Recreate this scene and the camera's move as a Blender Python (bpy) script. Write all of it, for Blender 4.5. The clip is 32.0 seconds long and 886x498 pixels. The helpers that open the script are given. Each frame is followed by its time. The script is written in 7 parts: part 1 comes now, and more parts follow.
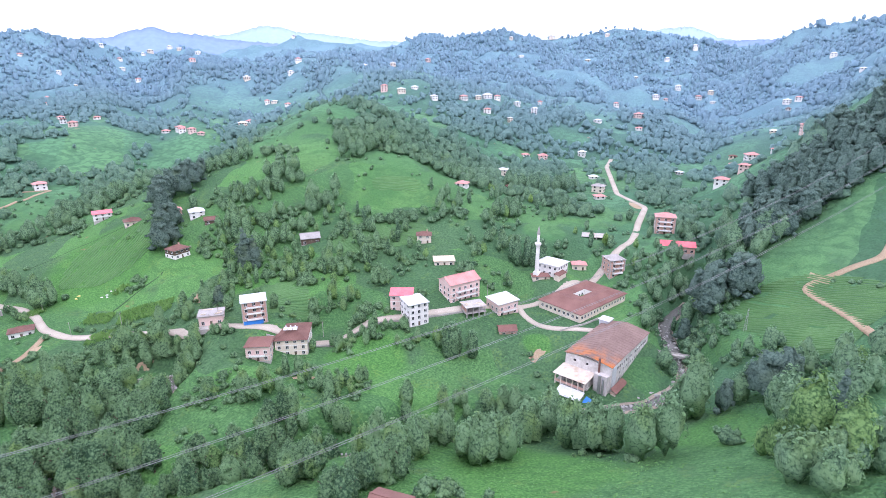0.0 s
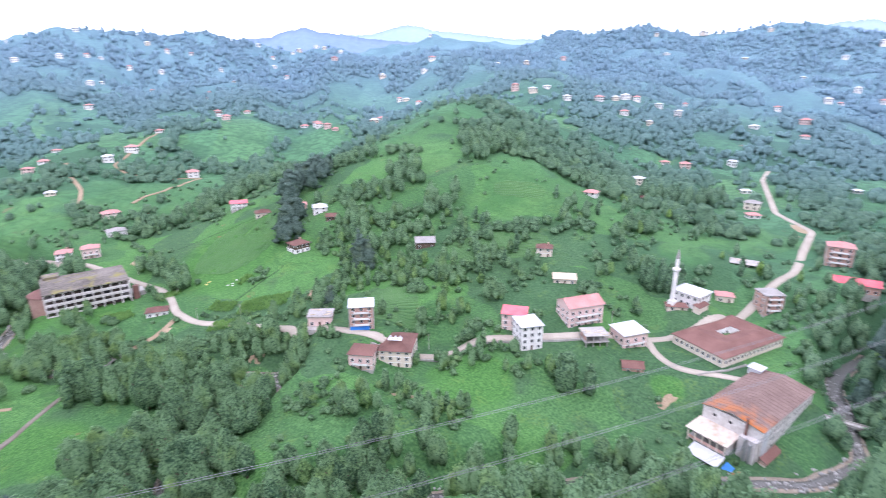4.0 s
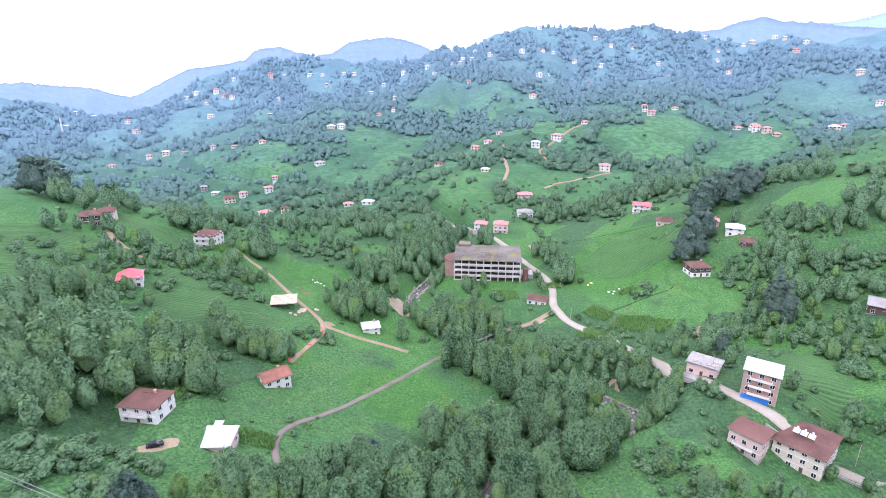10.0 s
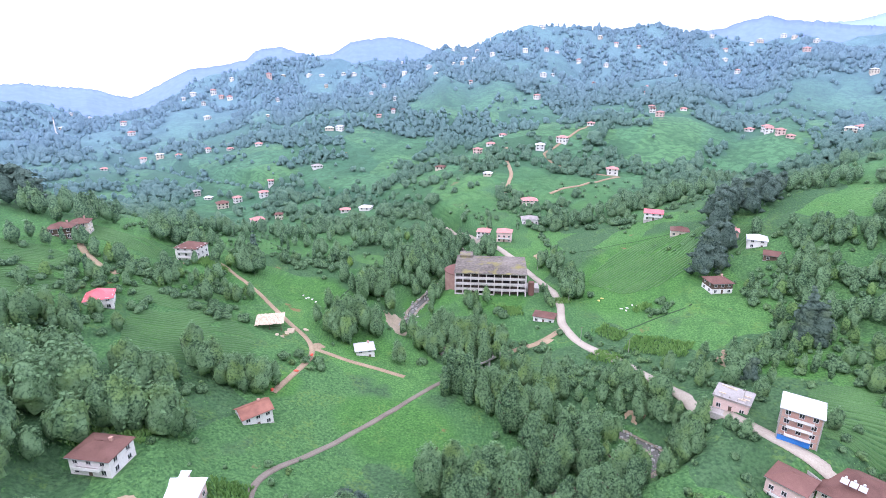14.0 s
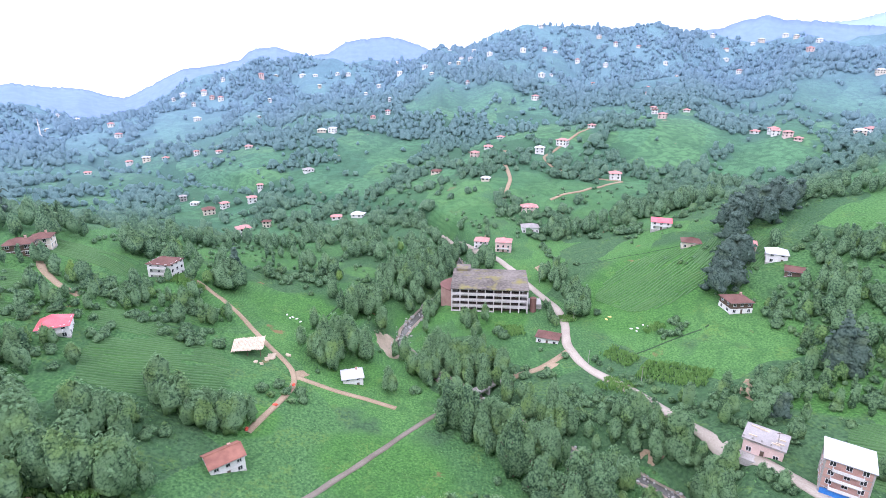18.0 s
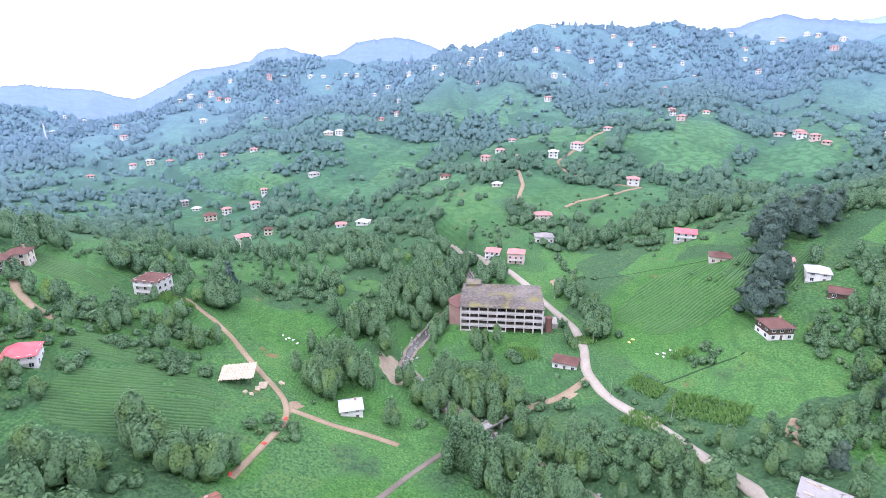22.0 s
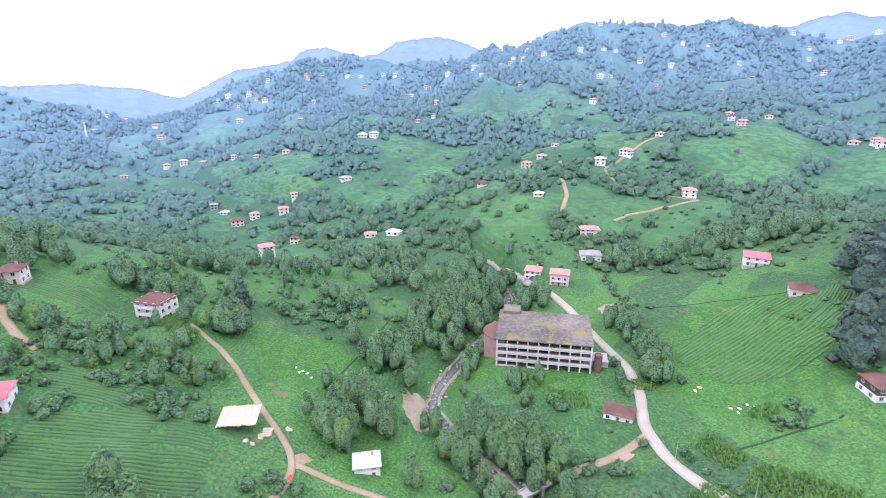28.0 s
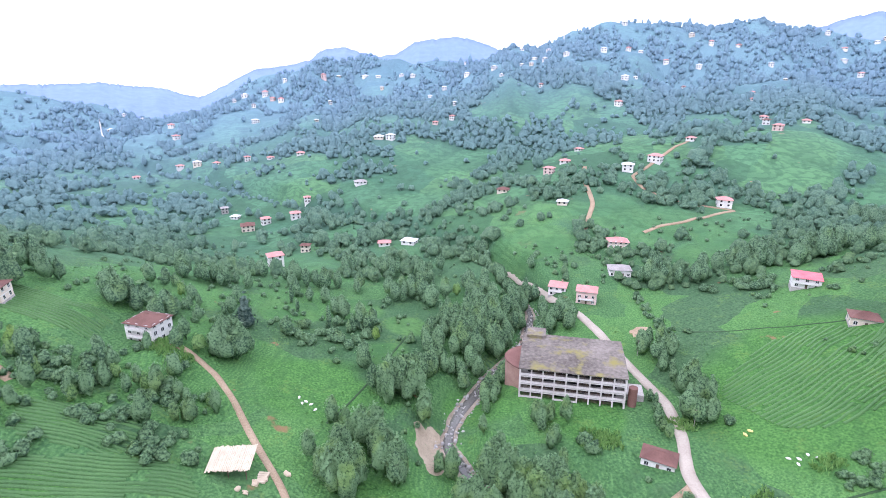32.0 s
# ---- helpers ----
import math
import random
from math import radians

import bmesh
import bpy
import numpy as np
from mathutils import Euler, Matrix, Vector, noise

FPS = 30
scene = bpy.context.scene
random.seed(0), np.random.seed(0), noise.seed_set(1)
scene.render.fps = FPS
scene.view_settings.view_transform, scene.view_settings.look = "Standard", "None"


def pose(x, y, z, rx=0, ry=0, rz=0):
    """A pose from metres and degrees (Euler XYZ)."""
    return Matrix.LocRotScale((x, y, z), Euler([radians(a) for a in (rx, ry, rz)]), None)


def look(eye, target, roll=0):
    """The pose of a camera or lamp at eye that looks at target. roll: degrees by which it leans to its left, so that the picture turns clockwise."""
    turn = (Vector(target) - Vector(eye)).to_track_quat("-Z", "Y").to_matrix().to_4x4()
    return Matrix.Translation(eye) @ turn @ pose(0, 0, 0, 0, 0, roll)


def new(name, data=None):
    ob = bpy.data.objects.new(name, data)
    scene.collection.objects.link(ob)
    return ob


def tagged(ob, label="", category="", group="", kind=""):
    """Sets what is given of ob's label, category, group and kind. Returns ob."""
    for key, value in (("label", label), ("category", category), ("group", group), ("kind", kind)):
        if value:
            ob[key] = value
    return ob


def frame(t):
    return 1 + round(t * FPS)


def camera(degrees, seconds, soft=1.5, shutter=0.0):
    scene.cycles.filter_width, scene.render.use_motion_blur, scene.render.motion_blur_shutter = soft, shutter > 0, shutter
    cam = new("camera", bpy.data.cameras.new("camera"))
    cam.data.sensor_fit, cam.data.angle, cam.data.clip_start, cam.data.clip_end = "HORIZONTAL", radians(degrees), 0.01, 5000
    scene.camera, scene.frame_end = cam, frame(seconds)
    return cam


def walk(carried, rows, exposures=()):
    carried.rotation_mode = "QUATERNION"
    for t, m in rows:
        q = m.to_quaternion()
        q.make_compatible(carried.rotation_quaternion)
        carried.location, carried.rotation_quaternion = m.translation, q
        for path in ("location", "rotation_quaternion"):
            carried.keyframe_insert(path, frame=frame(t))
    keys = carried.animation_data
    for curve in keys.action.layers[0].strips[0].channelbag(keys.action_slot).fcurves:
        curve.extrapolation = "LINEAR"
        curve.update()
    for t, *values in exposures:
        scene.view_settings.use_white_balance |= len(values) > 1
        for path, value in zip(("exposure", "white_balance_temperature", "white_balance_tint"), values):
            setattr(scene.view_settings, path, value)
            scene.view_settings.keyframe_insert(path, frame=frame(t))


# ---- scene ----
cam = camera(78.23, 32.0, 0.85, 0.5)

# seconds, x, y, z, heading to the left of +y, pitch, roll
FLIGHT = [
    (0, -27.99, -35.95, 135.62, -54.352, -18.114, -0.220),
    (0.5, -25.81, -34.35, 135.67, -54.349, -18.113, -0.168),
    (1, -23.61, -32.74, 135.72, -54.336, -18.106, -0.151),
    (1.5, -21.41, -31.11, 135.77, -54.328, -18.100, -0.144),
    (2, -19.19, -29.46, 135.80, -54.314, -18.071, -0.120),
    (2.5, -17.00, -27.78, 135.82, -54.306, -18.066, -0.115),
    (4.5, -9.20, -21.19, 135.81, -33.476, -18.337, 0.017),
    (5, -7.69, -18.96, 135.69, -25.732, -18.429, 0.106),
    (5.5, -6.25, -16.71, 135.56, -18.420, -18.514, 0.121),
    (6, -4.53, -14.49, 135.38, -10.954, -18.614, 0.118),
    (6.5, -2.74, -12.21, 135.21, -4.677, -18.684, 0.119),
    (7, -1.69, -9.96, 135.12, -2.863, -18.715, 0.151),
    (7.5, -0.97, -7.58, 135.07, -1.868, -18.755, 0.120),
    (8, -0.49, -5.08, 135.04, -1.037, -18.756, 0.125),
    (8.5, -0.19, -2.54, 135.02, -0.427, -18.782, 0.113),
    (9, 0.00, 0.00, 135.00, 0.000, -18.797, 0.126),
    (9.5, 0.22, 2.61, 134.96, 0.341, -18.797, 0.119),
    (10, 0.42, 5.28, 134.90, 0.554, -18.799, 0.104),
    (10.5, 0.62, 7.95, 134.85, 0.683, -18.794, 0.097),
    (11, 0.76, 10.65, 134.81, 0.760, -18.788, 0.074),
    (11.5, 0.90, 13.37, 134.80, 0.801, -18.804, 0.055),
    (12, 1.03, 16.13, 134.80, 0.818, -18.803, 0.023),
    (12.5, 1.14, 18.90, 134.80, 0.833, -18.801, 0.029),
    (13, 1.28, 21.66, 134.80, 0.829, -18.798, 0.038),
    (13.5, 1.37, 24.38, 134.78, 0.819, -18.803, 0.025),
    (14, 1.49, 27.13, 134.76, 0.820, -18.804, -0.008),
    (14.5, 1.59, 29.90, 134.74, 0.803, -18.810, -0.001),
    (16.5, 1.77, 41.26, 134.68, 0.614, -18.816, -0.009),
    (17, 1.77, 44.09, 134.71, 0.553, -18.817, 0.009),
    (17.5, 1.77, 46.91, 134.76, 0.491, -18.815, 0.005),
    (18, 1.82, 49.67, 134.83, 0.454, -18.811, 0.012),
    (18.5, 1.89, 52.39, 134.89, 0.398, -18.814, 0.011),
    (19, 2.01, 55.12, 134.93, 0.351, -18.815, -0.017),
    (19.5, 2.11, 57.87, 134.95, 0.284, -18.803, -0.026),
    (20, 2.15, 60.58, 134.97, 0.219, -18.801, -0.041),
    (20.5, 2.20, 63.27, 134.97, 1.556, -18.797, -0.065),
    (21, 2.28, 65.98, 134.97, 1.589, -18.791, -0.087),
    (21.5, 2.32, 68.70, 134.96, 1.591, -18.795, -0.110),
    (22, 2.30, 71.42, 134.94, 1.557, -18.775, -0.129),
    (22.5, 2.26, 74.13, 134.93, 1.503, -18.775, -0.149),
    (23, 2.26, 76.86, 134.93, 1.450, -18.767, -0.141),
    (23.5, 2.23, 79.57, 134.93, 1.410, -18.769, -0.158),
    (24, 2.20, 82.25, 134.93, 1.367, -18.749, -0.173),
    (24.5, 2.18, 84.95, 134.93, 1.316, -18.743, -0.187),
    (25, 2.13, 87.67, 134.91, 1.261, -18.722, -0.186),
    (25.5, 2.05, 90.40, 134.88, 1.210, -18.721, -0.168),
    (27.5, 1.22, 101.18, 134.65, 1.852, -18.707, -0.114),
    (28, 1.26, 103.94, 134.61, 5.506, -18.758, -0.038),
    (28.5, 1.19, 106.67, 134.59, 6.285, -18.759, -0.021),
    (29, 0.94, 109.43, 134.58, 6.630, -18.769, -0.007),
    (29.5, 0.55, 112.26, 134.58, 6.806, -18.771, 0.032),
    (30, 0.09, 115.08, 134.59, 6.939, -18.772, 0.041),
    (30.5, -0.45, 117.85, 134.61, 7.035, -18.763, 0.062),
    (31, -1.00, 120.62, 134.62, 7.121, -18.747, 0.102),
    (31.5, -1.57, 123.38, 134.62, 7.194, -18.746, 0.138),
    (32, -2.17, 126.14, 134.62, 7.271, -18.740, 0.146),
]
walk(cam, [(t, pose(x, y, z, 90 + pitch, 0, yaw) @ pose(0, 0, 0, 0, 0, roll)) for t, x, y, z, yaw, pitch, roll in FLIGHT],
     [(0, 0.24, 5920, 30), (32, 0.24, 5920, 30)])

# ---- sky and sun: a bright overcast day ----
world = bpy.data.worlds.new("overcast_sky")
scene.world = world
world.use_nodes = True
wn, wl = world.node_tree.nodes, world.node_tree.links
wn.clear()
sky = wn.new("ShaderNodeTexSky")
sky.sky_type, sky.sun_disc = "NISHITA", False
sky.sun_elevation, sky.sun_rotation = radians(55), radians(215)
sky.air_density, sky.dust_density, sky.altitude = 1.2, 6.0, 300
cloud = wn.new("ShaderNodeMix")
cloud.data_type = "RGBA"
cloud.inputs["Factor"].default_value = 0.86
cloud.inputs["B"].default_value = (23.0, 24.4, 26.0, 1)
sky_bg = wn.new("ShaderNodeBackground")
sky_bg.inputs["Strength"].default_value = 0.09
sky_out = wn.new("ShaderNodeOutputWorld")
wl.new(sky.outputs[0], cloud.inputs["A"])
wl.new(cloud.outputs["Result"], sky_bg.inputs["Color"])
wl.new(sky_bg.outputs[0], sky_out.inputs["Surface"])
sun = new("sun", bpy.data.lights.new("sun", "SUN"))
sun.data.energy, sun.data.angle, sun.data.color = 1.1, radians(14), (1.0, 0.97, 0.92)
sun.matrix_world = look((0, 0, 400), (70, 120, 180))

# ---- materials ----
def shade(name, low, high, grain=1.0, rough=0.8, blotch=0.12, bump=0.25, metal=0.0, per="", bands=None):
    """A surface between two colours: fine grain, broad blotches, some relief. per: 'object' or 'island' adds variation piece by piece."""
    m = bpy.data.materials.new(name)
    m.use_nodes = True
    n, l = m.node_tree.nodes, m.node_tree.links
    p = n["Principled BSDF"]
    p.inputs["Roughness"].default_value, p.inputs["Metallic"].default_value = rough, metal
    p.inputs["Specular IOR Level"].default_value = 0.25
    where = n.new("ShaderNodeNewGeometry")
    fine, broad = n.new("ShaderNodeTexNoise"), n.new("ShaderNodeTexNoise")
    for tex, s in ((fine, grain * 3.0), (broad, blotch)):
        tex.inputs["Scale"].default_value, tex.inputs["Detail"].default_value = s, 5.0
        l.new(where.outputs["Position"], tex.inputs["Vector"])
    add = n.new("ShaderNodeMath")
    add.operation = "ADD"
    l.new(fine.outputs["Fac"], add.inputs[0])
    l.new(broad.outputs["Fac"], add.inputs[1])
    total = add
    if per:
        info = n.new("ShaderNodeObjectInfo") if per == "object" else where
        more = n.new("ShaderNodeMath")
        more.operation = "MULTIPLY_ADD"
        more.inputs[1].default_value = 0.9
        l.new(info.outputs["Random" if per == "object" else "Random Per Island"], more.inputs[0])
        l.new(add.outputs[0], more.inputs[2])
        total = more
    span = n.new("ShaderNodeMapRange")
    span.inputs["From Min"].default_value, span.inputs["From Max"].default_value = 0.62, 1.38 + (0.9 if per else 0)
    l.new(total.outputs[0], span.inputs["Value"])
    mix = n.new("ShaderNodeMix")
    mix.data_type = "RGBA"
    mix.inputs["A"].default_value, mix.inputs["B"].default_value = (*low, 1), (*high, 1)
    l.new(span.outputs["Result"], mix.inputs["Factor"])
    l.new(mix.outputs["Result"], p.inputs["Base Color"])
    if bump:
        b = n.new("ShaderNodeBump")
        b.inputs["Strength"].default_value, b.inputs["Distance"].default_value = bump, 0.3 / grain
        l.new(fine.outputs["Fac"], b.inputs["Height"])
        l.new(b.outputs[0], p.inputs["Normal"])
    return m


def foliage(name, low, high, dry, wide=0.11, fine=1.3, slopes=(), clump=1.5, contrast=1.0):
    """Leaves: colour changes from tree to tree and a little from leaf to leaf, some light comes through. Gaps between
    tufts are painted darker; slopes paints haze in with distance.
    """
    m = bpy.data.materials.new(name)
    m.use_nodes = True
    n, l = m.node_tree.nodes, m.node_tree.links
    p = n["Principled BSDF"]
    p.inputs["Roughness"].default_value, p.inputs["Specular IOR Level"].default_value = 0.65, 0.2
    where, info = n.new("ShaderNodeNewGeometry"), n.new("ShaderNodeObjectInfo")
    broad = n.new("ShaderNodeTexNoise")
    broad.inputs["Scale"].default_value, broad.inputs["Detail"].default_value = wide, 3.0
    l.new(where.outputs["Position"], broad.inputs["Vector"])

    def sum_(a, k, b):
        x = n.new("ShaderNodeMath")
        x.operation = "MULTIPLY_ADD"
        l.new(a, x.inputs[0])
        x.inputs[1].default_value = k
        if isinstance(b, float):
            x.inputs[2].default_value = b
        else:
            l.new(b, x.inputs[2])
        return x.outputs[0]

    sprays = n.new("ShaderNodeTexNoise")
    sprays.inputs["Scale"].default_value, sprays.inputs["Detail"].default_value = fine, 4.0
    l.new(where.outputs["Position"], sprays.inputs["Vector"])
    tufts = n.new("ShaderNodeTexVoronoi")
    tufts.inputs["Scale"].default_value = clump
    l.new(where.outputs["Position"], tufts.inputs["Vector"])
    leafy = n.new("ShaderNodeTexNoise")
    leafy.inputs["Scale"].default_value, leafy.inputs["Detail"].default_value = clump * 2.6, 4.0
    l.new(where.outputs["Position"], leafy.inputs["Vector"])
    relief = sum_(leafy.outputs["Fac"], 1.1, sum_(tufts.outputs["Distance"], -0.9, sum_(sprays.outputs["Fac"], 0.6, 0.0)))
    # relief drives the colour too: shaded gaps and lit sprays are painted on
    fac = sum_(relief, 1.5 * contrast, sum_(broad.outputs["Fac"], 1.3, sum_(info.outputs["Random"], 0.5, sum_(where.outputs["Random Per Island"], 0.25, -0.34 - 0.60 * contrast))))
    rough = n.new("ShaderNodeBump")
    rough.inputs["Strength"].default_value, rough.inputs["Distance"].default_value = 0.4, 0.3 / clump
    l.new(relief, rough.inputs["Height"])
    l.new(rough.outputs[0], p.inputs["Normal"])
    old = sum_(broad.outputs["Fac"], -5.0, sum_(info.outputs["Random"], 1.2, 0.5))

    def blend(f, a, b):
        x = n.new("ShaderNodeMix")
        x.data_type, x.clamp_factor = "RGBA", True
        l.new(f, x.inputs["Factor"])
        for key, c in (("A", a), ("B", b)):
            if isinstance(c, tuple):
                x.inputs[key].default_value = (*c, 1)
            else:
                l.new(c, x.inputs[key])
        return x.outputs["Result"]

    hue = n.new("ShaderNodeTexNoise")
    hue.inputs["Scale"].default_value, hue.inputs["Detail"].default_value = wide * 1.1, 1.0
    apart = n.new("ShaderNodeVectorMath")
    apart.operation = "ADD"
    apart.inputs[1].default_value = (310, 170, 0)
    l.new(where.outputs["Position"], apart.inputs[0])
    l.new(apart.outputs[0], hue.inputs["Vector"])
    tone = sum_(hue.outputs["Fac"], 5.0, sum_(info.outputs["Random"], 0.8, -3.30))
    fresh = blend(tone, blend(fac, low, high), blend(fac, tuple(q * k for q, k in zip(low, (1.35, 1.2, 0.92))), tuple(q * k for q, k in zip(high, (1.12, 1.06, 0.74)))))
    colour = blend(old, fresh, dry)
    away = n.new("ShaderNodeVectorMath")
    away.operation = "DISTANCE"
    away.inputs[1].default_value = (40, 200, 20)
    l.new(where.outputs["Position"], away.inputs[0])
    # haze painted in: paler, bluer colours take over with distance
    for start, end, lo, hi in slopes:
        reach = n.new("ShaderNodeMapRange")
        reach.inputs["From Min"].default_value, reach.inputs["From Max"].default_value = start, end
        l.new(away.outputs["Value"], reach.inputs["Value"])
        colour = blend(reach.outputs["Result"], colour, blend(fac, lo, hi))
    l.new(colour, p.inputs["Base Color"])
    thin, both = n.new("ShaderNodeBsdfTranslucent"), n.new("ShaderNodeMixShader")
    l.new(colour, thin.inputs["Color"])
    both.inputs[0].default_value = 0.4
    l.new(p.outputs[0], both.inputs[1])
    l.new(thin.outputs[0], both.inputs[2])
    l.new(both.outputs[0], n["Material Output"].inputs["Surface"])
    return m



PLASTER = shade("white_plaster", (0.58, 0.56, 0.53), (0.84, 0.83, 0.81), 1.0, 0.85, 0.3)
CREAM = shade("cream_plaster", (0.55, 0.47, 0.38), (0.76, 0.68, 0.58), 1.0, 0.85, 0.3)
PINK = shade("pink_plaster", (0.54, 0.38, 0.34), (0.76, 0.59, 0.54), 1.0, 0.85, 0.3)
BRICK = shade("red_hollow_brick", (0.40, 0.22, 0.17), (0.59, 0.40, 0.34), 2.0, 0.9, 0.5)
CONCRETE = shade("weathered_concrete", (0.24, 0.23, 0.21), (0.50, 0.48, 0.45), 1.0, 0.9, 0.25)
OLD_WOOD = shade("dark_weathered_boards", (0.05, 0.035, 0.025), (0.17, 0.12, 0.09), 2.0, 0.85, 0.5)
STRAW = shade("pale_boards", (0.42, 0.34, 0.24), (0.64, 0.55, 0.42), 2.0, 0.9, 0.5)
TILE_RED = shade("red_roof_tiles", (0.40, 0.175, 0.16), (0.56, 0.31, 0.28), 3.0, 0.75, 0.3)
TILE_PINK = shade("bright_pink_red_roof_sheet", (0.54, 0.085, 0.11), (0.70, 0.20, 0.21), 2.0, 0.55, 0.3)
TILE_BROWN = shade("brown_roof_tiles", (0.095, 0.048, 0.040), (0.215, 0.115, 0.094), 3.0, 0.85, 0.25)
TILE_RUST = shade("rusty_brown_roof", (0.12, 0.058, 0.048), (0.25, 0.135, 0.112), 3.0, 0.85, 0.15)
TIN = shade("white_metal_roof_sheet", (0.42, 0.44, 0.47), (0.66, 0.68, 0.71), 1.0, 0.45, 0.3)
BARN_ROOF = shade("patched_red_and_brown_roof_sheet", (0.15, 0.065, 0.05), (0.38, 0.175, 0.125), 0.12, 0.8, 0.22)
GREY_ROOF = shade("grey_shingle_roof", (0.20, 0.19, 0.18), (0.42, 0.40, 0.38), 2.0, 0.85, 0.25)
FRAME_WHITE = shade("white_window_frame", (0.70, 0.70, 0.69), (0.82, 0.82, 0.81), 1.0, 0.5)
# near-black colour stands in for the shade inside rooms
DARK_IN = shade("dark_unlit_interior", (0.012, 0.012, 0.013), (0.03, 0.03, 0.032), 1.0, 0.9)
CABLE = shade("dull_aluminium_cable", (0.12, 0.13, 0.13), (0.30, 0.31, 0.32), 2.0, 0.6)
METAL = shade("grey_steel", (0.35, 0.36, 0.37), (0.55, 0.56, 0.57), 2.0, 0.45, metal=0.8)
BLUE = shade("blue_tarpaulin", (0.02, 0.13, 0.45), (0.05, 0.25, 0.65), 1.0, 0.5)
ROAD_M = shade("dusty_pale_asphalt", (0.29, 0.255, 0.205), (0.46, 0.415, 0.345), 0.7, 0.9, 0.1)
DIRT = shade("bare_brown_earth", (0.215, 0.155, 0.095), (0.40, 0.315, 0.215), 0.7, 0.95, 0.12)
PATH = shade("trodden_grey_path", (0.13, 0.11, 0.09), (0.25, 0.22, 0.18), 0.8, 0.95, 0.12)
FACTORY_WALL = shade("grimy_white_render", (0.42, 0.39, 0.37), (0.70, 0.67, 0.65), 0.6, 0.9, 0.15)
BAR = shade("tan_gravel_bar", (0.20, 0.165, 0.11), (0.40, 0.34, 0.25), 0.8, 0.95, 0.2)
GRAVEL = shade("river_gravel", (0.17, 0.135, 0.10), (0.42, 0.36, 0.29), 0.8, 0.95, 0.2)
ROCK = shade("grey_river_stone", (0.20, 0.20, 0.19), (0.48, 0.47, 0.45), 1.0, 0.9, 0.4, per="island")
BARK = shade("grey_brown_bark", (0.07, 0.055, 0.04), (0.16, 0.13, 0.10), 4.0, 0.95)
# alder: haze goes into the leaf colour between 130 and 420 m away
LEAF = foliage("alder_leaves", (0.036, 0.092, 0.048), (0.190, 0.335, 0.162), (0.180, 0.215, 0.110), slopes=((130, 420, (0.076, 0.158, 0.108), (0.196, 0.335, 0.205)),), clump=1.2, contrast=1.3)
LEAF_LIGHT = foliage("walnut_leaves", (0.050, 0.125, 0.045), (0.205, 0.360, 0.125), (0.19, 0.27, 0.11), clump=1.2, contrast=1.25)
# evergreens get the same hazy tint painted in over that distance
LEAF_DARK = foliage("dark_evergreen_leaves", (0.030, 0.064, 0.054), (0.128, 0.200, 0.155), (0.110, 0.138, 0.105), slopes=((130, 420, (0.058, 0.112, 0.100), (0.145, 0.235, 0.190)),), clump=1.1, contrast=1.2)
# hill woods: two steps of distance haze painted into the leaf colour
LEAF_HILL = foliage("hazed_hill_woods_leaves", (0.062, 0.138, 0.072), (0.172, 0.298, 0.140), (0.160, 0.210, 0.120), 0.05, 0.6,
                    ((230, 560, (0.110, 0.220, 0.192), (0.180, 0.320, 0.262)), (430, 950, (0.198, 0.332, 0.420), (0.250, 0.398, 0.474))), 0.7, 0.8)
TEA = shade("tea_bushes", (0.040, 0.108, 0.036), (0.090, 0.205, 0.064), 1.0, 0.6, 0.06, 0.6)
TEA_YOUNG = shade("young_tea_bushes", (0.044, 0.125, 0.039), (0.094, 0.212, 0.064), 1.0, 0.6, 0.06, 0.6)
GRASS = shade("long_grass_and_herbs", (0.050, 0.145, 0.042), (0.135, 0.295, 0.090), 0.5, 0.7, 0.03, 0, per="island")
DITCH = shade("dark_wet_weeds", (0.018, 0.048, 0.020), (0.045, 0.095, 0.038), 1.0, 0.9, 0.2)
MAIZE = shade("maize_leaves", (0.10, 0.23, 0.055), (0.22, 0.40, 0.12), 0.8, 0.6, 0.1, 0, per="island")
GLASS = bpy.data.materials.new("window_glass")
GLASS.use_nodes = True
gp = GLASS.node_tree.nodes["Principled BSDF"]
gp.inputs["Base Color"].default_value = (0.03, 0.035, 0.04, 1)
gp.inputs["Roughness"].default_value = 0.12
WATER = shade("shallow_stony_water", (0.075, 0.075, 0.066), (0.20, 0.20, 0.185), 0.8, 0.15, 0.06, 0.3)


LUSH_SPOTS = [(91, 17, 24), (132, -25, 15), (122, 115, 15), (-16, 193, 21), (-63, 210, 9), (-114, 217, 10), (-36, 251, 10), (178, 56, 8), (-8, 316, 14), (28, 303, 15), (-74, 296, 19), (101, 308, 32), (113, 327, 30), (128, 213, 14)]
PALE_SPOTS = [(250, 208, 17), (252, 308, 33), (330, 344, 20), (560, 40, 47), (148, 540, 31)]


def meadow():
    """Grass, tea and scrub in parcels, with a few bare patches; on the far slopes haze is painted in as paler, bluer
    colour.
    """
    m = bpy.data.materials.new("green_hillside")
    m.use_nodes = True
    n, l = m.node_tree.nodes, m.node_tree.links
    p = n["Principled BSDF"]
    p.inputs["Roughness"].default_value = 0.9
    p.inputs["Specular IOR Level"].default_value = 0.1
    where = n.new("ShaderNodeNewGeometry")

    def noise_tex(scale, detail=5.0):
        t = n.new("ShaderNodeTexNoise")
        t.inputs["Scale"].default_value, t.inputs["Detail"].default_value = scale, detail
        l.new(where.outputs["Position"], t.inputs["Vector"])
        return t.outputs["Fac"]

    def ramp(value, a, b):
        r = n.new("ShaderNodeMapRange")
        r.interpolation_type = "SMOOTHSTEP"
        r.inputs["From Min"].default_value, r.inputs["From Max"].default_value = a, b
        l.new(value, r.inputs["Value"])
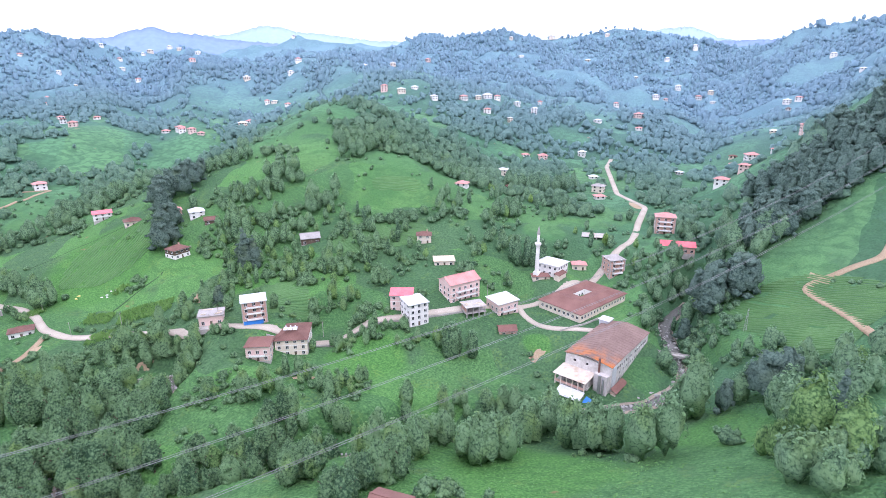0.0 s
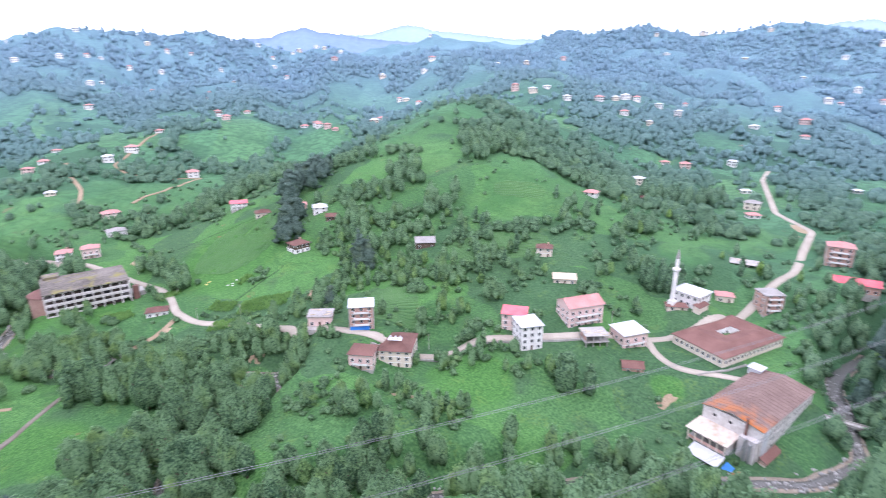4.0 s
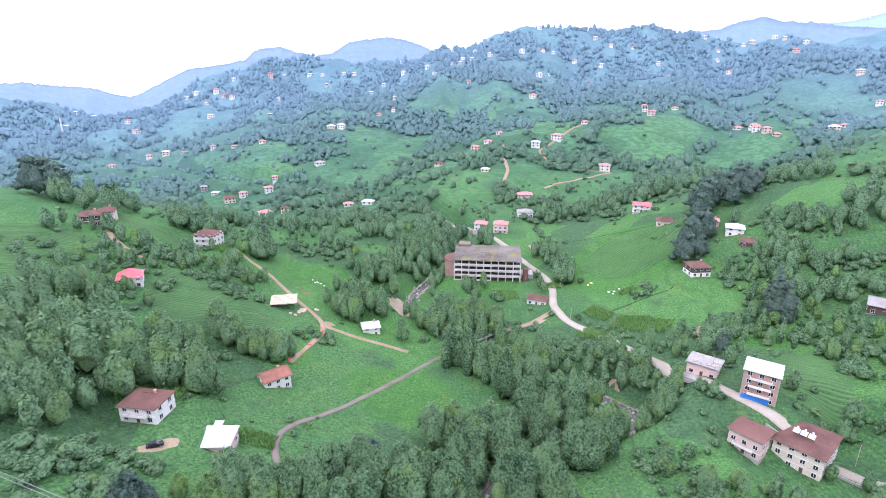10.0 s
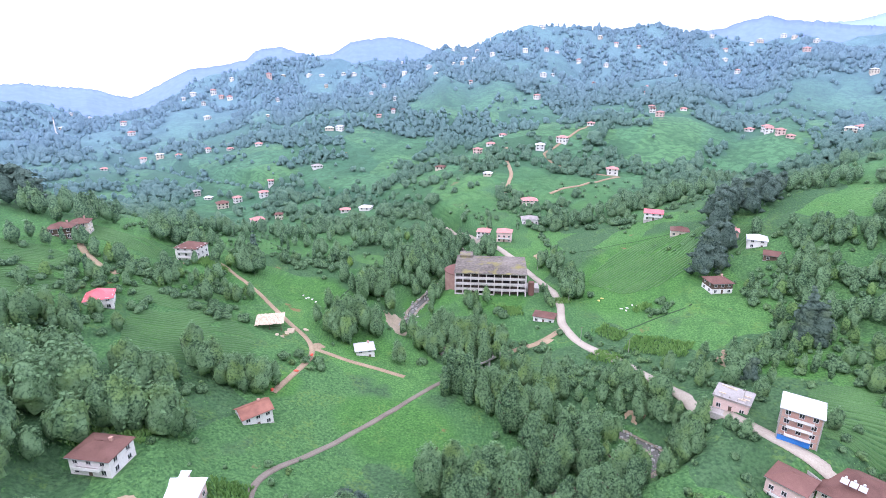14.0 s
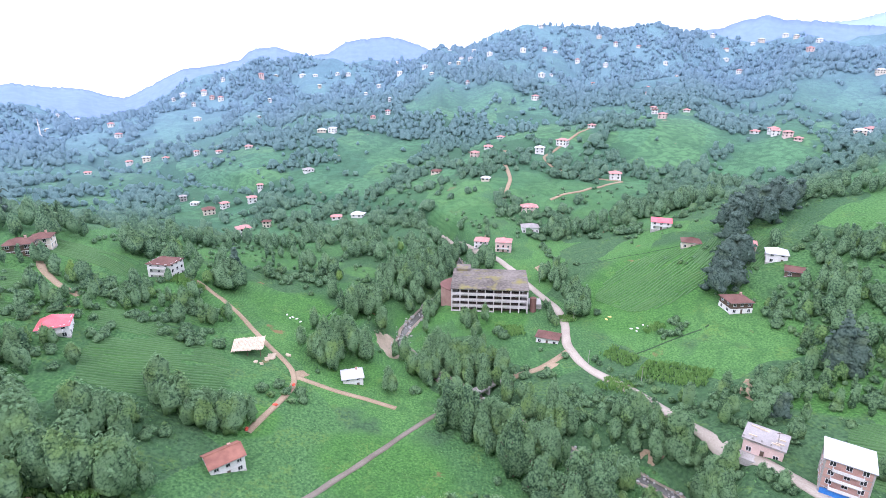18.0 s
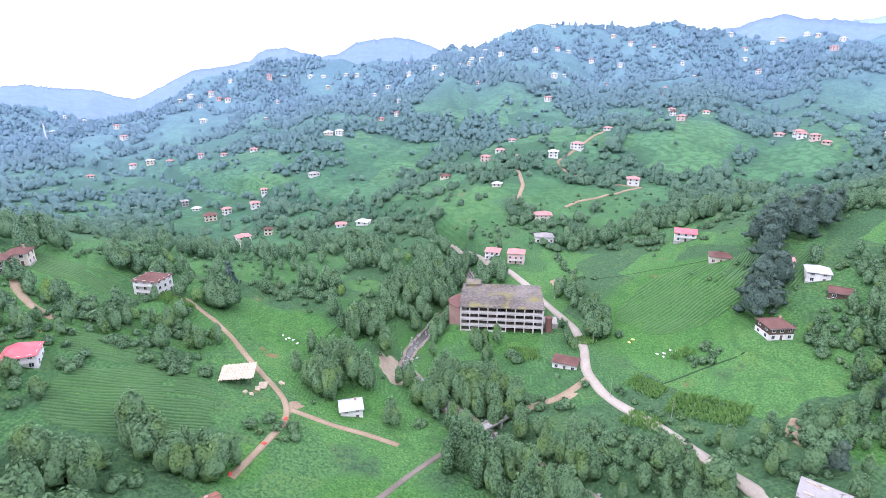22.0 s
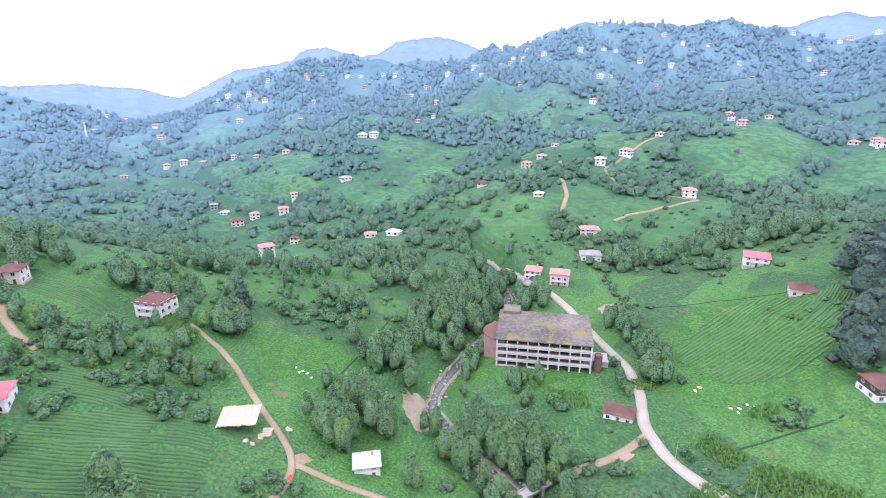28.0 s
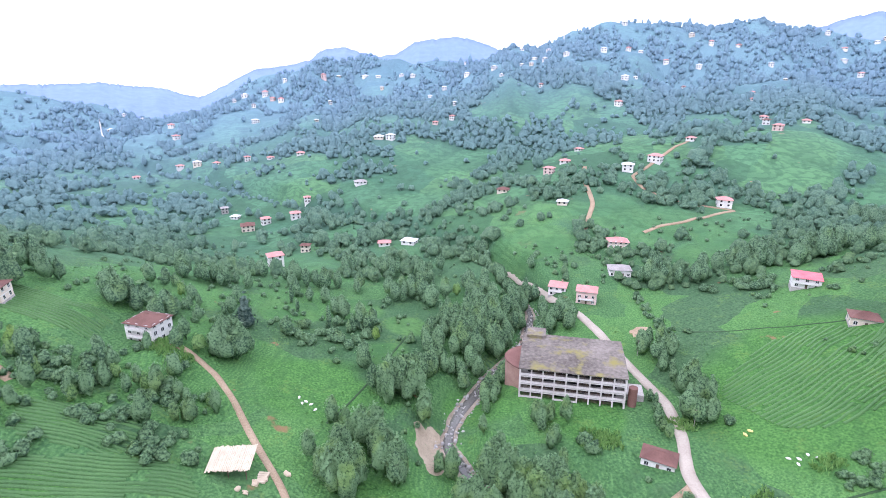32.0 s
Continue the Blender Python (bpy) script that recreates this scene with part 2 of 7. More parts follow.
        return r.outputs["Result"]

    def blend(fac, a, b):
        x = n.new("ShaderNodeMix")
        x.data_type = "RGBA"
        l.new(fac, x.inputs["Factor"])
        for key, v in (("A", a), ("B", b)):
            if isinstance(v, tuple):
                x.inputs[key].default_value = (*v, 1)
            else:
                l.new(v, x.inputs[key])
        return x.outputs["Result"]

    def math_(op, a, b):
        x = n.new("ShaderNodeMath")
        x.operation = op
        for i, v in enumerate((a, b)):
            if isinstance(v, float):
                x.inputs[i].default_value = v
            else:
                l.new(v, x.inputs[i])
        return x.outputs[0]

    warp = n.new("ShaderNodeVectorMath")
    warp.operation = "MULTIPLY_ADD"
    big = n.new("ShaderNodeTexNoise")
    big.inputs["Scale"].default_value = 0.03
    l.new(where.outputs["Position"], big.inputs["Vector"])
    l.new(big.outputs["Color"], warp.inputs[0])
    warp.inputs[1].default_value = (26, 26, 0)
    l.new(where.outputs["Position"], warp.inputs[2])
    flat = n.new("ShaderNodeVectorMath")
    flat.operation = "MULTIPLY"
    flat.inputs[1].default_value = (1, 1, 0)
    l.new(warp.outputs[0], flat.inputs[0])
    cells = n.new("ShaderNodeTexVoronoi")
    cells.inputs["Scale"].default_value = 0.022
    l.new(flat.outputs[0], cells.inputs["Vector"])
    parcel = n.new("ShaderNodeSeparateColor")
    l.new(cells.outputs["Color"], parcel.inputs[0])
    grass = blend(ramp(noise_tex(1.1, 8.0), 0.26, 0.74), (0.038, 0.105, 0.040), (0.108, 0.242, 0.082))
    lush = blend(ramp(noise_tex(1.4, 8.0), 0.26, 0.74), (0.044, 0.132, 0.040), (0.120, 0.275, 0.080))
    scrub = blend(ramp(noise_tex(0.9, 8.0), 0.22, 0.78), (0.034, 0.082, 0.040), (0.088, 0.178, 0.078))
    colour = blend(ramp(parcel.outputs["Red"], 0.45, 0.55), grass, lush)
    colour = blend(ramp(parcel.outputs["Green"], 0.62, 0.70), colour, scrub)
    colour = blend(ramp(noise_tex(0.045), 0.56, 0.66), colour, scrub)
    rows = n.new("ShaderNodeTexWave")
    rows.inputs["Scale"].default_value, rows.inputs["Distortion"].default_value = 0.2, 2.2
    rows.inputs["Detail Scale"].default_value = 0.15
    l.new(flat.outputs[0], rows.inputs["Vector"])
    inrow = math_("MULTIPLY", ramp(parcel.outputs["Blue"], 0.72, 0.74), rows.outputs["Fac"])
    colour = blend(math_("MULTIPLY", inrow, 0.35), colour, (0.03, 0.10, 0.04))
    clumps = ramp(noise_tex(0.28, 7.0), 0.50, 0.60)
    colour = blend(math_("MULTIPLY", clumps, 0.14), colour, (0.040, 0.118, 0.05))
    for spots, tone in ((LUSH_SPOTS, blend(ramp(noise_tex(1.2, 8.0), 0.26, 0.74), (0.036, 0.118, 0.031), (0.096, 0.242, 0.061))),
                        (PALE_SPOTS, blend(ramp(noise_tex(0.9, 8.0), 0.26, 0.74), (0.050, 0.142, 0.044), (0.128, 0.280, 0.086)))):
        mask = None
        for x, y, r in spots:
            reach = n.new("ShaderNodeVectorMath")
            reach.operation = "DISTANCE"
            reach.inputs[1].default_value = (x + 13, y + 13, 0)
            l.new(flat.outputs[0], reach.inputs[0])
            inside = ramp(reach.outputs["Value"], r * 1.25, r * 0.85)
            mask = inside if mask is None else math_("MAXIMUM", mask, inside)
        colour = blend(mask, colour, tone)
    weeds = math_("MULTIPLY", ramp(noise_tex(0.09, 6.0), 0.54, 0.66), ramp(noise_tex(0.8, 6.0), 0.44, 0.60))
    colour = blend(math_("MULTIPLY", weeds, 0.45), colour, (0.140, 0.245, 0.062))
    soil = ramp(noise_tex(0.06, 8.0), 0.70, 0.74)
    colour = blend(soil, colour, (0.24, 0.15, 0.08))
    away = n.new("ShaderNodeVectorMath")
    away.operation = "DISTANCE"
    away.inputs[1].default_value = (40, 200, 20)
    l.new(where.outputs["Position"], away.inputs[0])
    parcels = n.new("ShaderNodeTexVoronoi")
    parcels.inputs["Scale"].default_value = 0.019
    l.new(flat.outputs[0], parcels.inputs["Vector"])
    plot = n.new("ShaderNodeSeparateColor")
    l.new(parcels.outputs["Color"], plot.inputs[0])
    bushes = ramp(noise_tex(0.16, 10.0), 0.47, 0.60)
    blotches = ramp(noise_tex(0.03, 8.0), 0.46, 0.60)
    growth = n.new("ShaderNodeAttribute")
    growth.attribute_name = "growth"
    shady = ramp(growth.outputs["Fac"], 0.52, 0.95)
    grassy = ramp(growth.outputs["Fac"], 0.42, 0.05)
    rise = n.new("ShaderNodeSeparateXYZ")
    l.new(where.outputs["Position"], rise.inputs[0])
    steps = n.new("ShaderNodeMath")
    steps.operation = "MULTIPLY_ADD"
    l.new(noise_tex(0.03, 3.0), steps.inputs[0])
    steps.inputs[1].default_value = 26.0
    l.new(rise.outputs["Z"], steps.inputs[2])
    terrace = math_("PINGPONG", steps.outputs[0], 1.9)
    terrace = ramp(terrace, 0.9, 1.7)
    bright = blend(ramp(noise_tex(0.05, 6.0), 0.35, 0.65), (0.050, 0.146, 0.044), (0.098, 0.220, 0.066))
    bright = blend(math_("MULTIPLY", ramp(noise_tex(0.5, 8.0), 0.45, 0.62), 0.5), bright, (0.042, 0.115, 0.042))
    colour = blend(math_("MULTIPLY", grassy, 0.8), colour, bright)
    colour = blend(math_("MULTIPLY", math_("MULTIPLY", terrace, ramp(noise_tex(0.02, 4.0), 0.40, 0.60)), 0.30), colour, (0.036, 0.100, 0.036))
    # middle slopes: plot colours with some haze painted in
    hazed_hill = blend(ramp(plot.outputs["Red"], 0.30, 0.70), (0.066, 0.168, 0.100), (0.100, 0.236, 0.128))
    hazed_hill = blend(ramp(plot.outputs["Green"], 0.58, 0.66), hazed_hill, (0.058, 0.140, 0.080))
    hazed_hill = blend(math_("MULTIPLY", ramp(plot.outputs["Blue"], 0.80, 0.86), 0.8), hazed_hill, (0.120, 0.262, 0.112))
    hazed_hill = blend(math_("MULTIPLY", grassy, 0.55), hazed_hill, (0.098, 0.238, 0.116))
    hazed_hill = blend(math_("MULTIPLY", blotches, 0.4), hazed_hill, (0.055, 0.130, 0.078))
    hazed_hill = blend(math_("MULTIPLY", bushes, 0.5), hazed_hill, (0.046, 0.108, 0.068))
    hazed_hill = blend(math_("MULTIPLY", terrace, 0.38), hazed_hill, (0.045, 0.110, 0.062))
    hazed_hill = blend(math_("MULTIPLY", shady, 0.85), hazed_hill, (0.068, 0.148, 0.110))
    hazed_hill = blend(ramp(noise_tex(0.075, 8.0), 0.71, 0.75), hazed_hill, (0.26, 0.19, 0.13))
    colour = blend(math_("MULTIPLY", ramp(away.outputs["Value"], 160.0, 440.0), 0.95), colour, hazed_hill)
    # far slopes: stronger haze painted into the colour of the same plots
    hazed_remote = blend(ramp(plot.outputs["Red"], 0.30, 0.70), (0.126, 0.232, 0.274), (0.150, 0.274, 0.302))
    hazed_remote = blend(math_("MULTIPLY", grassy, 0.6), hazed_remote, (0.148, 0.278, 0.286))
    hazed_remote = blend(math_("MULTIPLY", blotches, 0.5), hazed_remote, (0.120, 0.208, 0.248))
    hazed_remote = blend(math_("MULTIPLY", bushes, 0.5), hazed_remote, (0.114, 0.196, 0.245))
    hazed_remote = blend(math_("MULTIPLY", terrace, 0.25), hazed_remote, (0.110, 0.195, 0.225))
    hazed_remote = blend(math_("MULTIPLY", shady, 0.9), hazed_remote, (0.158, 0.275, 0.318))
    colour = blend(ramp(away.outputs["Value"], 450.0, 1000.0), colour, hazed_remote)
    l.new(colour, p.inputs["Base Color"])
    b = n.new("ShaderNodeBump")
    b.inputs["Strength"].default_value, b.inputs["Distance"].default_value = 0.9, 1.2
    l.new(noise_tex(0.9, 9.0), b.inputs["Height"])
    l.new(b.outputs[0], p.inputs["Normal"])
    return m


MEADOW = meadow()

# ---- the lie of the land ----
# rounded hills and hollows of the valley: x, y, height, spread
NEAR_HILLS = [
    (89, 176, 14, 40), (22, 157, -37, 103), (-49, 354, -22, 164), (206, 324, 26, 75),
    (99, 446, -19, 56), (286, 232, 18, 41), (149, 24, -38, 52), (-236, 299, 36, 89),
    (358, 370, 54, 74), (137, 572, -51, 64), (281, -4, -30, 69), (152, 588, 104, 100),
    (245, 551, -68, 90), (370, 42, -22, 40), (-224, -25, 60, 255), (331, -23, 18, 58),
    (320, -74, 20, 28), (-324, 473, 49, 79), (-320, 489, -62, 100), (67, 702, -37, 121),
    (533, 115, -54, 104), (338, -198, 33, 251), (461, -159, 85, 89), (522, 716, -59, 113),
    (125, -484, 144, 149),
]
FAR_HILLS = [
    (385, 1026, -61, 163), (899, 194, -53, 148), (-65, 1188, -139, 183), (911, 655, -62, 192),
    (-738, 801, -110, 188), (3, 1233, 218, 261), (706, -500, 223, 280), (-873, 844, 133, 263),
    (394, 1335, 73, 284), (-438, 1315, 85, 141), (1028, 929, 209, 497), (-992, -357, 171, 454),
    (1264, 320, -115, 170), (929, 1117, -176, 230), (1415, 307, 130, 172), (1020, 1268, 104, 177),
    (-364, 1603, 68, 130), (1424, -281, 156, 363), (-179, 1815, 106, 203), (1767, 794, 163, 295),
    (530, 2024, 190, 297), (1894, -465, 157, 492), (2100, 444, 131, 181), (1417, 1955, 136, 600),
]
GROUND_BASE = 2
# the crest of the far slopes, fitted to the camera's view: bearing, and the degrees added over the rounded hills
CREST = [(-40, 0), (-24.0, -0.84), (-21.4, -0.44), (-18.8, 0.26), (-16.2, -0.28), (-13.6, 1.02), (-11.0, 0.81), (-8.4, 0.44), (-5.8, 0.14), (-3.2, 0.29), (-0.6, 1.38), (2.0, -0.2), (4.6, -0.04), (7.2, -0.66), (9.8, -0.96), (12.4, -1.7), (15.0, -1.06), (17.6, -0.76), (20.2, -0.08), (22.8, 0.44), (25.4, -0.19), (28.0, 0.41), (30.6, 2.44), (33.2, 1.92), (35.8, 1.4), (38.4, 1.73), (41.0, 2.52), (43.6, 2.28), (46.2, 2.6), (48.8, 2.6), (51.4, 2.6), (54.0, 2.22), (56.6, 1.16), (59.2, 1.11), (61.8, 1.29), (64.4, 1.19), (67.0, 1.18), (69.6, 1.87), (72.2, 1.87), (74.8, 1.49), (77.4, 1.22), (80.0, 0.39), (82.6, -0.88), (85.2, -0.85), (87.8, 0.15), (90.4, -0.1), (93.0, -0.03), (95.6, 1.0), (130, 0)]
# the river: x, y, water level
RIVER = [(340, 24, 36), (305, 17, 25), (275, 15, 13.5), (245, 20, 11), (222, 10, 10.2), (196, -2, 9.5), (172, 6, 9), (150, 28, 8.7), (118, 55, 8.3), (92, 74, 7.9), (55, 98, 7.4),
         (25, 118, 7), (9, 138, 6.7), (22, 155, 6.4), (45, 168, 6.1), (68, 177, 5.8), (76, 186, 5.6), (64, 198, 5.3), (46, 208, 5), (30, 224, 4.6), (16, 240, 4.2), (2, 256, 3.8),
         (-10, 272, 3.3), (-22, 290, 2.8), (-20, 308, 2.5), (-8, 340, 2), (8, 372, 1.5), (12, 410, 1), (0, 450, 0.5), (-40, 490, 0), (-120, 560, -1), (-240, 640, -3),
         (-420, 740, -6), (-640, 820, -9), (-900, 900, -12)]



def lattice(ix, iy, seed):
    n = (ix * 374761393 + iy * 668265263 + seed * 974634777) & 0x7FFFFFFF
    n = ((n ^ (n >> 13)) * 1274126177) & 0x7FFFFFFF
    return ((n ^ (n >> 16)) & 0xFFFF) / 65535.0


def value_noise(x, y, seed=0):
    ix, iy = np.floor(x).astype(np.int64), np.floor(y).astype(np.int64)
    fx, fy = x - ix, y - iy
    fx, fy = fx * fx * (3 - 2 * fx), fy * fy * (3 - 2 * fy)
    a = lattice(ix, iy, seed) * (1 - fx) + lattice(ix + 1, iy, seed) * fx
    b = lattice(ix, iy + 1, seed) * (1 - fx) + lattice(ix + 1, iy + 1, seed) * fx
    return a * (1 - fy) + b * fy - 0.5


def along(x, y, line):
    """Distance to a polyline, and its level at the nearest point."""
    best, level = np.full(x.shape, 1e9), np.zeros(x.shape)
    for p, q in zip(line, line[1:]):
        dx, dy = q[0] - p[0], q[1] - p[1]
        s = np.clip(((x - p[0]) * dx + (y - p[1]) * dy) / (dx * dx + dy * dy), 0, 1)
        d = np.hypot(x - p[0] - s * dx, y - p[1] - s * dy)
        near = d < best
        best = np.where(near, d, best)
        level = np.where(near, p[2] + s * (q[2] - p[2]), level)
    return best, level


def smooth(a, b, v):
    s = np.clip((v - a) / (b - a), 0, 1)
    return s * s * (3 - 2 * s)


def height(x, y):
    """The ground's height at arrays x, y."""
    x, y = np.asarray(x, float), np.asarray(y, float)
    z = np.full(x.shape, float(GROUND_BASE))
    for hx, hy, rise, spread in NEAR_HILLS + FAR_HILLS:
        z = z + rise * np.exp(-((x - hx) ** 2 + (y - hy) ** 2) / (2 * spread * spread))
    z = np.maximum(z, 0.6 * z)
    far = smooth(450, 1000, np.hypot(x - 40, y - 230))
    z = z + far * (46 * value_noise(x / 170, y / 170, 1) + 26 * value_noise(x / 80, y / 80, 2) + 12 * value_noise(x / 38, y / 38, 6))
    z = z - far * 40 * (np.abs(value_noise(x / 115, y / 115, 7)) - 0.12)
    d = np.hypot(x, y - 20)
    bearing = np.degrees(np.arctan2(x, y - 20))
    z = z - 0.22 * np.maximum(0, d - 1320)
    z = z + smooth(480, 950, d) * d * np.tan(np.radians(np.interp(bearing, [q[0] for q in CREST], [q[1] for q in CREST])))
    z = z + 2.4 * value_noise(x / 26, y / 26, 3) + 0.8 * value_noise(x / 9, y / 9, 4)
    d, level = along(x, y, RIVER)
    z = np.where(d < 300, np.maximum(z, level + 2.0), z)
    for px, py, pz, r in PADS:
        e = np.hypot(x - px, y - py)
        k = 1 - smooth(r, r * 2.6, e)
        z = z * (1 - k) + pz * k
    k = smooth(2.8, 17, d)
    return (level - 0.9 + 0.5 * smooth(1.5, 3.5, d)) * (1 - k) + z * k
PADS = [(25, 330, 9.6, 27), (188, 36, 10.5, 15), (223, 58, 19.6, 25), (-87, 141, 36.0, 9), (115, 148, 15.0, 14), (-131, 289, 39.5, 10), (133, 274, 31.0, 8), (110, 170, 26.2, 10), (238, 82, 27.8, 10)]

# ---- building helpers ----
def mesh_of(name, verts, faces, material):
    me = bpy.data.meshes.new(name)
    me.from_pydata([tuple(v) for v in verts], [], [tuple(f) for f in faces])
    me.materials.append(material)
    return me


def big_mesh(name, verts, quads, material):
    """A mesh of many quads from arrays."""
    me = bpy.data.meshes.new(name)
    me.vertices.add(len(verts))
    me.vertices.foreach_set("co", np.asarray(verts, np.float32).ravel())
    q = np.asarray(quads, np.int32)
    me.loops.add(q.size)
    me.loops.foreach_set("vertex_index", q.ravel())
    me.polygons.add(len(q))
    me.polygons.foreach_set("loop_start", np.arange(len(q), dtype=np.int32) * q.shape[1])
    me.polygons.foreach_set("loop_total", np.full(len(q), q.shape[1], np.int32))
    me.materials.append(material)
    me.update(calc_edges=True)
    me.validate()
    return me


def part(name, me, parent, m=None, label=""):
    ob = new(name, me)
    ob.parent = parent
    if m is not None:
        ob.matrix_basis = m
    return tagged(ob, label) if label else ob


def thing(name, label, category, m, group="", kind=""):
    ob = new(name)
    ob.empty_display_size = 0.5
    ob.matrix_basis = m
    return tagged(ob, label, category, group, kind)


class Shape:
    """Gathers boxes, prisms and slabs into one mesh."""

    def __init__(self):
        self.v, self.f = [], []

    def box(self, x0, x1, y0, y1, z0, z1):
        i = len(self.v)
        self.v += [(x0, y0, z0), (x1, y0, z0), (x1, y1, z0), (x0, y1, z0), (x0, y0, z1), (x1, y0, z1), (x1, y1, z1), (x0, y1, z1)]
        self.f += [tuple(i + k for k in q) for q in ((0, 3, 2, 1), (4, 5, 6, 7), (0, 1, 5, 4), (1, 2, 6, 5), (2, 3, 7, 6), (3, 0, 4, 7))]
        return self

    def slab(self, pts, thick):
        """A sheet of any outline with that thickness downwards."""
        i, n = len(self.v), len(pts)
        self.v += list(pts) + [(x, y, z - thick) for x, y, z in pts]
        self.f += [tuple(range(i, i + n)), tuple(range(i + 2 * n - 1, i + n - 1, -1))]
        self.f += [(i + k, i + n + k, i + n + (k + 1) % n, i + (k + 1) % n) for k in range(n)]
        return self

    def tube(self, x, y, z0, z1, r0, r1, n=8):
        i = len(self.v)
        for z, r in ((z0, r0), (z1, r1)):
            self.v += [(x + r * math.cos(2 * math.pi * k / n), y + r * math.sin(2 * math.pi * k / n), z) for k in range(n)]
        self.f += [(i + k, i + (k + 1) % n, i + n + (k + 1) % n, i + n + k) for k in range(n)]
        self.f += [tuple(range(i + n - 1, i - 1, -1)), tuple(range(i + n, i + 2 * n))]
        return self

    def beam(self, a, b, r):
        """A square bar from a to b."""
        a, b = Vector(a), Vector(b)
        d = (b - a).normalized()
        s = d.cross(Vector((0, 0, 1)) if abs(d.z) < 0.9 else Vector((1, 0, 0))).normalized() * r
        t = d.cross(s).normalized() * r
        i = len(self.v)
        self.v += [tuple(p + k * s + j * t) for p in (a, b) for k, j in ((-1, -1), (1, -1), (1, 1), (-1, 1))]
        self.f += [tuple(i + k for k in q) for q in ((0, 3, 2, 1), (4, 5, 6, 7), (0, 1, 5, 4), (1, 2, 6, 5), (2, 3, 7, 6), (3, 0, 4, 7))]
        return self

    def mesh(self, name, material):
        return mesh_of(name, self.v, self.f, material)


def ground_z(x, y):
    return float(height(np.array([x]), np.array([y]))[0])


# ---- the ground: one sheet, finest in the village ----
def lines(edges):
    out = []
    for a, b, step in edges:
        out += list(np.arange(a, b, step))
    return np.array(out + [edges[-1][1]])


gx = lines([(-1700, -900, 50), (-900, -300, 15), (-300, -190, 6), (-190, 290, 3), (290, 420, 6), (420, 1200, 16), (1200, 2500, 50)])
gy = lines([(-900, -300, 50), (-300, -60, 16), (-60, 500, 3), (500, 720, 7), (720, 1400, 14), (1400, 2600, 50)])
GX, GY = np.meshgrid(gx, gy)
GZ = height(GX, GY)
nx, ny = len(gx), len(gy)
idx = np.arange(nx * ny).reshape(ny, nx)
quads = np.stack([idx[:-1, :-1], idx[:-1, 1:], idx[1:, 1:], idx[1:, :-1]], -1).reshape(-1, 4)
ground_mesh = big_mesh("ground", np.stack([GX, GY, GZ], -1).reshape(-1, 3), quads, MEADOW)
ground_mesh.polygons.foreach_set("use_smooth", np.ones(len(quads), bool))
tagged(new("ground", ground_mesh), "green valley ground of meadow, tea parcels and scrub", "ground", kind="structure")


def ribbon(name, line, width, material, label, category, lift=0.22, level=None, kind="structure"):
    """A strip that lies on the ground along a line, with thin edges that go down into it."""
    pts = []
    for (x0, y0), (x1, y1) in zip(line, line[1:]):
        n = max(2, int(math.hypot(x1 - x0, y1 - y0) / 2.0))
        pts += [(x0 + (x1 - x0) * k / n, y0 + (y1 - y0) * k / n) for k in range(n)]
    pts = np.array(pts + [line[-1]])
    for _ in range(6):
        pts[1:-1] = (pts[:-2] + 2 * pts[1:-1] + pts[2:]) / 4
    t = np.gradient(pts, axis=0)
    t /= np.linalg.norm(t, axis=1)[:, None]
    side = np.stack([-t[:, 1], t[:, 0]], 1)
    wob = 1 + (0.6 if level else 0.14) * value_noise(pts[:, 0] / 6, pts[:, 1] / 6, 9)
    mid = height(pts[:, 0], pts[:, 1]) if level is None else level(pts)
    rows = []
    for k, dz in ((-0.5, -0.5), (-0.5, 0), (-0.17, 0.04), (0.17, 0.04), (0.5, 0), (0.5, -0.5)):
        p = pts + side * (width * wob * k)[:, None]
        z = (height(p[:, 0], p[:, 1]) * 0.6 + mid * 0.4 if level is None else mid) + lift + dz
        rows.append(np.c_[p, z])
    v = np.stack(rows, 1).reshape(-1, 3)
    i = np.arange(len(pts) - 1)[:, None] * 6 + np.arange(5)[None]
    q = np.stack([i, i + 1, i + 7, i + 6], -1).reshape(-1, 4)
    return tagged(new(name, big_mesh(name, v, q, material)), label, category, kind=kind)


VALLEY_ROAD = [(-7, 468), (4, 457), (14, 437), (22, 417), (29, 399), (37, 385), (43, 372), (53, 342), (61, 317), (61, 295), (57.5, 277), (61, 262), (68, 249), (76, 230), (84, 205), (93, 180), (108, 157), (123, 145),
               (135, 131), (149, 121), (168, 107), (185, 95), (203, 82), (225, 70), (262, 62), (296, 55), (330, 62), (382, 72), (416, 105), (470, 128), (540, 158), (594, 172)]
ribbon("road_valley", VALLEY_ROAD, 4.3, ROAD_M, "pale worn valley road", "road")
ribbon("road_branch", [(203, 82), (196, 76), (191, 67), (192, 58), (199, 46), (204, 34)], 3.4, ROAD_M, "concrete lane down to the tea factory", "road")
ribbon("road_bridge_approach", [(58, 272), (52, 266.5), (45, 263), (36, 258.5), (25, 252)], 3.2, DIRT, "pale dirt lane from the road to the bridge", "road", 0.2)
ribbon("road_bridge_lane", [(14, 243), (9, 237), (-3.0, 228.0), (-16.9, 213.0), (-28.6, 195.3), (-38.5, 179.7), (-46.0, 166.8), (-52.7, 155.9), (-53.7, 148.8), (-51.5, 140.0), (-48.5, 133.6)], 2.1, PATH, "worn lane over the meadow", "road", 0.2)
ribbon("road_farm_track", [(-133, 283), (-120, 286), (-106, 285.5), (-93, 275), (-81, 262), (-68, 250), (-59, 240), (-57, 231), (-61, 214), (-64, 200)], 2.3, DIRT, "brown farm track", "road", 0.2)
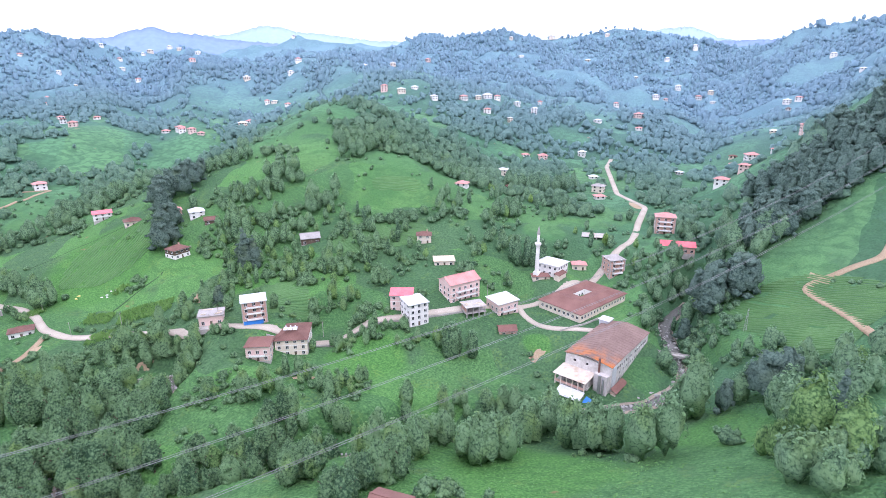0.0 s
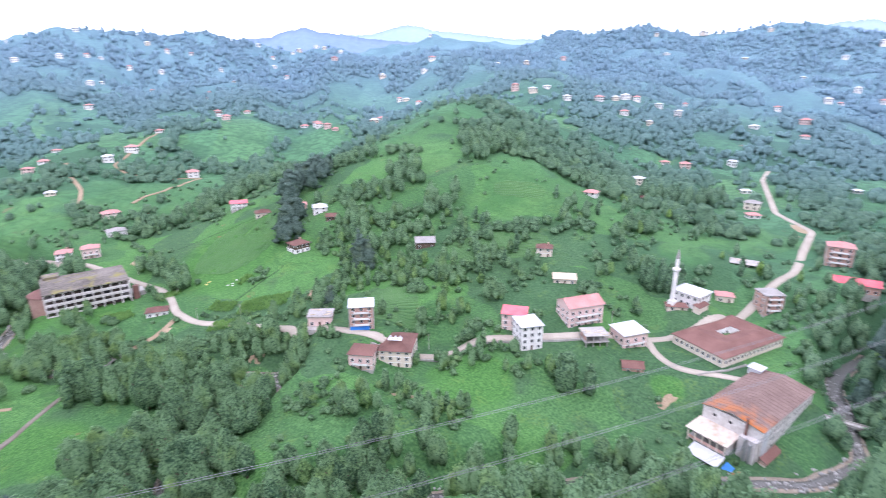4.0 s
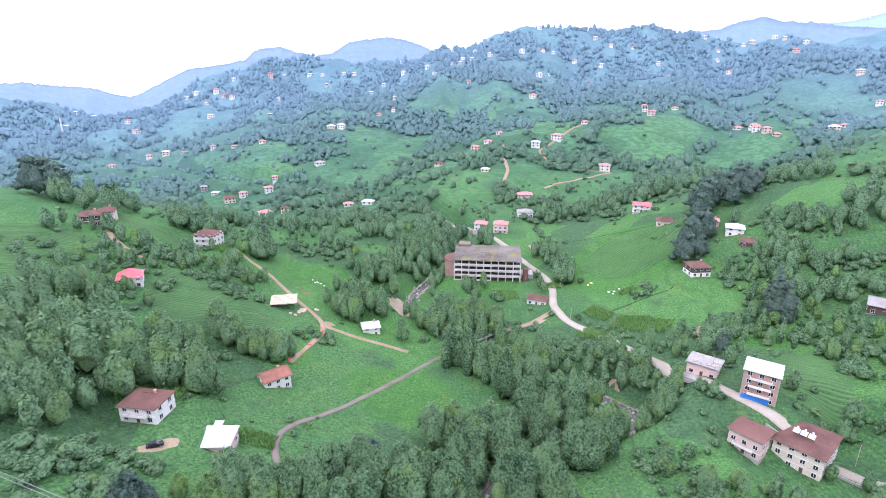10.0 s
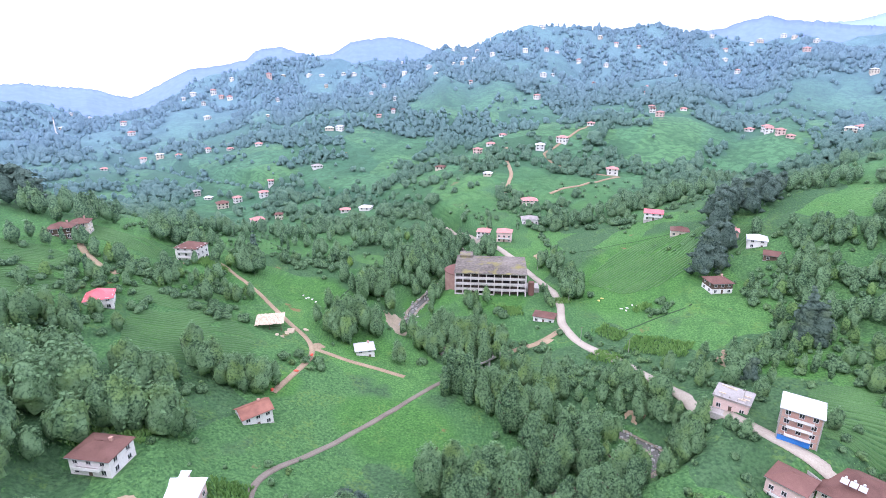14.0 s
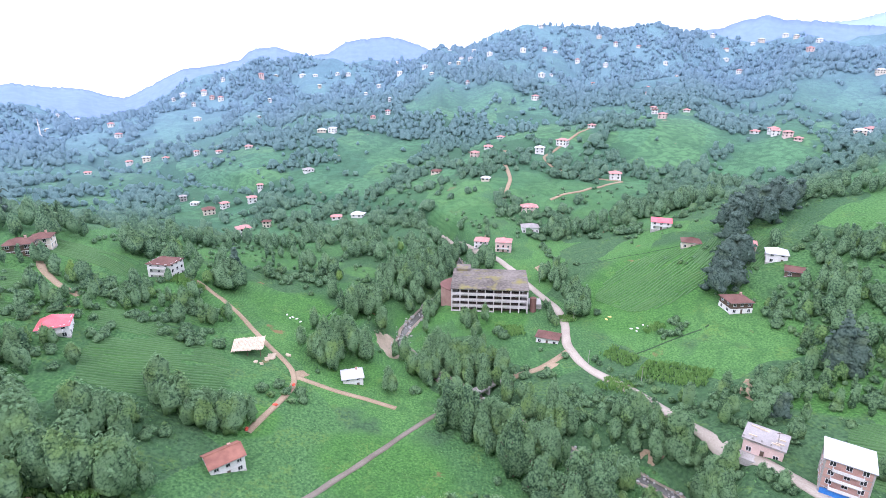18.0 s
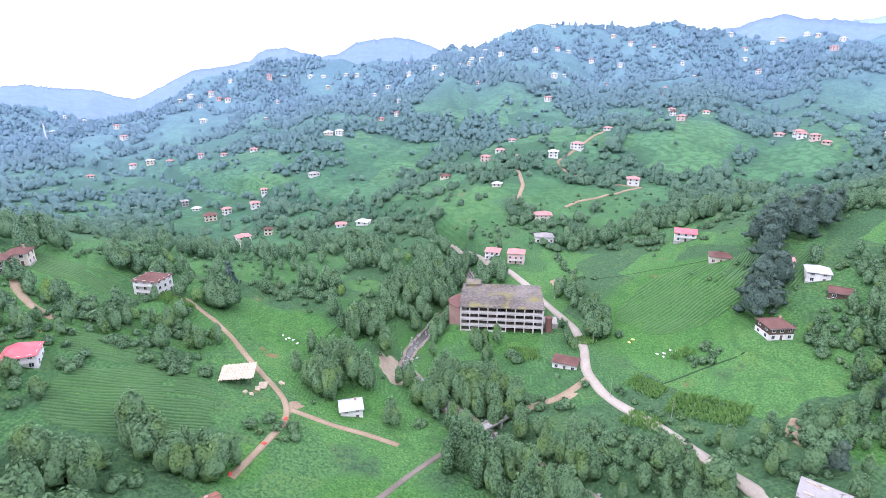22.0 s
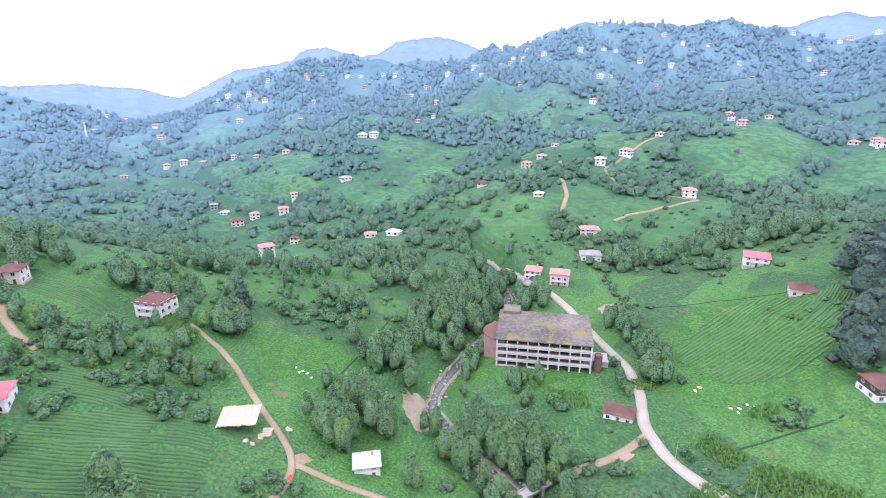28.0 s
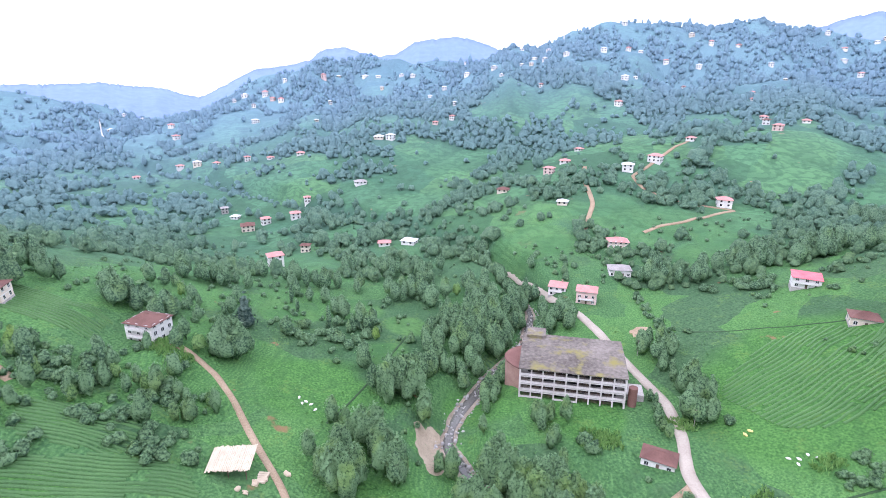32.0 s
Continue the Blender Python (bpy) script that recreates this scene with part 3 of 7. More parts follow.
ribbon("road_hut_track", [(-58, 238), (-52, 237), (-40, 235), (-30, 235), (-18, 232)], 2.2, DIRT, "dirt track to the hut", "road", 0.2)
ribbon("road_upper_track", [(-168, 262), (-166, 258), (-153, 249), (-143, 246)], 3.2, DIRT, "dirt track below the timber houses", "road", 0.2)
ribbon("road_hill_track", [(280, -66), (256, -61), (252, -49), (241, -35), (232, -40), (211, -51), (186, -60), (160, -66)], 4.0, DIRT, "dirt track cut across the tea slope", "road", 0.25)

river_line = [(x, y) for x, y, _ in RIVER[2:]]
ribbon("riverbed", river_line, 7.0, GRAVEL, "gravel bed and bars along the river", "riverbed", 0.0, level=lambda p: along(p[:, 0], p[:, 1], RIVER)[1] - 0.35)
ribbon("water", river_line, 3.6, WATER, "shallow stony river", "river", 0.0, level=lambda p: along(p[:, 0], p[:, 1], RIVER)[1] - 0.25)
ribbon("road_spur_track", [(48, 492), (51, 501), (58, 528), (57, 560), (56, 588), (61, 614)], 3.4, DIRT, "pale dirt track up the spur", "road", 0.35)
ribbon("road_ridge_track", [(87, 490), (136, 520), (162, 537), (128, 548), (100, 565), (97, 593), (113, 610), (142, 646), (165, 668)], 3.0, DIRT, "dirt track winding up the ridge", "road", 0.35)
ribbon("water", [(268, 17), (256, 19), (245, 20), (234, 16), (224, 11), (216, 6)], 6.0, WATER, "shallow grey river beside the tea factory", "river", 0.03, level=lambda p: along(p[:, 0], p[:, 1], RIVER)[1] - 0.25)


for line in [[(81.8, 261.6), (93.3, 262.5), (105.9, 264.0), (117.0, 266.6)], [(79.7, 366.9), (100.2, 354.9), (123.9, 349.4), (144.9, 342.2)], [(-48.3, 350.7), (-53.6, 316.9), (-58.8, 293.8), (-62.3, 279.3)]]:
    ribbon("field_ditch", line, 0.8, DITCH, "dark overgrown ditch between two meadows", "ditch", 0.1)


def patch(name, cx, cy, rx, ry, turn, material, label, category, lift=0.14):
    """An irregular sheet of other growth or soil that follows the ground."""
    c, s = math.cos(radians(turn)), math.sin(radians(turn))
    n, m = max(4, int(max(rx, ry) / 2.5)), max(16, int(max(rx, ry) * 2))
    a = np.linspace(0, 2 * math.pi, m, endpoint=False)
    edge = 1 + 0.5 * value_noise(cx + np.cos(a) * 1.7, cy + np.sin(a) * 1.7, 61) + 0.25 * value_noise(cx + np.cos(a) * 5, cy + np.sin(a) * 5, 62)
    k = np.linspace(0.02, 1, n)[:, None]
    square = 1 / np.maximum(np.abs(np.cos(a)), np.abs(np.sin(a))) ** 0.6
    u, w = k * rx * edge * square * np.cos(a), k * ry * edge * square * np.sin(a)
    x, y = cx + u * c - w * s, cy + u * s + w * c
    z = height(x, y) + lift
    z[-1] -= 0.5
    v = np.stack([x, y, z], -1).reshape(-1, 3)
    i = np.arange(n * m).reshape(n, m)
    j = np.roll(i, -1, 1)
    q = np.stack([i[:-1], j[:-1], j[1:], i[1:]], -1).reshape(-1, 4)
    me = big_mesh(name, v, q[:, ::-1], material)
    me.polygons.foreach_set("use_smooth", np.ones(len(me.polygons), bool))
    tagged(new(name, me), label, category, kind="structure")


for x, y, rx, ry, turn in ((62, 371, 6, 3.5, 20), (112, 221, 9, 4, 55), (71, 202, 5, 2, -45), (-84, 170, 2.5, 1.5, 30), (174, 57, 5, 2.5, -10), (-79, 128, 7, 3, 40), (385, 80, 12, 5, 30), (94, 119, 6, 1.2, -55), (-57, 240, 4, 2.6, 60), (48, 262, 4, 2, 30), (247, -40, 8, 3, 50)):
    patch("ground_earth", x, y, rx, ry, turn, DIRT, "bare brown earth among the grass", "ground", 0.2)
patch("gravel_bar", -26, 284, 5.2, 15, 22, BAR, "tan gravel bar beside the river", "riverbed", 0.3)

# ---- houses ----
def window_mesh(w, h):
    s = Shape()
    t = 0.09
    s.box(-w / 2, w / 2, -0.06, 0.02, -t, 0).box(-w / 2, w / 2, -0.06, 0.02, h, h + t)
    s.box(-w / 2 - t, -w / 2, -0.06, 0.02, -t, h + t).box(w / 2, w / 2 + t, -0.06, 0.02, -t, h + t).box(-0.04, 0.04, -0.05, 0.02, 0, h)
    return s.mesh("window", FRAME_WHITE)


WINDOW = window_mesh(1.25, 1.35)
PANE = Shape().box(-0.625, 0.625, -0.03, 0.02, 0, 1.35).mesh("pane", GLASS)
SILL = Shape().box(-0.8, 0.8, -0.16, 0.0, -0.17, -0.09).mesh("sill", CONCRETE)
DOOR = Shape().box(-0.5, 0.5, -0.07, 0.02, 0, 2.05).mesh("door", OLD_WOOD)
LINTEL = Shape().box(-0.62, 0.62, -0.09, 0.02, 2.05, 2.17).mesh("lintel", CONCRETE)
CHIMNEY = Shape().box(-0.35, 0.35, -0.35, 0.35, -1.6, 0.9).box(-0.45, 0.45, -0.45, 0.45, 0.9, 1.02).mesh("chimney", BRICK)


def roof_shape(kind, w, d, z, eave, pitch):
    """Sheets of a roof over a w x d plan whose walls end at z."""
    s, a, b = Shape(), w / 2 + eave, d / 2 + eave
    z = z - eave * pitch + 0.12
    if kind == "hip":
        if a >= b:
            r, top = a - b, z + b * pitch
            s.slab([(-a, -b, z), (a, -b, z), (r, 0, top), (-r, 0, top)], 0.16).slab([(a, b, z), (-a, b, z), (-r, 0, top), (r, 0, top)], 0.16)
            s.slab([(a, -b, z), (a, b, z), (r, 0, top)], 0.16).slab([(-a, b, z), (-a, -b, z), (-r, 0, top)], 0.16)
        else:
            r, top = b - a, z + a * pitch
            s.slab([(-a, -b, z), (a, -b, z), (0, -r, top)], 0.16).slab([(a, b, z), (-a, b, z), (0, r, top)], 0.16)
            s.slab([(a, -b, z), (a, b, z), (0, r, top), (0, -r, top)], 0.16).slab([(-a, b, z), (-a, -b, z), (0, -r, top), (0, r, top)], 0.16)
    elif kind == "gable":
        top = z + b * pitch
        s.slab([(-a, -b, z), (a, -b, z), (a, 0, top), (-a, 0, top)], 0.16).slab([(a, b, z), (-a, b, z), (-a, 0, top), (a, 0, top)], 0.16)
    else:
        s.slab([(-a, -b, z + 0.25), (a, -b, z + 0.25), (a, b, z + 0.25 + 2 * b * pitch * 0.35), (-a, b, z + 0.25 + 2 * b * pitch * 0.35)], 0.18)
    return s


def wall_shape(kind, w, d, h, pitch):
    s = Shape().box(-w / 2, w / 2, -d / 2, d / 2, -3.0, h)
    if kind in ("gable", "shed"):
        i = len(s.v)
        k = d / 2 * pitch if kind == "gable" else 2 * (d / 2) * pitch * 0.35
        y = 0 if kind == "gable" else d / 2
        s.v += [(-w / 2, -d / 2, h), (-w / 2, d / 2, h), (-w / 2, y, h + k), (w / 2, -d / 2, h), (w / 2, d / 2, h), (w / 2, y, h + k)]
        s.f += [(i, i + 1, i + 2), (i + 3, i + 5, i + 4), (i, i + 2, i + 5, i + 3), (i + 1, i + 4, i + 5, i + 2)]
    return s


def sides(w, d):
    """For each of the four walls: its width and the pose of its outer face's middle at the foot."""
    return ((w, pose(0, -d / 2, 0)), (d, pose(w / 2, 0, 0, 0, 0, 90)), (w, pose(0, d / 2, 0, 0, 0, 180)), (d, pose(-w / 2, 0, 0, 0, 0, -90)))


def house(name, label, x, y, z, rot, w, d, storeys, wall, roof, tiles, balcony=0, chimney=0, plinth=0, flat_pitch=0.0):
    rise = 2.85
    h = storeys * rise
    pitch = flat_pitch or {"hip": 0.42, "gable": 0.48, "shed": 0.2}[roof]
    t = thing(name, label, name.split("_")[-1] if name.split("_")[-1] in ("house", "block", "shed", "barn", "hut", "villa", "annex") else "house", pose(x, y, z, 0, 0, rot))
    part("wall", wall_shape(roof, w, d, h, pitch).mesh("wall", wall), t)
    part("roof", roof_shape(roof, w, d, h, 0.55, pitch).mesh("roof", tiles), t)
    part("foundation", Shape().box(-w / 2 - 0.12, w / 2 + 0.12, -d / 2 - 0.12, d / 2 + 0.12, -3.2, 0.35).mesh("foundation", CONCRETE), t)
    if plinth:
        part("ground_floor", Shape().box(-w / 2 - 0.06, w / 2 + 0.06, -d / 2 - 0.06, d / 2 + 0.06, 0.3, 2.5).mesh("ground_floor", PLASTER), t, None, "whitewashed ground floor")
    floors = max(1, int(storeys + 0.25))
    for side, (width, m) in enumerate(sides(w, d)):
        count = max(1, int(width / 3.1))
        for f in range(floors):
            for k in range(count):
                u = (k + 0.5) * width / count - width / 2
                if f == 0 and side == 0 and k == count // 2:
                    door = part("door", DOOR, t, m @ pose(u, 0, 0.35))
                    part("lintel", LINTEL, door)
                    continue
                win = part("window", WINDOW, t, m @ pose(u, -0.07 if plinth and f == 0 else 0, f * rise + 1.0))
                part("pane", PANE, win)
                if side < 2:
                    part("sill", SILL, win)
    for f in range(1, min(floors, balcony + 1)):
        deck = part("balcony", Shape().box(-w * 0.32, w * 0.32, -d / 2 - 1.35, -d / 2, f * rise - 0.1, f * rise + 0.06).mesh("balcony", CONCRETE), t)
        rail = Shape().box(-w * 0.32, w * 0.32, -d / 2 - 1.38, -d / 2 - 1.28, f * rise + 0.06, f * rise + 0.95)
        rail.box(-w * 0.32, -w * 0.32 + 0.1, -d / 2 - 1.28, -d / 2, f * rise + 0.06, f * rise + 0.95).box(w * 0.32 - 0.1, w * 0.32, -d / 2 - 1.28, -d / 2, f * rise + 0.06, f * rise + 0.95)
        part("parapet", rail.mesh("parapet", PLASTER), deck)
    for f in range(1, floors):
        part("floor_band", Shape().box(-w / 2 - 0.07, w / 2 + 0.07, -d / 2 - 0.07, d / 2 + 0.07, f * rise - 0.32, f * rise - 0.11).mesh("floor_band", CONCRETE if wall is BRICK else PLASTER), t)
    if roof == "hip" and abs(w - d) > 0.6:
        top = h - 0.55 * pitch + 0.12 + (min(w, d) / 2 + 0.55) * pitch
        r = abs(w - d) / 2
        part("ridge_cap", Shape().beam((-r, 0, top) if w > d else (0, -r, top), (r, 0, top) if w > d else (0, r, top), 0.12).mesh("ridge_cap", tiles), t)
    elif roof == "gable":
        top = h - 0.55 * pitch + 0.12 + (d / 2 + 0.55) * pitch
        part("ridge_cap", Shape().beam((-w / 2 - 0.55, 0, top), (w / 2 + 0.55, 0, top), 0.12).mesh("ridge_cap", tiles), t)
    part("gutter", Shape().box(-w / 2 - 0.5, w / 2 + 0.5, -d / 2 - 0.66, -d / 2 - 0.56, h - 0.55 * pitch - 0.14, h - 0.55 * pitch).mesh("gutter", METAL), t)
    if wall is BRICK and floors > 1:
        for x in (-w / 2, w / 2):
            for y in (-d / 2, d / 2):
                part("corner_column", Shape().box(x - 0.2, x + 0.2, y - 0.2, y + 0.2, 0.36, h - 0.02).mesh("corner_column", CONCRETE), t)
    if chimney or storeys == 2:
        part("chimney", CHIMNEY, t, pose(w * 0.22, d * 0.12, h + d * 0.36 * pitch))
    return t


far_rng = random.Random(11)
FAR_WALLS = {"r": (PLASTER, PLASTER, PINK, PLASTER), "w": (PLASTER, PLASTER, CREAM, PLASTER), "b": (CREAM, BRICK, PINK, PLASTER), "g": (PLASTER, CREAM, PLASTER, CREAM), "c": (CONCRETE, CREAM, CREAM, CONCRETE), "t": (PLASTER, PLASTER, PLASTER, PLASTER)}
FAR_ROOFS = {"r": (TILE_RED, "red"), "w": (TIN, "white metal"), "b": (TILE_BROWN, "brown"), "g": (GREY_ROOF, "grey"), "c": (GREY_ROOF, "grey"), "t": (TIN, "white metal")}
WALL_WORDS = {"white_plaster": "white", "cream_plaster": "cream", "pink_plaster": "pinkish", "red_hollow_brick": "brick", "weathered_concrete": "concrete"}


def far_house(x, y, w, style):
    w = w * (0.8 if math.hypot(x, y) > 850 else 0.92)
    wall, (tiles, word) = far_rng.choice(FAR_WALLS[style]), FAR_ROOFS[style]
    storeys = far_rng.choice((1, 2, 2, 2, 3)) if w > 9 else far_rng.choice((1, 2))
    d, rise = w * far_rng.uniform(0.7, 0.9), 2.8
    rot = -math.degrees(math.atan2(x, y - 20)) + far_rng.uniform(-30, 30)
    h = storeys * rise
    t = thing("hillside_house", f"{WALL_WORDS[wall.name]} {('one', 'two', 'three')[storeys - 1]}-storey hillside house with a {word} roof", "house", pose(x, y, ground_z(x, y), 0, 0, rot), "houses on the hillsides")
    part("wall", Shape().box(-w / 2, w / 2, -d / 2, d / 2, -4, h).mesh("wall", wall), t)
    part("roof", roof_shape("hip", w, d, h, 0.8, 0.4).mesh("roof", tiles), t)
    count = max(2, int(w / 3.4))
    for side, (width, m) in enumerate(sides(w, d)):
        if side == 2:
            continue
        for f in range(storeys):
            for k in range(count):
                part("window", PANE_FAR, t, m @ pose((k + 0.5) * width / count - width / 2, 0, f * rise + 0.9))


PANE_FAR = Shape().box(-0.7, 0.7, -0.05, 0.02, 0, 1.4).mesh("window", GLASS)

house("farmhouse", "white plastered two-storey farmhouse with a brown hipped tile roof", -88.4, 142.3, 35.7, -8, 11.5, 9, 2, PLASTER, "hip", TILE_BROWN, balcony=1, chimney=1)
shed_house = house("shed", "pink-walled shed under a white metal sheet roof", -66.1, 136.4, 28.6, 2, 9.0, 8, 1.25, PINK, "shed", TIN)
part("rear_wing", Shape().box(-6.2, -1.4, 4.1, 8.2, -2, 3.0).mesh("rear_wing", PINK), shed_house)
part("rear_roof", Shape().slab([(-6.7, 4.02, 3.5), (-1.0, 4.02, 3.5), (-1.0, 8.7, 3.15), (-6.7, 8.7, 3.15)], 0.14).mesh("rear_roof", TIN), shed_house)
house("barn", "whitewashed barn with a patched rusty red roof", -64.6, 182.7, 19.0, 40, 10.0, 7.4, 2.0, PLASTER, "gable", BARN_ROOF, flat_pitch=0.5)
house("hut", "small white hut with a pale metal roof beside the river trees", -37.3, 245.9, 8.6, 15, 8.2, 7, 1.75, PLASTER, "hip", TIN, chimney=1, flat_pitch=0.42)
house("farmhouse", "white three-storey house with balconies and a brown hipped roof", -132.1, 291.5, 38.4, -10, 12.0, 10, 2.75, PLASTER, "hip", TILE_BROWN, balcony=2)
house("farmhouse", "white house with a bright pinkish red roof among trees", -135.2, 220.3, 44.4, 25, 9.5, 9, 1.8, PLASTER, "hip", TILE_PINK, balcony=1, flat_pitch=0.62)
house("timber_house", "dark weathered timber house with a brown roof", -177.3, 265.1, 58.5, 20, 10.0, 8, 2, OLD_WOOD, "hip", TILE_BROWN)
house("farmhouse", "cream and brown house beside the timber house", -177.0, 277.3, 57.2, 20, 8.0, 8, 2, CREAM, "hip", TILE_BROWN)
house("roadside_house", "low white house with a brown roof at the road bend", 50.3, 283.0, 8.6, -21, 10.5, 7, 1.3, PLASTER, "hip", TILE_BROWN)
house("villa", "white house with a red tile roof and balcony", 26.6, 419.6, 10.5, -12, 9.5, 9, 2, PLASTER, "hip", TILE_RED, balcony=1)
house("villa", "pinkish house with a red tile roof and stacked balconies", 40.7, 405.4, 12.7, -10, 10.5, 9, 2.6, PINK, "hip", TILE_RED, balcony=1)
house("farmhouse", "white house with a pale grey roof", 63.8, 441.9, 15.3, 0, 12.5, 9, 1.6, PLASTER, "hip", GREY_ROOF)
house("farmhouse", "cream house with a red roof on the spur", 67.7, 475.7, 21.5, 0, 13.0, 9, 1.8, CREAM, "hip", TILE_RED)
house("farmhouse", "white house with a pink red roof on the meadow edge", 140.8, 390.9, 33.1, -20, 12.0, 9, 1.8, PLASTER, "shed", TILE_PINK, balcony=1)
house("farmhouse", "low cream house with a brown roof beside tall dark trees", 139.2, 341.8, 36.8, -20, 10.5, 8, 1.4, CREAM, "hip", TILE_BROWN)
house("storehouse", "narrow red brick storehouse behind tall trees", 154.7, 312.2, 43.4, -15, 5.0, 5, 2, BRICK, "gable", TILE_RED)
house("farmhouse", "white house with a bright white metal roof", 161.3, 299.9, 43.8, -25, 9.0, 9, 1.8, PLASTER, "hip", TIN)
house("storehouse", "low dark wooden storehouse with a brown roof", 161.6, 284.3, 42.0, -30, 8.0, 6, 1.2, OLD_WOOD, "gable", TILE_BROWN)
house("timber_house", "dark timber house on a white ground floor, brown roof", 130.3, 272.3, 30.6, 5, 10.0, 9, 2, OLD_WOOD, "hip", TILE_BROWN, plinth=1)
house("timber_house", "timber house with a patched grey striped roof", 183.0, 215.2, 36.0, -35, 11.0, 9, 1.5, OLD_WOOD, "gable", GREY_ROOF)
house("apartment_house", "tall brick apartment house with a flat white metal roof", 108.3, 169.0, 25.8, -34, 10.5, 9.5, 4, BRICK, "hip", TIN, balcony=3, flat_pitch=0.12)
house("house", "pinkish house on posts with a rusty brown roof", 98.2, 153.1, 16.7, -50, 10.0, 9, 2.6, PINK, "hip", TILE_RUST, balcony=1)
house("house", "large cream house with a broad brown tile roof", 115.0, 151.0, 14.5, -48, 14.0, 17, 2.9, CREAM, "hip", TILE_BROWN)
house("house", "brick house with a bright pink sheet roof", 159.5, 123.3, 24.7, -55, 10.5, 8, 3, PINK, "shed", TILE_PINK)
house("apartment_block", "white four-storey block with a shallow white roof", 156.4, 113.1, 21.9, -28, 9.5, 11, 4, PLASTER, "hip", TIN, flat_pitch=0.14)
house("apartment_block", "pink apartment block with balconies and a red tile roof", 186.8, 108.0, 25.0, -22, 17.6, 11, 3.6, PINK, "gable", TILE_RED, balcony=3)
house("house", "pink and white house with a flat white roof at the junction", 193.3, 86.3, 19.9, -22, 12.3, 10, 2.5, PINK, "shed", TIN, balcony=1)
house("annex", "low annex with a rusty roof beside the mosque", 229.2, 83.1, 26.7, -50, 9.0, 5, 1, CREAM, "hip", TILE_RUST)
house("house", "small house with a red roof behind the mosque", 262.7, 74.6, 24.4, -60, 8.0, 6, 1.4, CREAM, "hip", TILE_RED)
house("apartment_house", "brick apartment house with a mossy grey roof", 266.8, 55.8, 23.5, -40, 9.0, 9, 3.8, BRICK, "hip", GREY_ROOF, balcony=3)
house("farmhouse", "small cream house with a brown roof on the slope", 220.8, 156.5, 36.9, -53, 8.4, 7, 2, CREAM, "hip", TILE_BROWN)
house("row_house", "long low brick building with a pink red roof", 302.3, 31.0, 33.0, -70, 20.0, 8, 1.6, BRICK, "gable", TILE_PINK)
house("apartment_house", "tall unfinished brick house with a red roof", 331.4, 45.5, 34.7, -72, 12.0, 9, 4.2, BRICK, "hip", TILE_RED, balcony=3)
house("farmhouse", "farmhouse with a rusty roof below the wires", 45.8, 32.4, 38.3, -74, 8.5, 8, 1.2, CREAM, "gable", TILE_RUST)

far_house(-151, 440, 9.8, "r")
far_house(-91, 490, 8.9, "r")
far_house(-73, 491, 10.4, "t")
far_house(-270, 595, 6.5, "c")
far_house(-251, 579, 7.4, "w")
far_house(-223, 546, 11.4, "b")
far_house(-214, 562, 8.0, "r")
far_house(-189, 568, 8.9, "r")
far_house(-200, 626, 6.5, "r")
far_house(-148, 484, 6.5, "b")
far_house(-151, 644, 11.8, "g")
far_house(-248, 738, 9.2, "r")
far_house(-291, 750, 8.1, "r")
far_house(-321, 751, 7.0, "r")
far_house(-364, 755, 8.2, "r")
far_house(-387, 751, 9.7, "w")
far_house(-411, 752, 10.0, "r")
far_house(-432, 698, 8.0, "r")
far_house(-508, 902, 11.6, "r")
far_house(-558, 970, 10.7, "r")
far_house(-415, 976, 13.0, "w")
far_house(-161, 767, 12.0, "w")
far_house(-9, 579, 9.4, "b")
far_house(36, 529, 7.8, "w")
far_house(30, 610, 9.0, "r")
far_house(46, 641, 9.4, "r")
far_house(95, 603, 9.8, "w")
far_house(121, 620, 12.0, "r")
far_house(161, 663, 7.8, "r")
far_house(156, 547, 10.9, "r")
far_house(65, 703, 8.0, "r")
far_house(-102, 829, 7.3, "r")
far_house(-83, 849, 7.4, "r")
far_house(-148, 1087, 8.8, "w")
far_house(-128, 1123, 9.1, "w")
far_house(-213, 1166, 10.5, "w")
far_house(-191, 1160, 12.0, "w")
far_house(-282, 1167, 12.7, "w")
far_house(-293, 921, 6.5, "w")
far_house(-325, 1083, 7.3, "w")
far_house(-453, 1104, 13.0, "r")
far_house(-431, 1085, 10.0, "r")
far_house(-493, 1064, 6.6, "w")
far_house(34, 965, 6.8, "r")
far_house(129, 868, 10.5, "r")
far_house(179, 1031, 7.1, "w")
far_house(6, 1111, 8.6, "w")
far_house(22, 1103, 8.2, "w")
far_house(44, 1110, 9.7, "w")
far_house(182, 1129, 10.9, "r")
far_house(202, 1128, 9.4, "w")
far_house(314, 1133, 9.2, "r")
far_house(268, 776, 8.2, "r")
far_house(253, 704, 9.6, "r")
far_house(260, 749, 7.8, "b")
far_house(294, 877, 8.9, "r")
far_house(389, 1019, 6.5, "w")
far_house(530, 1149, 12.5, "w")
far_house(344, 668, 10.0, "r")
far_house(350, 639, 9.0, "r")
far_house(352, 621, 9.0, "r")
far_house(357, 610, 7.8, "r")
far_house(427, 623, 12.0, "w")
far_house(458, 650, 12.2, "r")
far_house(602, 849, 12.8, "w")
far_house(567, 751, 10.3, "r")
far_house(575, 742, 11.8, "w")
far_house(-716, 1072, 8.8, "w")
far_house(-712, 1118, 10.3, "w")
far_house(-420, 1238, 7.6, "w")
far_house(-25, 1021, 7.4, "w")
far_house(-110, 1319, 7.1, "w")
far_house(-88, 928, 6.5, "w")
far_house(-234, 1095, 6.7, "w")
far_house(257, 1052, 6.5, "r")
far_house(679, 797, 13.0, "r")
far_house(790, 737, 13.0, "w")
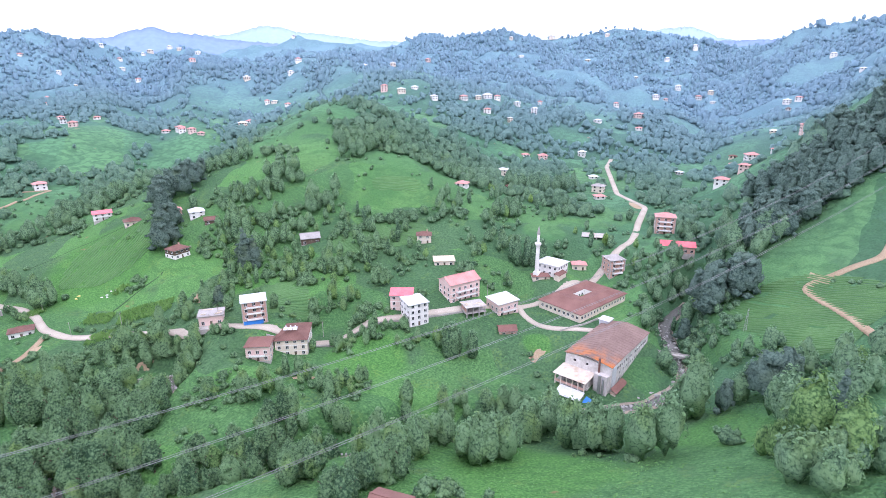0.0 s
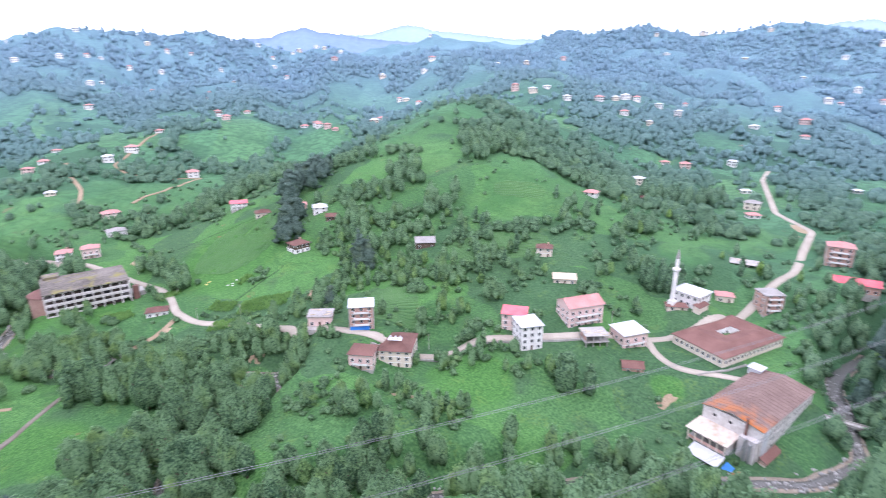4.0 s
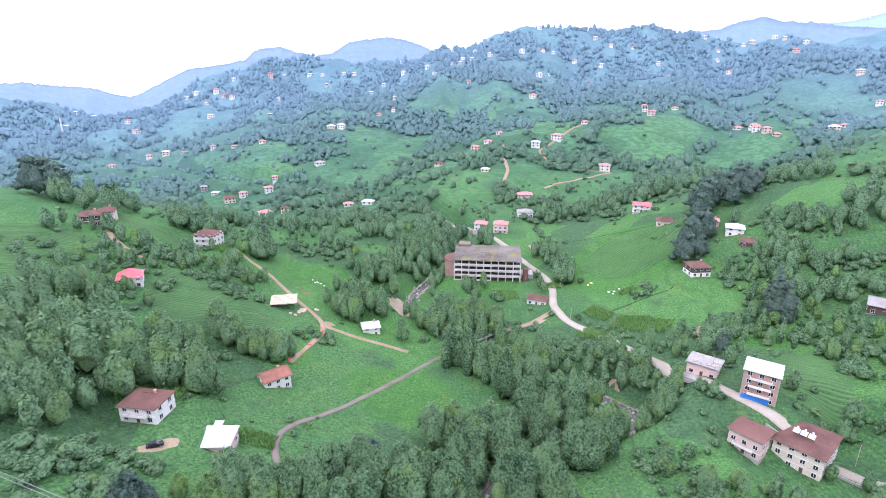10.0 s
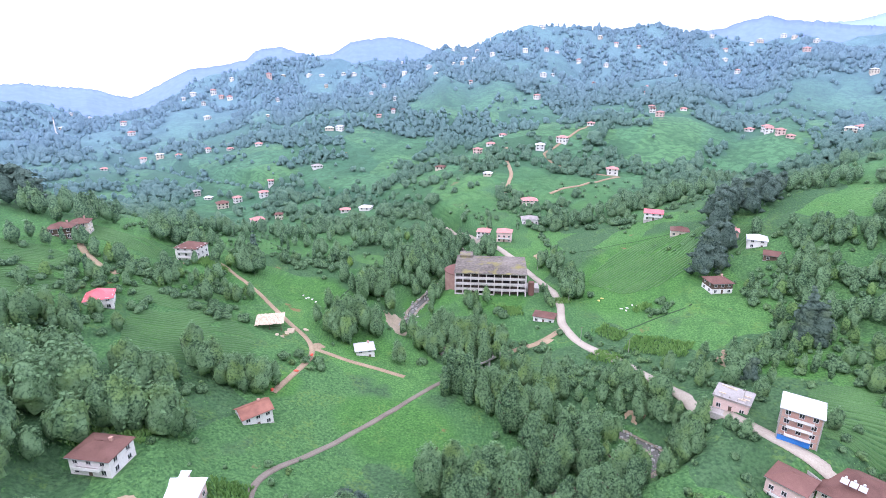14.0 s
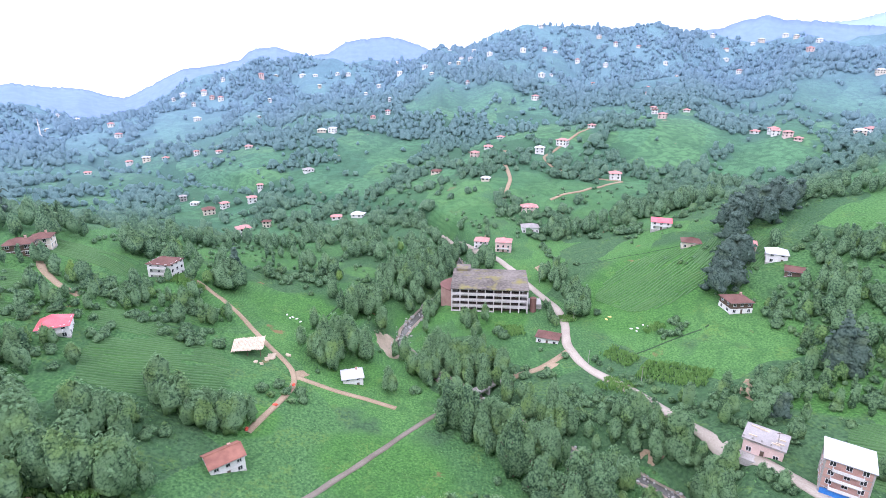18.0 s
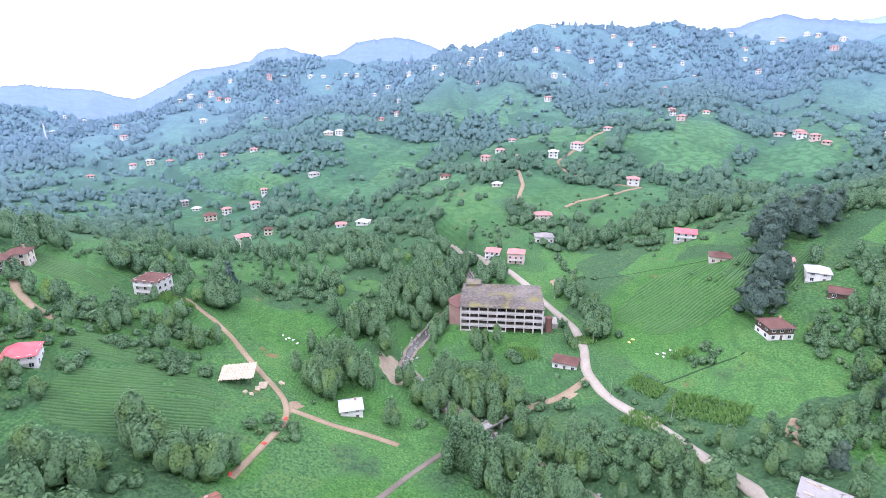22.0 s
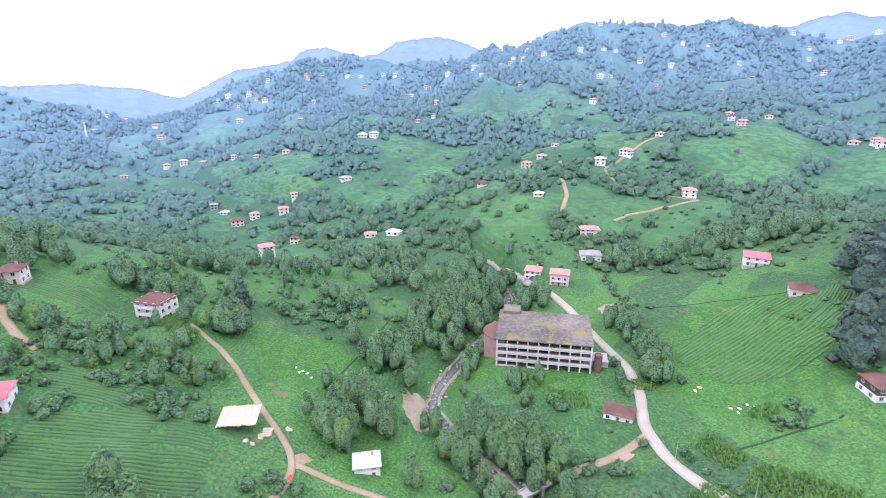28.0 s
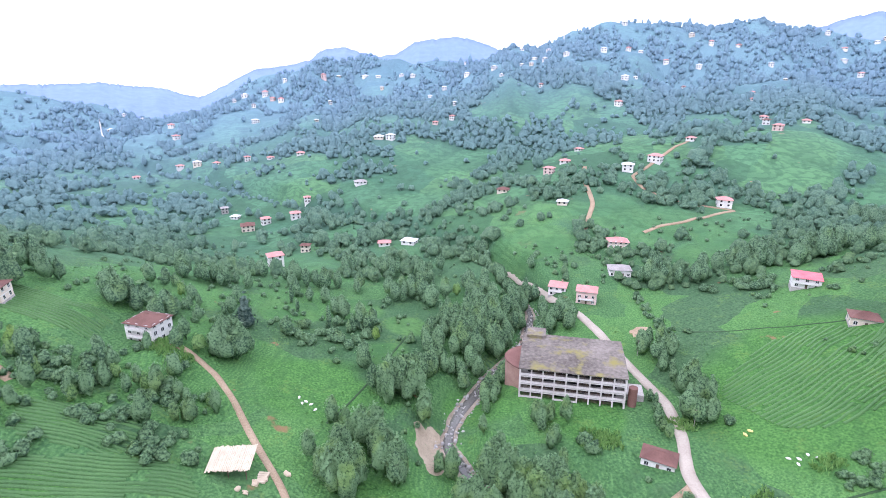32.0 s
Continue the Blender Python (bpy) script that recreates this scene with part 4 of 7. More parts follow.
far_house(897, 755, 13.0, "w")
far_house(387, 1070, 7.7, "w")
far_house(519, 1194, 8.8, "w")
far_house(615, 1194, 13.0, "w")
far_house(649, 1175, 11.4, "w")
far_house(649, 1069, 12.5, "w")
far_house(311, 929, 9.7, "r")
far_house(353, 649, 9.8, "r")
far_house(586, 507, 10.1, "r")
far_house(616, 475, 8.7, "w")
far_house(614, 439, 9.7, "w")
far_house(655, 416, 11.7, "r")
far_house(693, 399, 13.0, "w")
far_house(634, 363, 10.6, "r")
far_house(621, 320, 6.5, "w")
far_house(723, 335, 10.3, "w")
far_house(812, 371, 8.7, "r")
far_house(699, 230, 10.0, "w")
far_house(778, 200, 11.8, "r")
far_house(727, 183, 9.5, "r")
far_house(961, 180, 11.0, "r")
far_house(978, 233, 13.0, "w")
far_house(1031, 229, 9.7, "r")
far_house(1089, 224, 13.0, "w")
far_house(1077, 184, 13.0, "r")
far_house(1108, 170, 11.3, "w")
far_house(1074, 158, 9.4, "w")
far_house(968, 37, 11.5, "w")
far_house(974, 23, 11.6, "r")
far_house(943, 32, 8.3, "b")
far_house(1017, -48, 10.7, "w")
far_house(691, 24, 8.3, "w")
far_house(616, -9, 10.0, "r")
far_house(385, -39, 6.5, "w")
far_house(572, 9, 8.5, "r")
far_house(581, 29, 13.0, "r")
far_house(610, 50, 7.5, "b")
far_house(577, 44, 8.0, "r")
far_house(474, 22, 8.0, "r")
far_house(439, 32, 10.4, "r")
far_house(364, -18, 8.6, "w")
far_house(539, 85, 6.5, "w")
far_house(532, 250, 8.3, "r")
far_house(546, 235, 10.2, "r")
far_house(598, 209, 9.0, "w")
far_house(428, 220, 10.0, "w")
far_house(308, 187, 9.0, "r")
far_house(372, 181, 6.5, "b")
far_house(470, 146, 7.8, "w")
far_house(416, 121, 10.5, "c")
far_house(391, 111, 8.6, "r")
far_house(1088, 554, 11.7, "w")
far_house(1290, 573, 13.0, "w")
far_house(1217, 454, 13.0, "w")
far_house(1268, 295, 11.9, "w")
far_house(1283, 578, 11.4, "w")
far_house(1086, 1288, 10.0, "w")
far_house(-492, 1103, 12.3, "w")
far_house(-414, 1081, 12.3, "r")
far_house(-453, 1054, 8.7, "g")
far_house(-429, 1141, 8.8, "w")
far_house(-369, 1184, 11.8, "r")
far_house(-351, 1223, 11.4, "w")
far_house(-255, 1157, 11.2, "w")
far_house(-147, 767, 9.7, "w")
far_house(-658, 958, 10.9, "w")
far_house(-89, 1142, 10.9, "w")
far_house(-40, 1103, 10.8, "w")
far_house(6, 1266, 9.1, "w")
far_house(54, 1187, 10.2, "w")
far_house(28, 1138, 10.1, "w")
far_house(78, 1101, 11.4, "w")
far_house(141, 1122, 12.5, "w")
far_house(161, 1018, 12.3, "w")
far_house(241, 1113, 10.7, "r")
far_house(290, 1164, 10.3, "w")
far_house(286, 1086, 9.6, "w")
far_house(355, 1126, 8.6, "r")
far_house(298, 746, 8.6, "r")
far_house(536, 1165, 10.4, "r")
far_house(595, 1186, 9.8, "w")
far_house(656, 1150, 10.0, "w")
far_house(578, 976, 12.1, "r")
far_house(472, 939, 10.6, "w")
far_house(527, 1086, 10.7, "r")
far_house(184, 1198, 9.4, "w")
far_house(679, 406, 8.6, "w")
far_house(700, 386, 9.8, "r")
far_house(727, 367, 9.0, "w")
far_house(902, 275, 10.5, "r")
far_house(1166, -4, 12.5, "w")
far_house(1218, 343, 11.2, "w")
far_house(1161, 620, 9.2, "w")
far_house(1341, 458, 12.1, "w")
far_house(1326, 254, 11.7, "w")
far_house(959, 710, 11.4, "r")
far_house(650, 785, 12.1, "w")
far_house(569, 701, 11.6, "r")
far_house(594, 482, 11.7, "w")

# ---- the large abandoned factory by the road ----
def window_cell(w, h):
    s = Shape()
    for k in range(3):
        s.box(-w / 2, w / 2, 0.10, 0.16, h * (k + 1) / 4 - 0.03, h * (k + 1) / 4 + 0.03)
    for k in range(1, 4):
        s.box(-w / 2 + w * k / 4 - 0.03, -w / 2 + w * k / 4 + 0.03, 0.08, 0.14, 0, h)
    return s.mesh("window", OLD_WOOD)


def factory():
    t = thing("factory_building", "abandoned concrete factory with mossy flat roof and open window bays", "factory", pose(25.3, 327.8, 9.4, 0, 0, -4.3))
    w, d, floors, rise, bays = 40.0, 29.0, 4, 3.35, 9
    # solid black box painted as the shade behind the window bays
    part("core", Shape().box(-w / 2 + 3.0, w / 2 - 3.0, -d / 2 + 3.0, d / 2 - 0.4, -1, floors * rise - 0.4).mesh("core", DARK_IN), t, None, "near-black box standing in for the unlit interior")
    for f in range(floors + 1):
        part("floor_slab", Shape().box(-w / 2, w / 2, -d / 2, d / 2, f * rise - 0.3, f * rise).mesh("floor_slab", CONCRETE), t)
    part("rear_wall", Shape().box(-w / 2, w / 2, d / 2 - 0.3, d / 2 - 0.004, -2, floors * rise - 0.3).mesh("rear_wall", CONCRETE), t)
    part("foundation", Shape().box(-w / 2 + 0.2, w / 2 - 0.2, -d / 2 + 0.2, d / 2 - 0.2, -4, -0.31).mesh("foundation", CONCRETE), t)
    column = Shape().box(-0.28, 0.28, -0.1, 0.45, -0.3, floors * rise).mesh("column", FACTORY_WALL)
    cell = window_cell(w / bays - 0.6, 1.65)
    spandrel = Shape().box(-w / bays / 2 + 0.28, w / bays / 2 - 0.28, 0.0, 0.25, 0, 0.95).mesh("spandrel", FACTORY_WALL)
    hood = Shape().box(-w / bays / 2 + 0.28, w / bays / 2 - 0.28, -0.05, 0.3, 2.75, 3.05).mesh("lintel", FACTORY_WALL)
    rng = random.Random(3)
    for width, m, n in ((w, pose(0, -d / 2 - 0.02, 0), bays), (d, pose(w / 2 + 0.02, 0, 0, 0, 0, 90), 6), (d, pose(-w / 2 - 0.02, 0, 0, 0, 0, -90), 6)):
        for k in range(n + 1):
            part("column", column, t, m @ pose(k * width / n - width / 2, 0, 0))
        for f in range(floors):
            for k in range(n):
                place = m @ pose((k + 0.5) * width / n - width / 2, 0, f * rise)
                if n == 6:
                    place = place @ Matrix.Diagonal((width / n / (w / bays), 1, 1, 1))
                if f or rng.random() < 0.6:
                    part("spandrel", spandrel, t, place)
                part("lintel", hood, t, place)
                if rng.random() < 0.8:
                    part("window", cell, t, place @ pose(0, 0, 0.94))
    a, b, z = w / 2 + 0.6, d / 2 + 0.6, floors * rise
    part("roof", Shape().slab([(-a, -b, z + 0.06), (a, -b, z + 0.06), (a, 0, z + 0.75), (-a, 0, z + 0.75)], 0.3).slab([(-a, 0, z + 0.75), (a, 0, z + 0.75), (a, b, z + 0.06), (-a, b, z + 0.06)], 0.3).mesh("roof", MOSS_ROOF), t, None, "flat concrete roof blotched with yellow moss")
    part("stair_head", Shape().box(-w / 2 + 1, -w / 2 + 9, d / 2 - 4, d / 2 + 3.5, 0, z + 1.6).mesh("stair_head", MOSS_ROOF), t)
    wing = Shape()
    arc = [(-w / 2 - 7.0 * math.sin(math.pi * k / 10) ** 0.8, -d / 2 + 5 + 20 * k / 10) for k in range(11)]
    outline = [(-w / 2, arc[0][1])] + arc[1:-1] + [(-w / 2, arc[-1][1])]
    wing.slab([(x, y, z - 4.0) for x, y in outline[::-1]], z - 0.8)
    part("round_wing", wing.mesh("round_wing", WING_BRICK), t, None, "curved pinkish brick wing")
    cap = Shape().slab([(x - 0.4, y, z - 3.7) for x, y in outline[::-1]], 0.29)
    part("wing_roof", cap.mesh("wing_roof", TILE_RUST), t, None, "rusty brown wing roof")
    # made-up cylinder where a low brown annex box belongs
    part("water_tank", Shape().tube(w / 2 + 3.2, -d / 2 + 3, 0, 8.0, 1.7, 1.7, 14).mesh("water_tank", TILE_RUST), t, None, "rust-red cylinder standing in for a low brown annex")
    part("side_shed", Shape().box(w / 2 + 0.3, w / 2 + 8, -d / 2 + 6, -d / 2 + 14, -2, 3.0).mesh("side_shed", CONCRETE), t)


WING_BRICK = shade("faded_pink_brick", (0.26, 0.15, 0.12), (0.44, 0.29, 0.24), 1.5, 0.9, 0.3)
MOSS_ROOF = shade("mossy_concrete_roof", (0.07, 0.062, 0.052), (0.25, 0.225, 0.195), 0.25, 0.95, 0.07)
mn, ml = MOSS_ROOF.node_tree.nodes, MOSS_ROOF.node_tree.links
moss = mn.new("ShaderNodeTexNoise")
moss.inputs["Scale"].default_value, moss.inputs["Detail"].default_value = 0.16, 6.0
moss_geo = mn.new("ShaderNodeNewGeometry")
ml.new(moss_geo.outputs["Position"], moss.inputs["Vector"])
moss_range = mn.new("ShaderNodeMapRange")
moss_range.inputs["From Min"].default_value, moss_range.inputs["From Max"].default_value = 0.55, 0.70
ml.new(moss.outputs["Fac"], moss_range.inputs["Value"])
moss_mix = mn.new("ShaderNodeMix")
moss_mix.data_type = "RGBA"
moss_mix.inputs["B"].default_value = (0.22, 0.20, 0.07, 1)
ml.new(moss_range.outputs["Result"], moss_mix.inputs["Factor"])
old_link = mn["Principled BSDF"].inputs["Base Color"].links[0]
ml.new(old_link.from_socket, moss_mix.inputs["A"])
ml.new(moss_mix.outputs["Result"], mn["Principled BSDF"].inputs["Base Color"])
factory()


# ---- the tea factory over the river ----
STAINED_ROOF = shade("rust_streaked_brown_roof", (0.13, 0.085, 0.07), (0.27, 0.19, 0.165), 0.5, 0.8, 0.1)
sn, sl = STAINED_ROOF.node_tree.nodes, STAINED_ROOF.node_tree.links
rust_geo = sn.new("ShaderNodeTexCoord")
rust_noise = sn.new("ShaderNodeTexNoise")
rust_noise.inputs["Scale"].default_value, rust_noise.inputs["Detail"].default_value = 0.22, 5.0
sl.new(rust_geo.outputs["Object"], rust_noise.inputs["Vector"])
rust_x = sn.new("ShaderNodeSeparateXYZ")
sl.new(rust_geo.outputs["Object"], rust_x.inputs[0])
rust_end = sn.new("ShaderNodeMapRange")
rust_end.inputs["From Min"].default_value, rust_end.inputs["From Max"].default_value = -8.0, -20.0
sl.new(rust_x.outputs["X"], rust_end.inputs["Value"])
rust_fac = sn.new("ShaderNodeMath")
rust_fac.operation = "MULTIPLY"
rust_step = sn.new("ShaderNodeMapRange")
rust_step.inputs["From Min"].default_value, rust_step.inputs["From Max"].default_value = 0.42, 0.56
sl.new(rust_noise.outputs["Fac"], rust_step.inputs["Value"])
sl.new(rust_step.outputs["Result"], rust_fac.inputs[0])
sl.new(rust_end.outputs["Result"], rust_fac.inputs[1])
rust_mix = sn.new("ShaderNodeMix")
rust_mix.data_type = "RGBA"
rust_mix.inputs["B"].default_value = (0.42, 0.15, 0.05, 1)
sl.new(rust_fac.outputs[0], rust_mix.inputs["Factor"])
sl.new(sn["Principled BSDF"].inputs["Base Color"].links[0].from_socket, rust_mix.inputs["A"])
sl.new(rust_mix.outputs["Result"], sn["Principled BSDF"].inputs["Base Color"])


def tea_factory():
    t = thing("tea_factory", "white tea factory with a rust-stained brown roof standing over the river", "factory", pose(190.0, 30.5, 8.2, 0, 0, -4.5))
    w, d, h = 40.0, 20.5, 13.4
    x0, y0, y1 = -w / 2, -d / 2, d / 2
    part("wall", Shape().box(x0, w / 2, y0, y1, -1, h).mesh("wall", STAINED_WALL), t, None, "stained white rendered walls")
    part("roof", roof_shape("gable", w, d, h, 0.5, 0.17).mesh("roof", STAINED_ROOF), t, None, "brown roof streaked with orange rust")
    for k in range(19):
        x = x0 + 0.4 + k * 2.18
        for s in (-1, 1):
            part("roof_seam", Shape().beam((x, s * (d / 2 + 0.45), h + 0.10), (x, 0, h + 0.10 + (d / 2 + 0.45) * 0.17), 0.05).mesh("roof_seam", STAINED_ROOF), t)
    gable = Shape()
    for x in (x0, w / 2 - 0.2):
        gable.slab([(x, y0, h), (x + 0.2, y0, h), (x + 0.2, 0, h + d / 2 * 0.17), (x, 0, h + d / 2 * 0.17)], 0.6).slab([(x, 0, h + d / 2 * 0.17), (x + 0.2, 0, h + d / 2 * 0.17), (x + 0.2, y1, h), (x, y1, h)], 0.6)
    part("gable_wall", gable.mesh("gable_wall", STAINED_WALL), t)
    # open loggia of the annex, its lean-to and the stacked goods below
    ax, ay = x0 - 9.0, y0 + 7.0
    part("annex", Shape().box(x0 - 5.0, x0 - 0.004, ay + 0.6, y1, -1, 7.6).mesh("annex", FACTORY_WALL), t)
    part("annex_floor", Shape().box(ax, x0 - 5.004, ay, y1, 3.6, 3.9).mesh("annex_floor", CONCRETE), t)
    part("annex_roof", Shape().slab([(ax - 0.6, ay - 0.6, 7.7), (x0 - 0.01, ay - 0.6, 8.1), (x0 - 0.01, y1 + 0.6, 8.1), (ax - 0.6, y1 + 0.6, 7.7)], 0.3).mesh("annex_roof", PALE_ROOF), t, None, "pale stained annex roof")
    for k in range(6):
        y = ay + 0.25 + k * (y1 - ay - 0.5) / 5
        part("column", Shape().box(ax, ax + 0.4, y - 0.2, y + 0.2, -2, 7.4).mesh("column", CREAM), t)
    part("parapet", Shape().box(ax + 0.05, ax + 0.25, ay + 0.5, y1 - 0.5, 3.91, 4.9).mesh("parapet", BRICK), t)
    # dark panels on the wall imitate the shade of open bays
    part("opening_dark_panel", Shape().box(x0 - 5.06, x0 - 5.0, ay + 1.4, y1 - 1.0, 4.1, 7.2).mesh("opening_dark_panel", DARK_IN), t)
    part("lower_dark_panel", Shape().box(x0 - 5.06, x0 - 5.0, ay + 1.4, y1 - 1.0, 0.0, 3.3).mesh("lower_dark_panel", DARK_IN), t)
    part("lean_to", Shape().slab([(ax - 5.5, ay - 0.5, 1.9), (ax - 0.1, ay - 0.5, 3.4), (ax - 0.1, y1 - 3, 3.4), (ax - 5.5, y1 - 3, 1.9)], 0.12).mesh("lean_to", TIN), t, None, "grey sheet lean-to roof")
    for k in range(4):
        part("post", Shape().box(ax - 5.3, ax - 5.1, ay + k * 3.0, ay + 0.2 + k * 3.0, -2, 1.8).mesh("post", OLD_WOOD), t)
    part("tarpaulin", Shape().slab([(ax - 3.2, ay - 3.6, -0.2), (ax + 0.4, ay - 3.8, 1.0), (ax + 0.8, ay - 0.9, 1.6), (ax - 3.0, ay - 0.8, 0.5)], 0.08).slab([(ax + 0.4, ay - 3.8, 1.0), (ax + 1.6, ay - 3.6, -0.6), (ax + 1.8, ay - 1.0, -0.4), (ax + 0.8, ay - 0.9, 1.6)], 0.08).mesh("tarpaulin", BLUE), t, None, "crumpled blue tarpaulin")
    for k in range(3):
        part("boiler", Shape().tube(ax - 4.0 + k * 1.6, ay - 4.8 - 0.4 * k, -2.5, 0.4 + 0.4 * k, 0.9, 0.8, 10).mesh("boiler", RUST), t, None, "orange rusted steel drum")
    # dryer tower with its ducts in the corner
    part("dryer_tower", Shape().box(x0 - 2.6, x0 - 0.004, y0 + 0.5, y0 + 6.2, -1, 9.6).mesh("dryer_tower", FACTORY_WALL), t)
    for x, y, z, r, m in ((-0.7, 5.0, h + 2.4, 0.42, TILE_RUST), (-2.95, 3.6, h - 3.6, 0.55, METAL), (-2.95, 1.9, h - 5.0, 0.4, METAL)):
        part("duct", Shape().tube(x0 + x, y0 + y, 0, z, r, r, 10).mesh("duct", m), t)
    part("chimney_cap", Shape().tube(x0 - 0.7, y0 + 5.0, h + 2.6, h + 3.2, 0.75, 0.1, 10).mesh("chimney_cap", TILE_RUST), t)
    part("cladding", Shape().box(x0 + 1.0, x0 + 4.2, y0 - 0.5, y0 - 0.004, 3.5, h - 0.6).mesh("cladding", TIN), t)
    # brick block that overhangs the river
    part("brick_base", Shape().box(x0 - 0.2, x0 + 10.5, y0 - 2.6, y0 - 0.51, -1.2, 2.4).mesh("brick_base", CREAM), t, None, "cream block over the river")
    part("brick_band", Shape().box(x0 - 0.26, x0 + 10.56, y0 - 2.66, y0 - 0.52, 1.7, 2.2).mesh("brick_band", BRICK), t)
    part("brick_roof", Shape().slab([(x0 - 0.6, y0 - 3.2, 2.5), (x0 + 11, y0 - 3.2, 2.5), (x0 + 11, y0 - 0.52, 3.9), (x0 - 0.6, y0 - 0.52, 3.9)], 0.12).mesh("brick_roof", TILE_RUST), t)
    for k in range(6):
        part("small_window", Shape().box(x0 + 0.5 + k * 1.65, x0 + 1.5 + k * 1.65, y0 - 2.67, y0 - 2.58, 0.1, 1.3).mesh("small_window", GLASS), t)
    part("roof_box", Shape().box(w / 2 - 4.5, w / 2 + 0.5, y1 - 3, y1 + 1.5, h - 1, h + 1.6).slab([(w / 2 - 5, y1 - 3.5, h + 2.0), (w / 2 + 1, y1 - 3.5, h + 1.8), (w / 2 + 1, y1 + 2, h + 1.8), (w / 2 - 5, y1 + 2, h + 2.0)], 0.2).mesh("roof_box", TIN), t, None, "white roof-top cabin")
    rng = random.Random(8)
    for f in range(3):
        for k in range(14):
            if rng.random() < (0.25 if f == 0 else 0.1):
                continue
            win = part("window", WINDOW, t, pose(x0 + 6.5 + k * 2.3, y0, 3.4 + f * 3.1))
            part("pane", PANE, win)
    for k, y in enumerate((10.6, 16.2)):
        # these windows are dark plates, their inner shade painted on
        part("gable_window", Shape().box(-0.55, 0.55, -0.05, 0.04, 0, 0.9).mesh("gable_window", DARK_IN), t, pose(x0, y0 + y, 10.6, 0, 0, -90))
    for k in range(9):
        part("pilaster", Shape().box(x0 + 5.2 + k * 4.2, x0 + 5.5 + k * 4.2, y0 - 0.16, y0 - 0.004, -1, h - 0.2).mesh("pilaster", STAINED_WALL), t)
    for x in (-18, -14, -6, 4, 13):
        part("pier", Shape().box(x - 0.6, x + 0.6, y0 - 1.4, y0 + 0.2, -5, -1.01).mesh("pier", CONCRETE), t)
    part("river_wall", Shape().box(x0 - 2, w / 2 + 6, y0 - 0.9, y0 - 0.4, -4, -0.6).mesh("river_wall", CONCRETE), t)


STAINED_WALL = shade("stained_white_render", (0.40, 0.37, 0.34), (0.74, 0.72, 0.70), 0.35, 0.9, 0.2)
PALE_ROOF = shade("pale_stained_concrete_roof", (0.34, 0.24, 0.14), (0.70, 0.64, 0.58), 0.16, 0.85, 0.09)
RUST = shade("orange_rusted_steel", (0.36, 0.11, 0.05), (0.58, 0.24, 0.13), 1.0, 0.8, 0.4)
tea_factory()


# ---- the long low workshop round a yard ----
def workshop():
    t = thing("workshop_hall", "long low cream workshop round a yard with brown roof", "workshop", pose(204.3, 49.7, 19.6, 0, 0, -13.3))
    h, w, d = 4.6, 40.0, 25.0
    x0, x1, y0, y1 = 18.0, 29.0, 12.5, 18.0
    part("front_wall", Shape().box(0, w, 0, 0.3, -5, h).mesh("front_wall", CREAM), t)
    part("rear_wall", Shape().box(0, w, d - 0.3, d, -3, h).mesh("rear_wall", CREAM), t)
    part("end_wall", Shape().box(0, 0.3, 0.301, d - 0.301, -5, h).mesh("end_wall", CREAM), t)
    part("far_end_wall", Shape().box(w - 0.3, w, 0.301, d - 0.301, -5, h).mesh("far_end_wall", CREAM), t)
    yard = Shape().box(x0, x1, y0, y0 + 0.3, -1, h).box(x0, x1, y1 - 0.3, y1, -1, h).box(x0, x0 + 0.3, y0 + 0.301, y1 - 0.301, -1, h).box(x1 - 0.3, x1, y0 + 0.301, y1 - 0.301, -1, h)
    part("yard_wall", yard.mesh("yard_wall", PLASTER), t)
    part("floor", Shape().box(0.31, w - 0.31, 0.31, d - 0.31, -1.2, -0.1).mesh("floor", CONCRETE), t)
    o = [(-0.7, -0.7), (w + 0.7, -0.7), (w + 0.7, d + 0.7), (-0.7, d + 0.7)]
    r = [(x0 / 2, y0 / 2), ((w + x1) / 2, y0 / 2), ((w + x1) / 2, (d + y1) / 2), (x0 / 2, (d + y1) / 2)]
    i = [(x0 + 0.3, y0 + 0.3), (x1 - 0.3, y0 + 0.3), (x1 - 0.3, y1 - 0.3), (x0 + 0.3, y1 - 0.3)]
    for k in range(4):
        n = (k + 1) % 4
        part("roof", Shape().slab([(*o[k], h - 0.1), (*o[n], h - 0.1), (*r[n], h + 1.9), (*r[k], h + 1.9)], 0.18).mesh("roof", TILE_RUST), t)
        part("inner_roof", Shape().slab([(*r[k], h + 1.9), (*r[n], h + 1.9), (*i[n], h + 0.15), (*i[k], h + 0.15)], 0.18).mesh("inner_roof", TILE_RUST), t)
    for k in range(15):
        win = part("window", WINDOW, t, pose(1.7 + k * 2.6, 0, 1.6))
        part("pane", PANE, win)
    for k in range(9):
        win = part("window", WINDOW, t, pose(0, 1.6 + k * 2.65, 1.6, 0, 0, -90))
        part("pane", PANE, win)
    for k in range(4):
        win = part("window", WINDOW, t, pose(19 + k * 2.6, y1 - 0.3, 1.6))
        part("pane", PANE, win)
    part("retaining_wall", Shape().box(-4, 34, -6.4, -5.9, -6, -0.6).mesh("retaining_wall", CONCRETE), t)


workshop()


# ---- the village mosque and its minaret ----
def mosque():
    t = thing("mosque", "white two-storey village mosque with a pale hipped roof", "mosque", pose(239.5, 81.0, 27.8, 0, 0, -5))
    w, d, h = 11.0, 13.0, 7.0
    part("wall", Shape().box(-w / 2, w / 2, -d / 2, d / 2, -3, h).mesh("wall", PLASTER), t)
    part("roof", roof_shape("hip", w, d, h, 0.8, 0.22).mesh("roof", TIN), t)
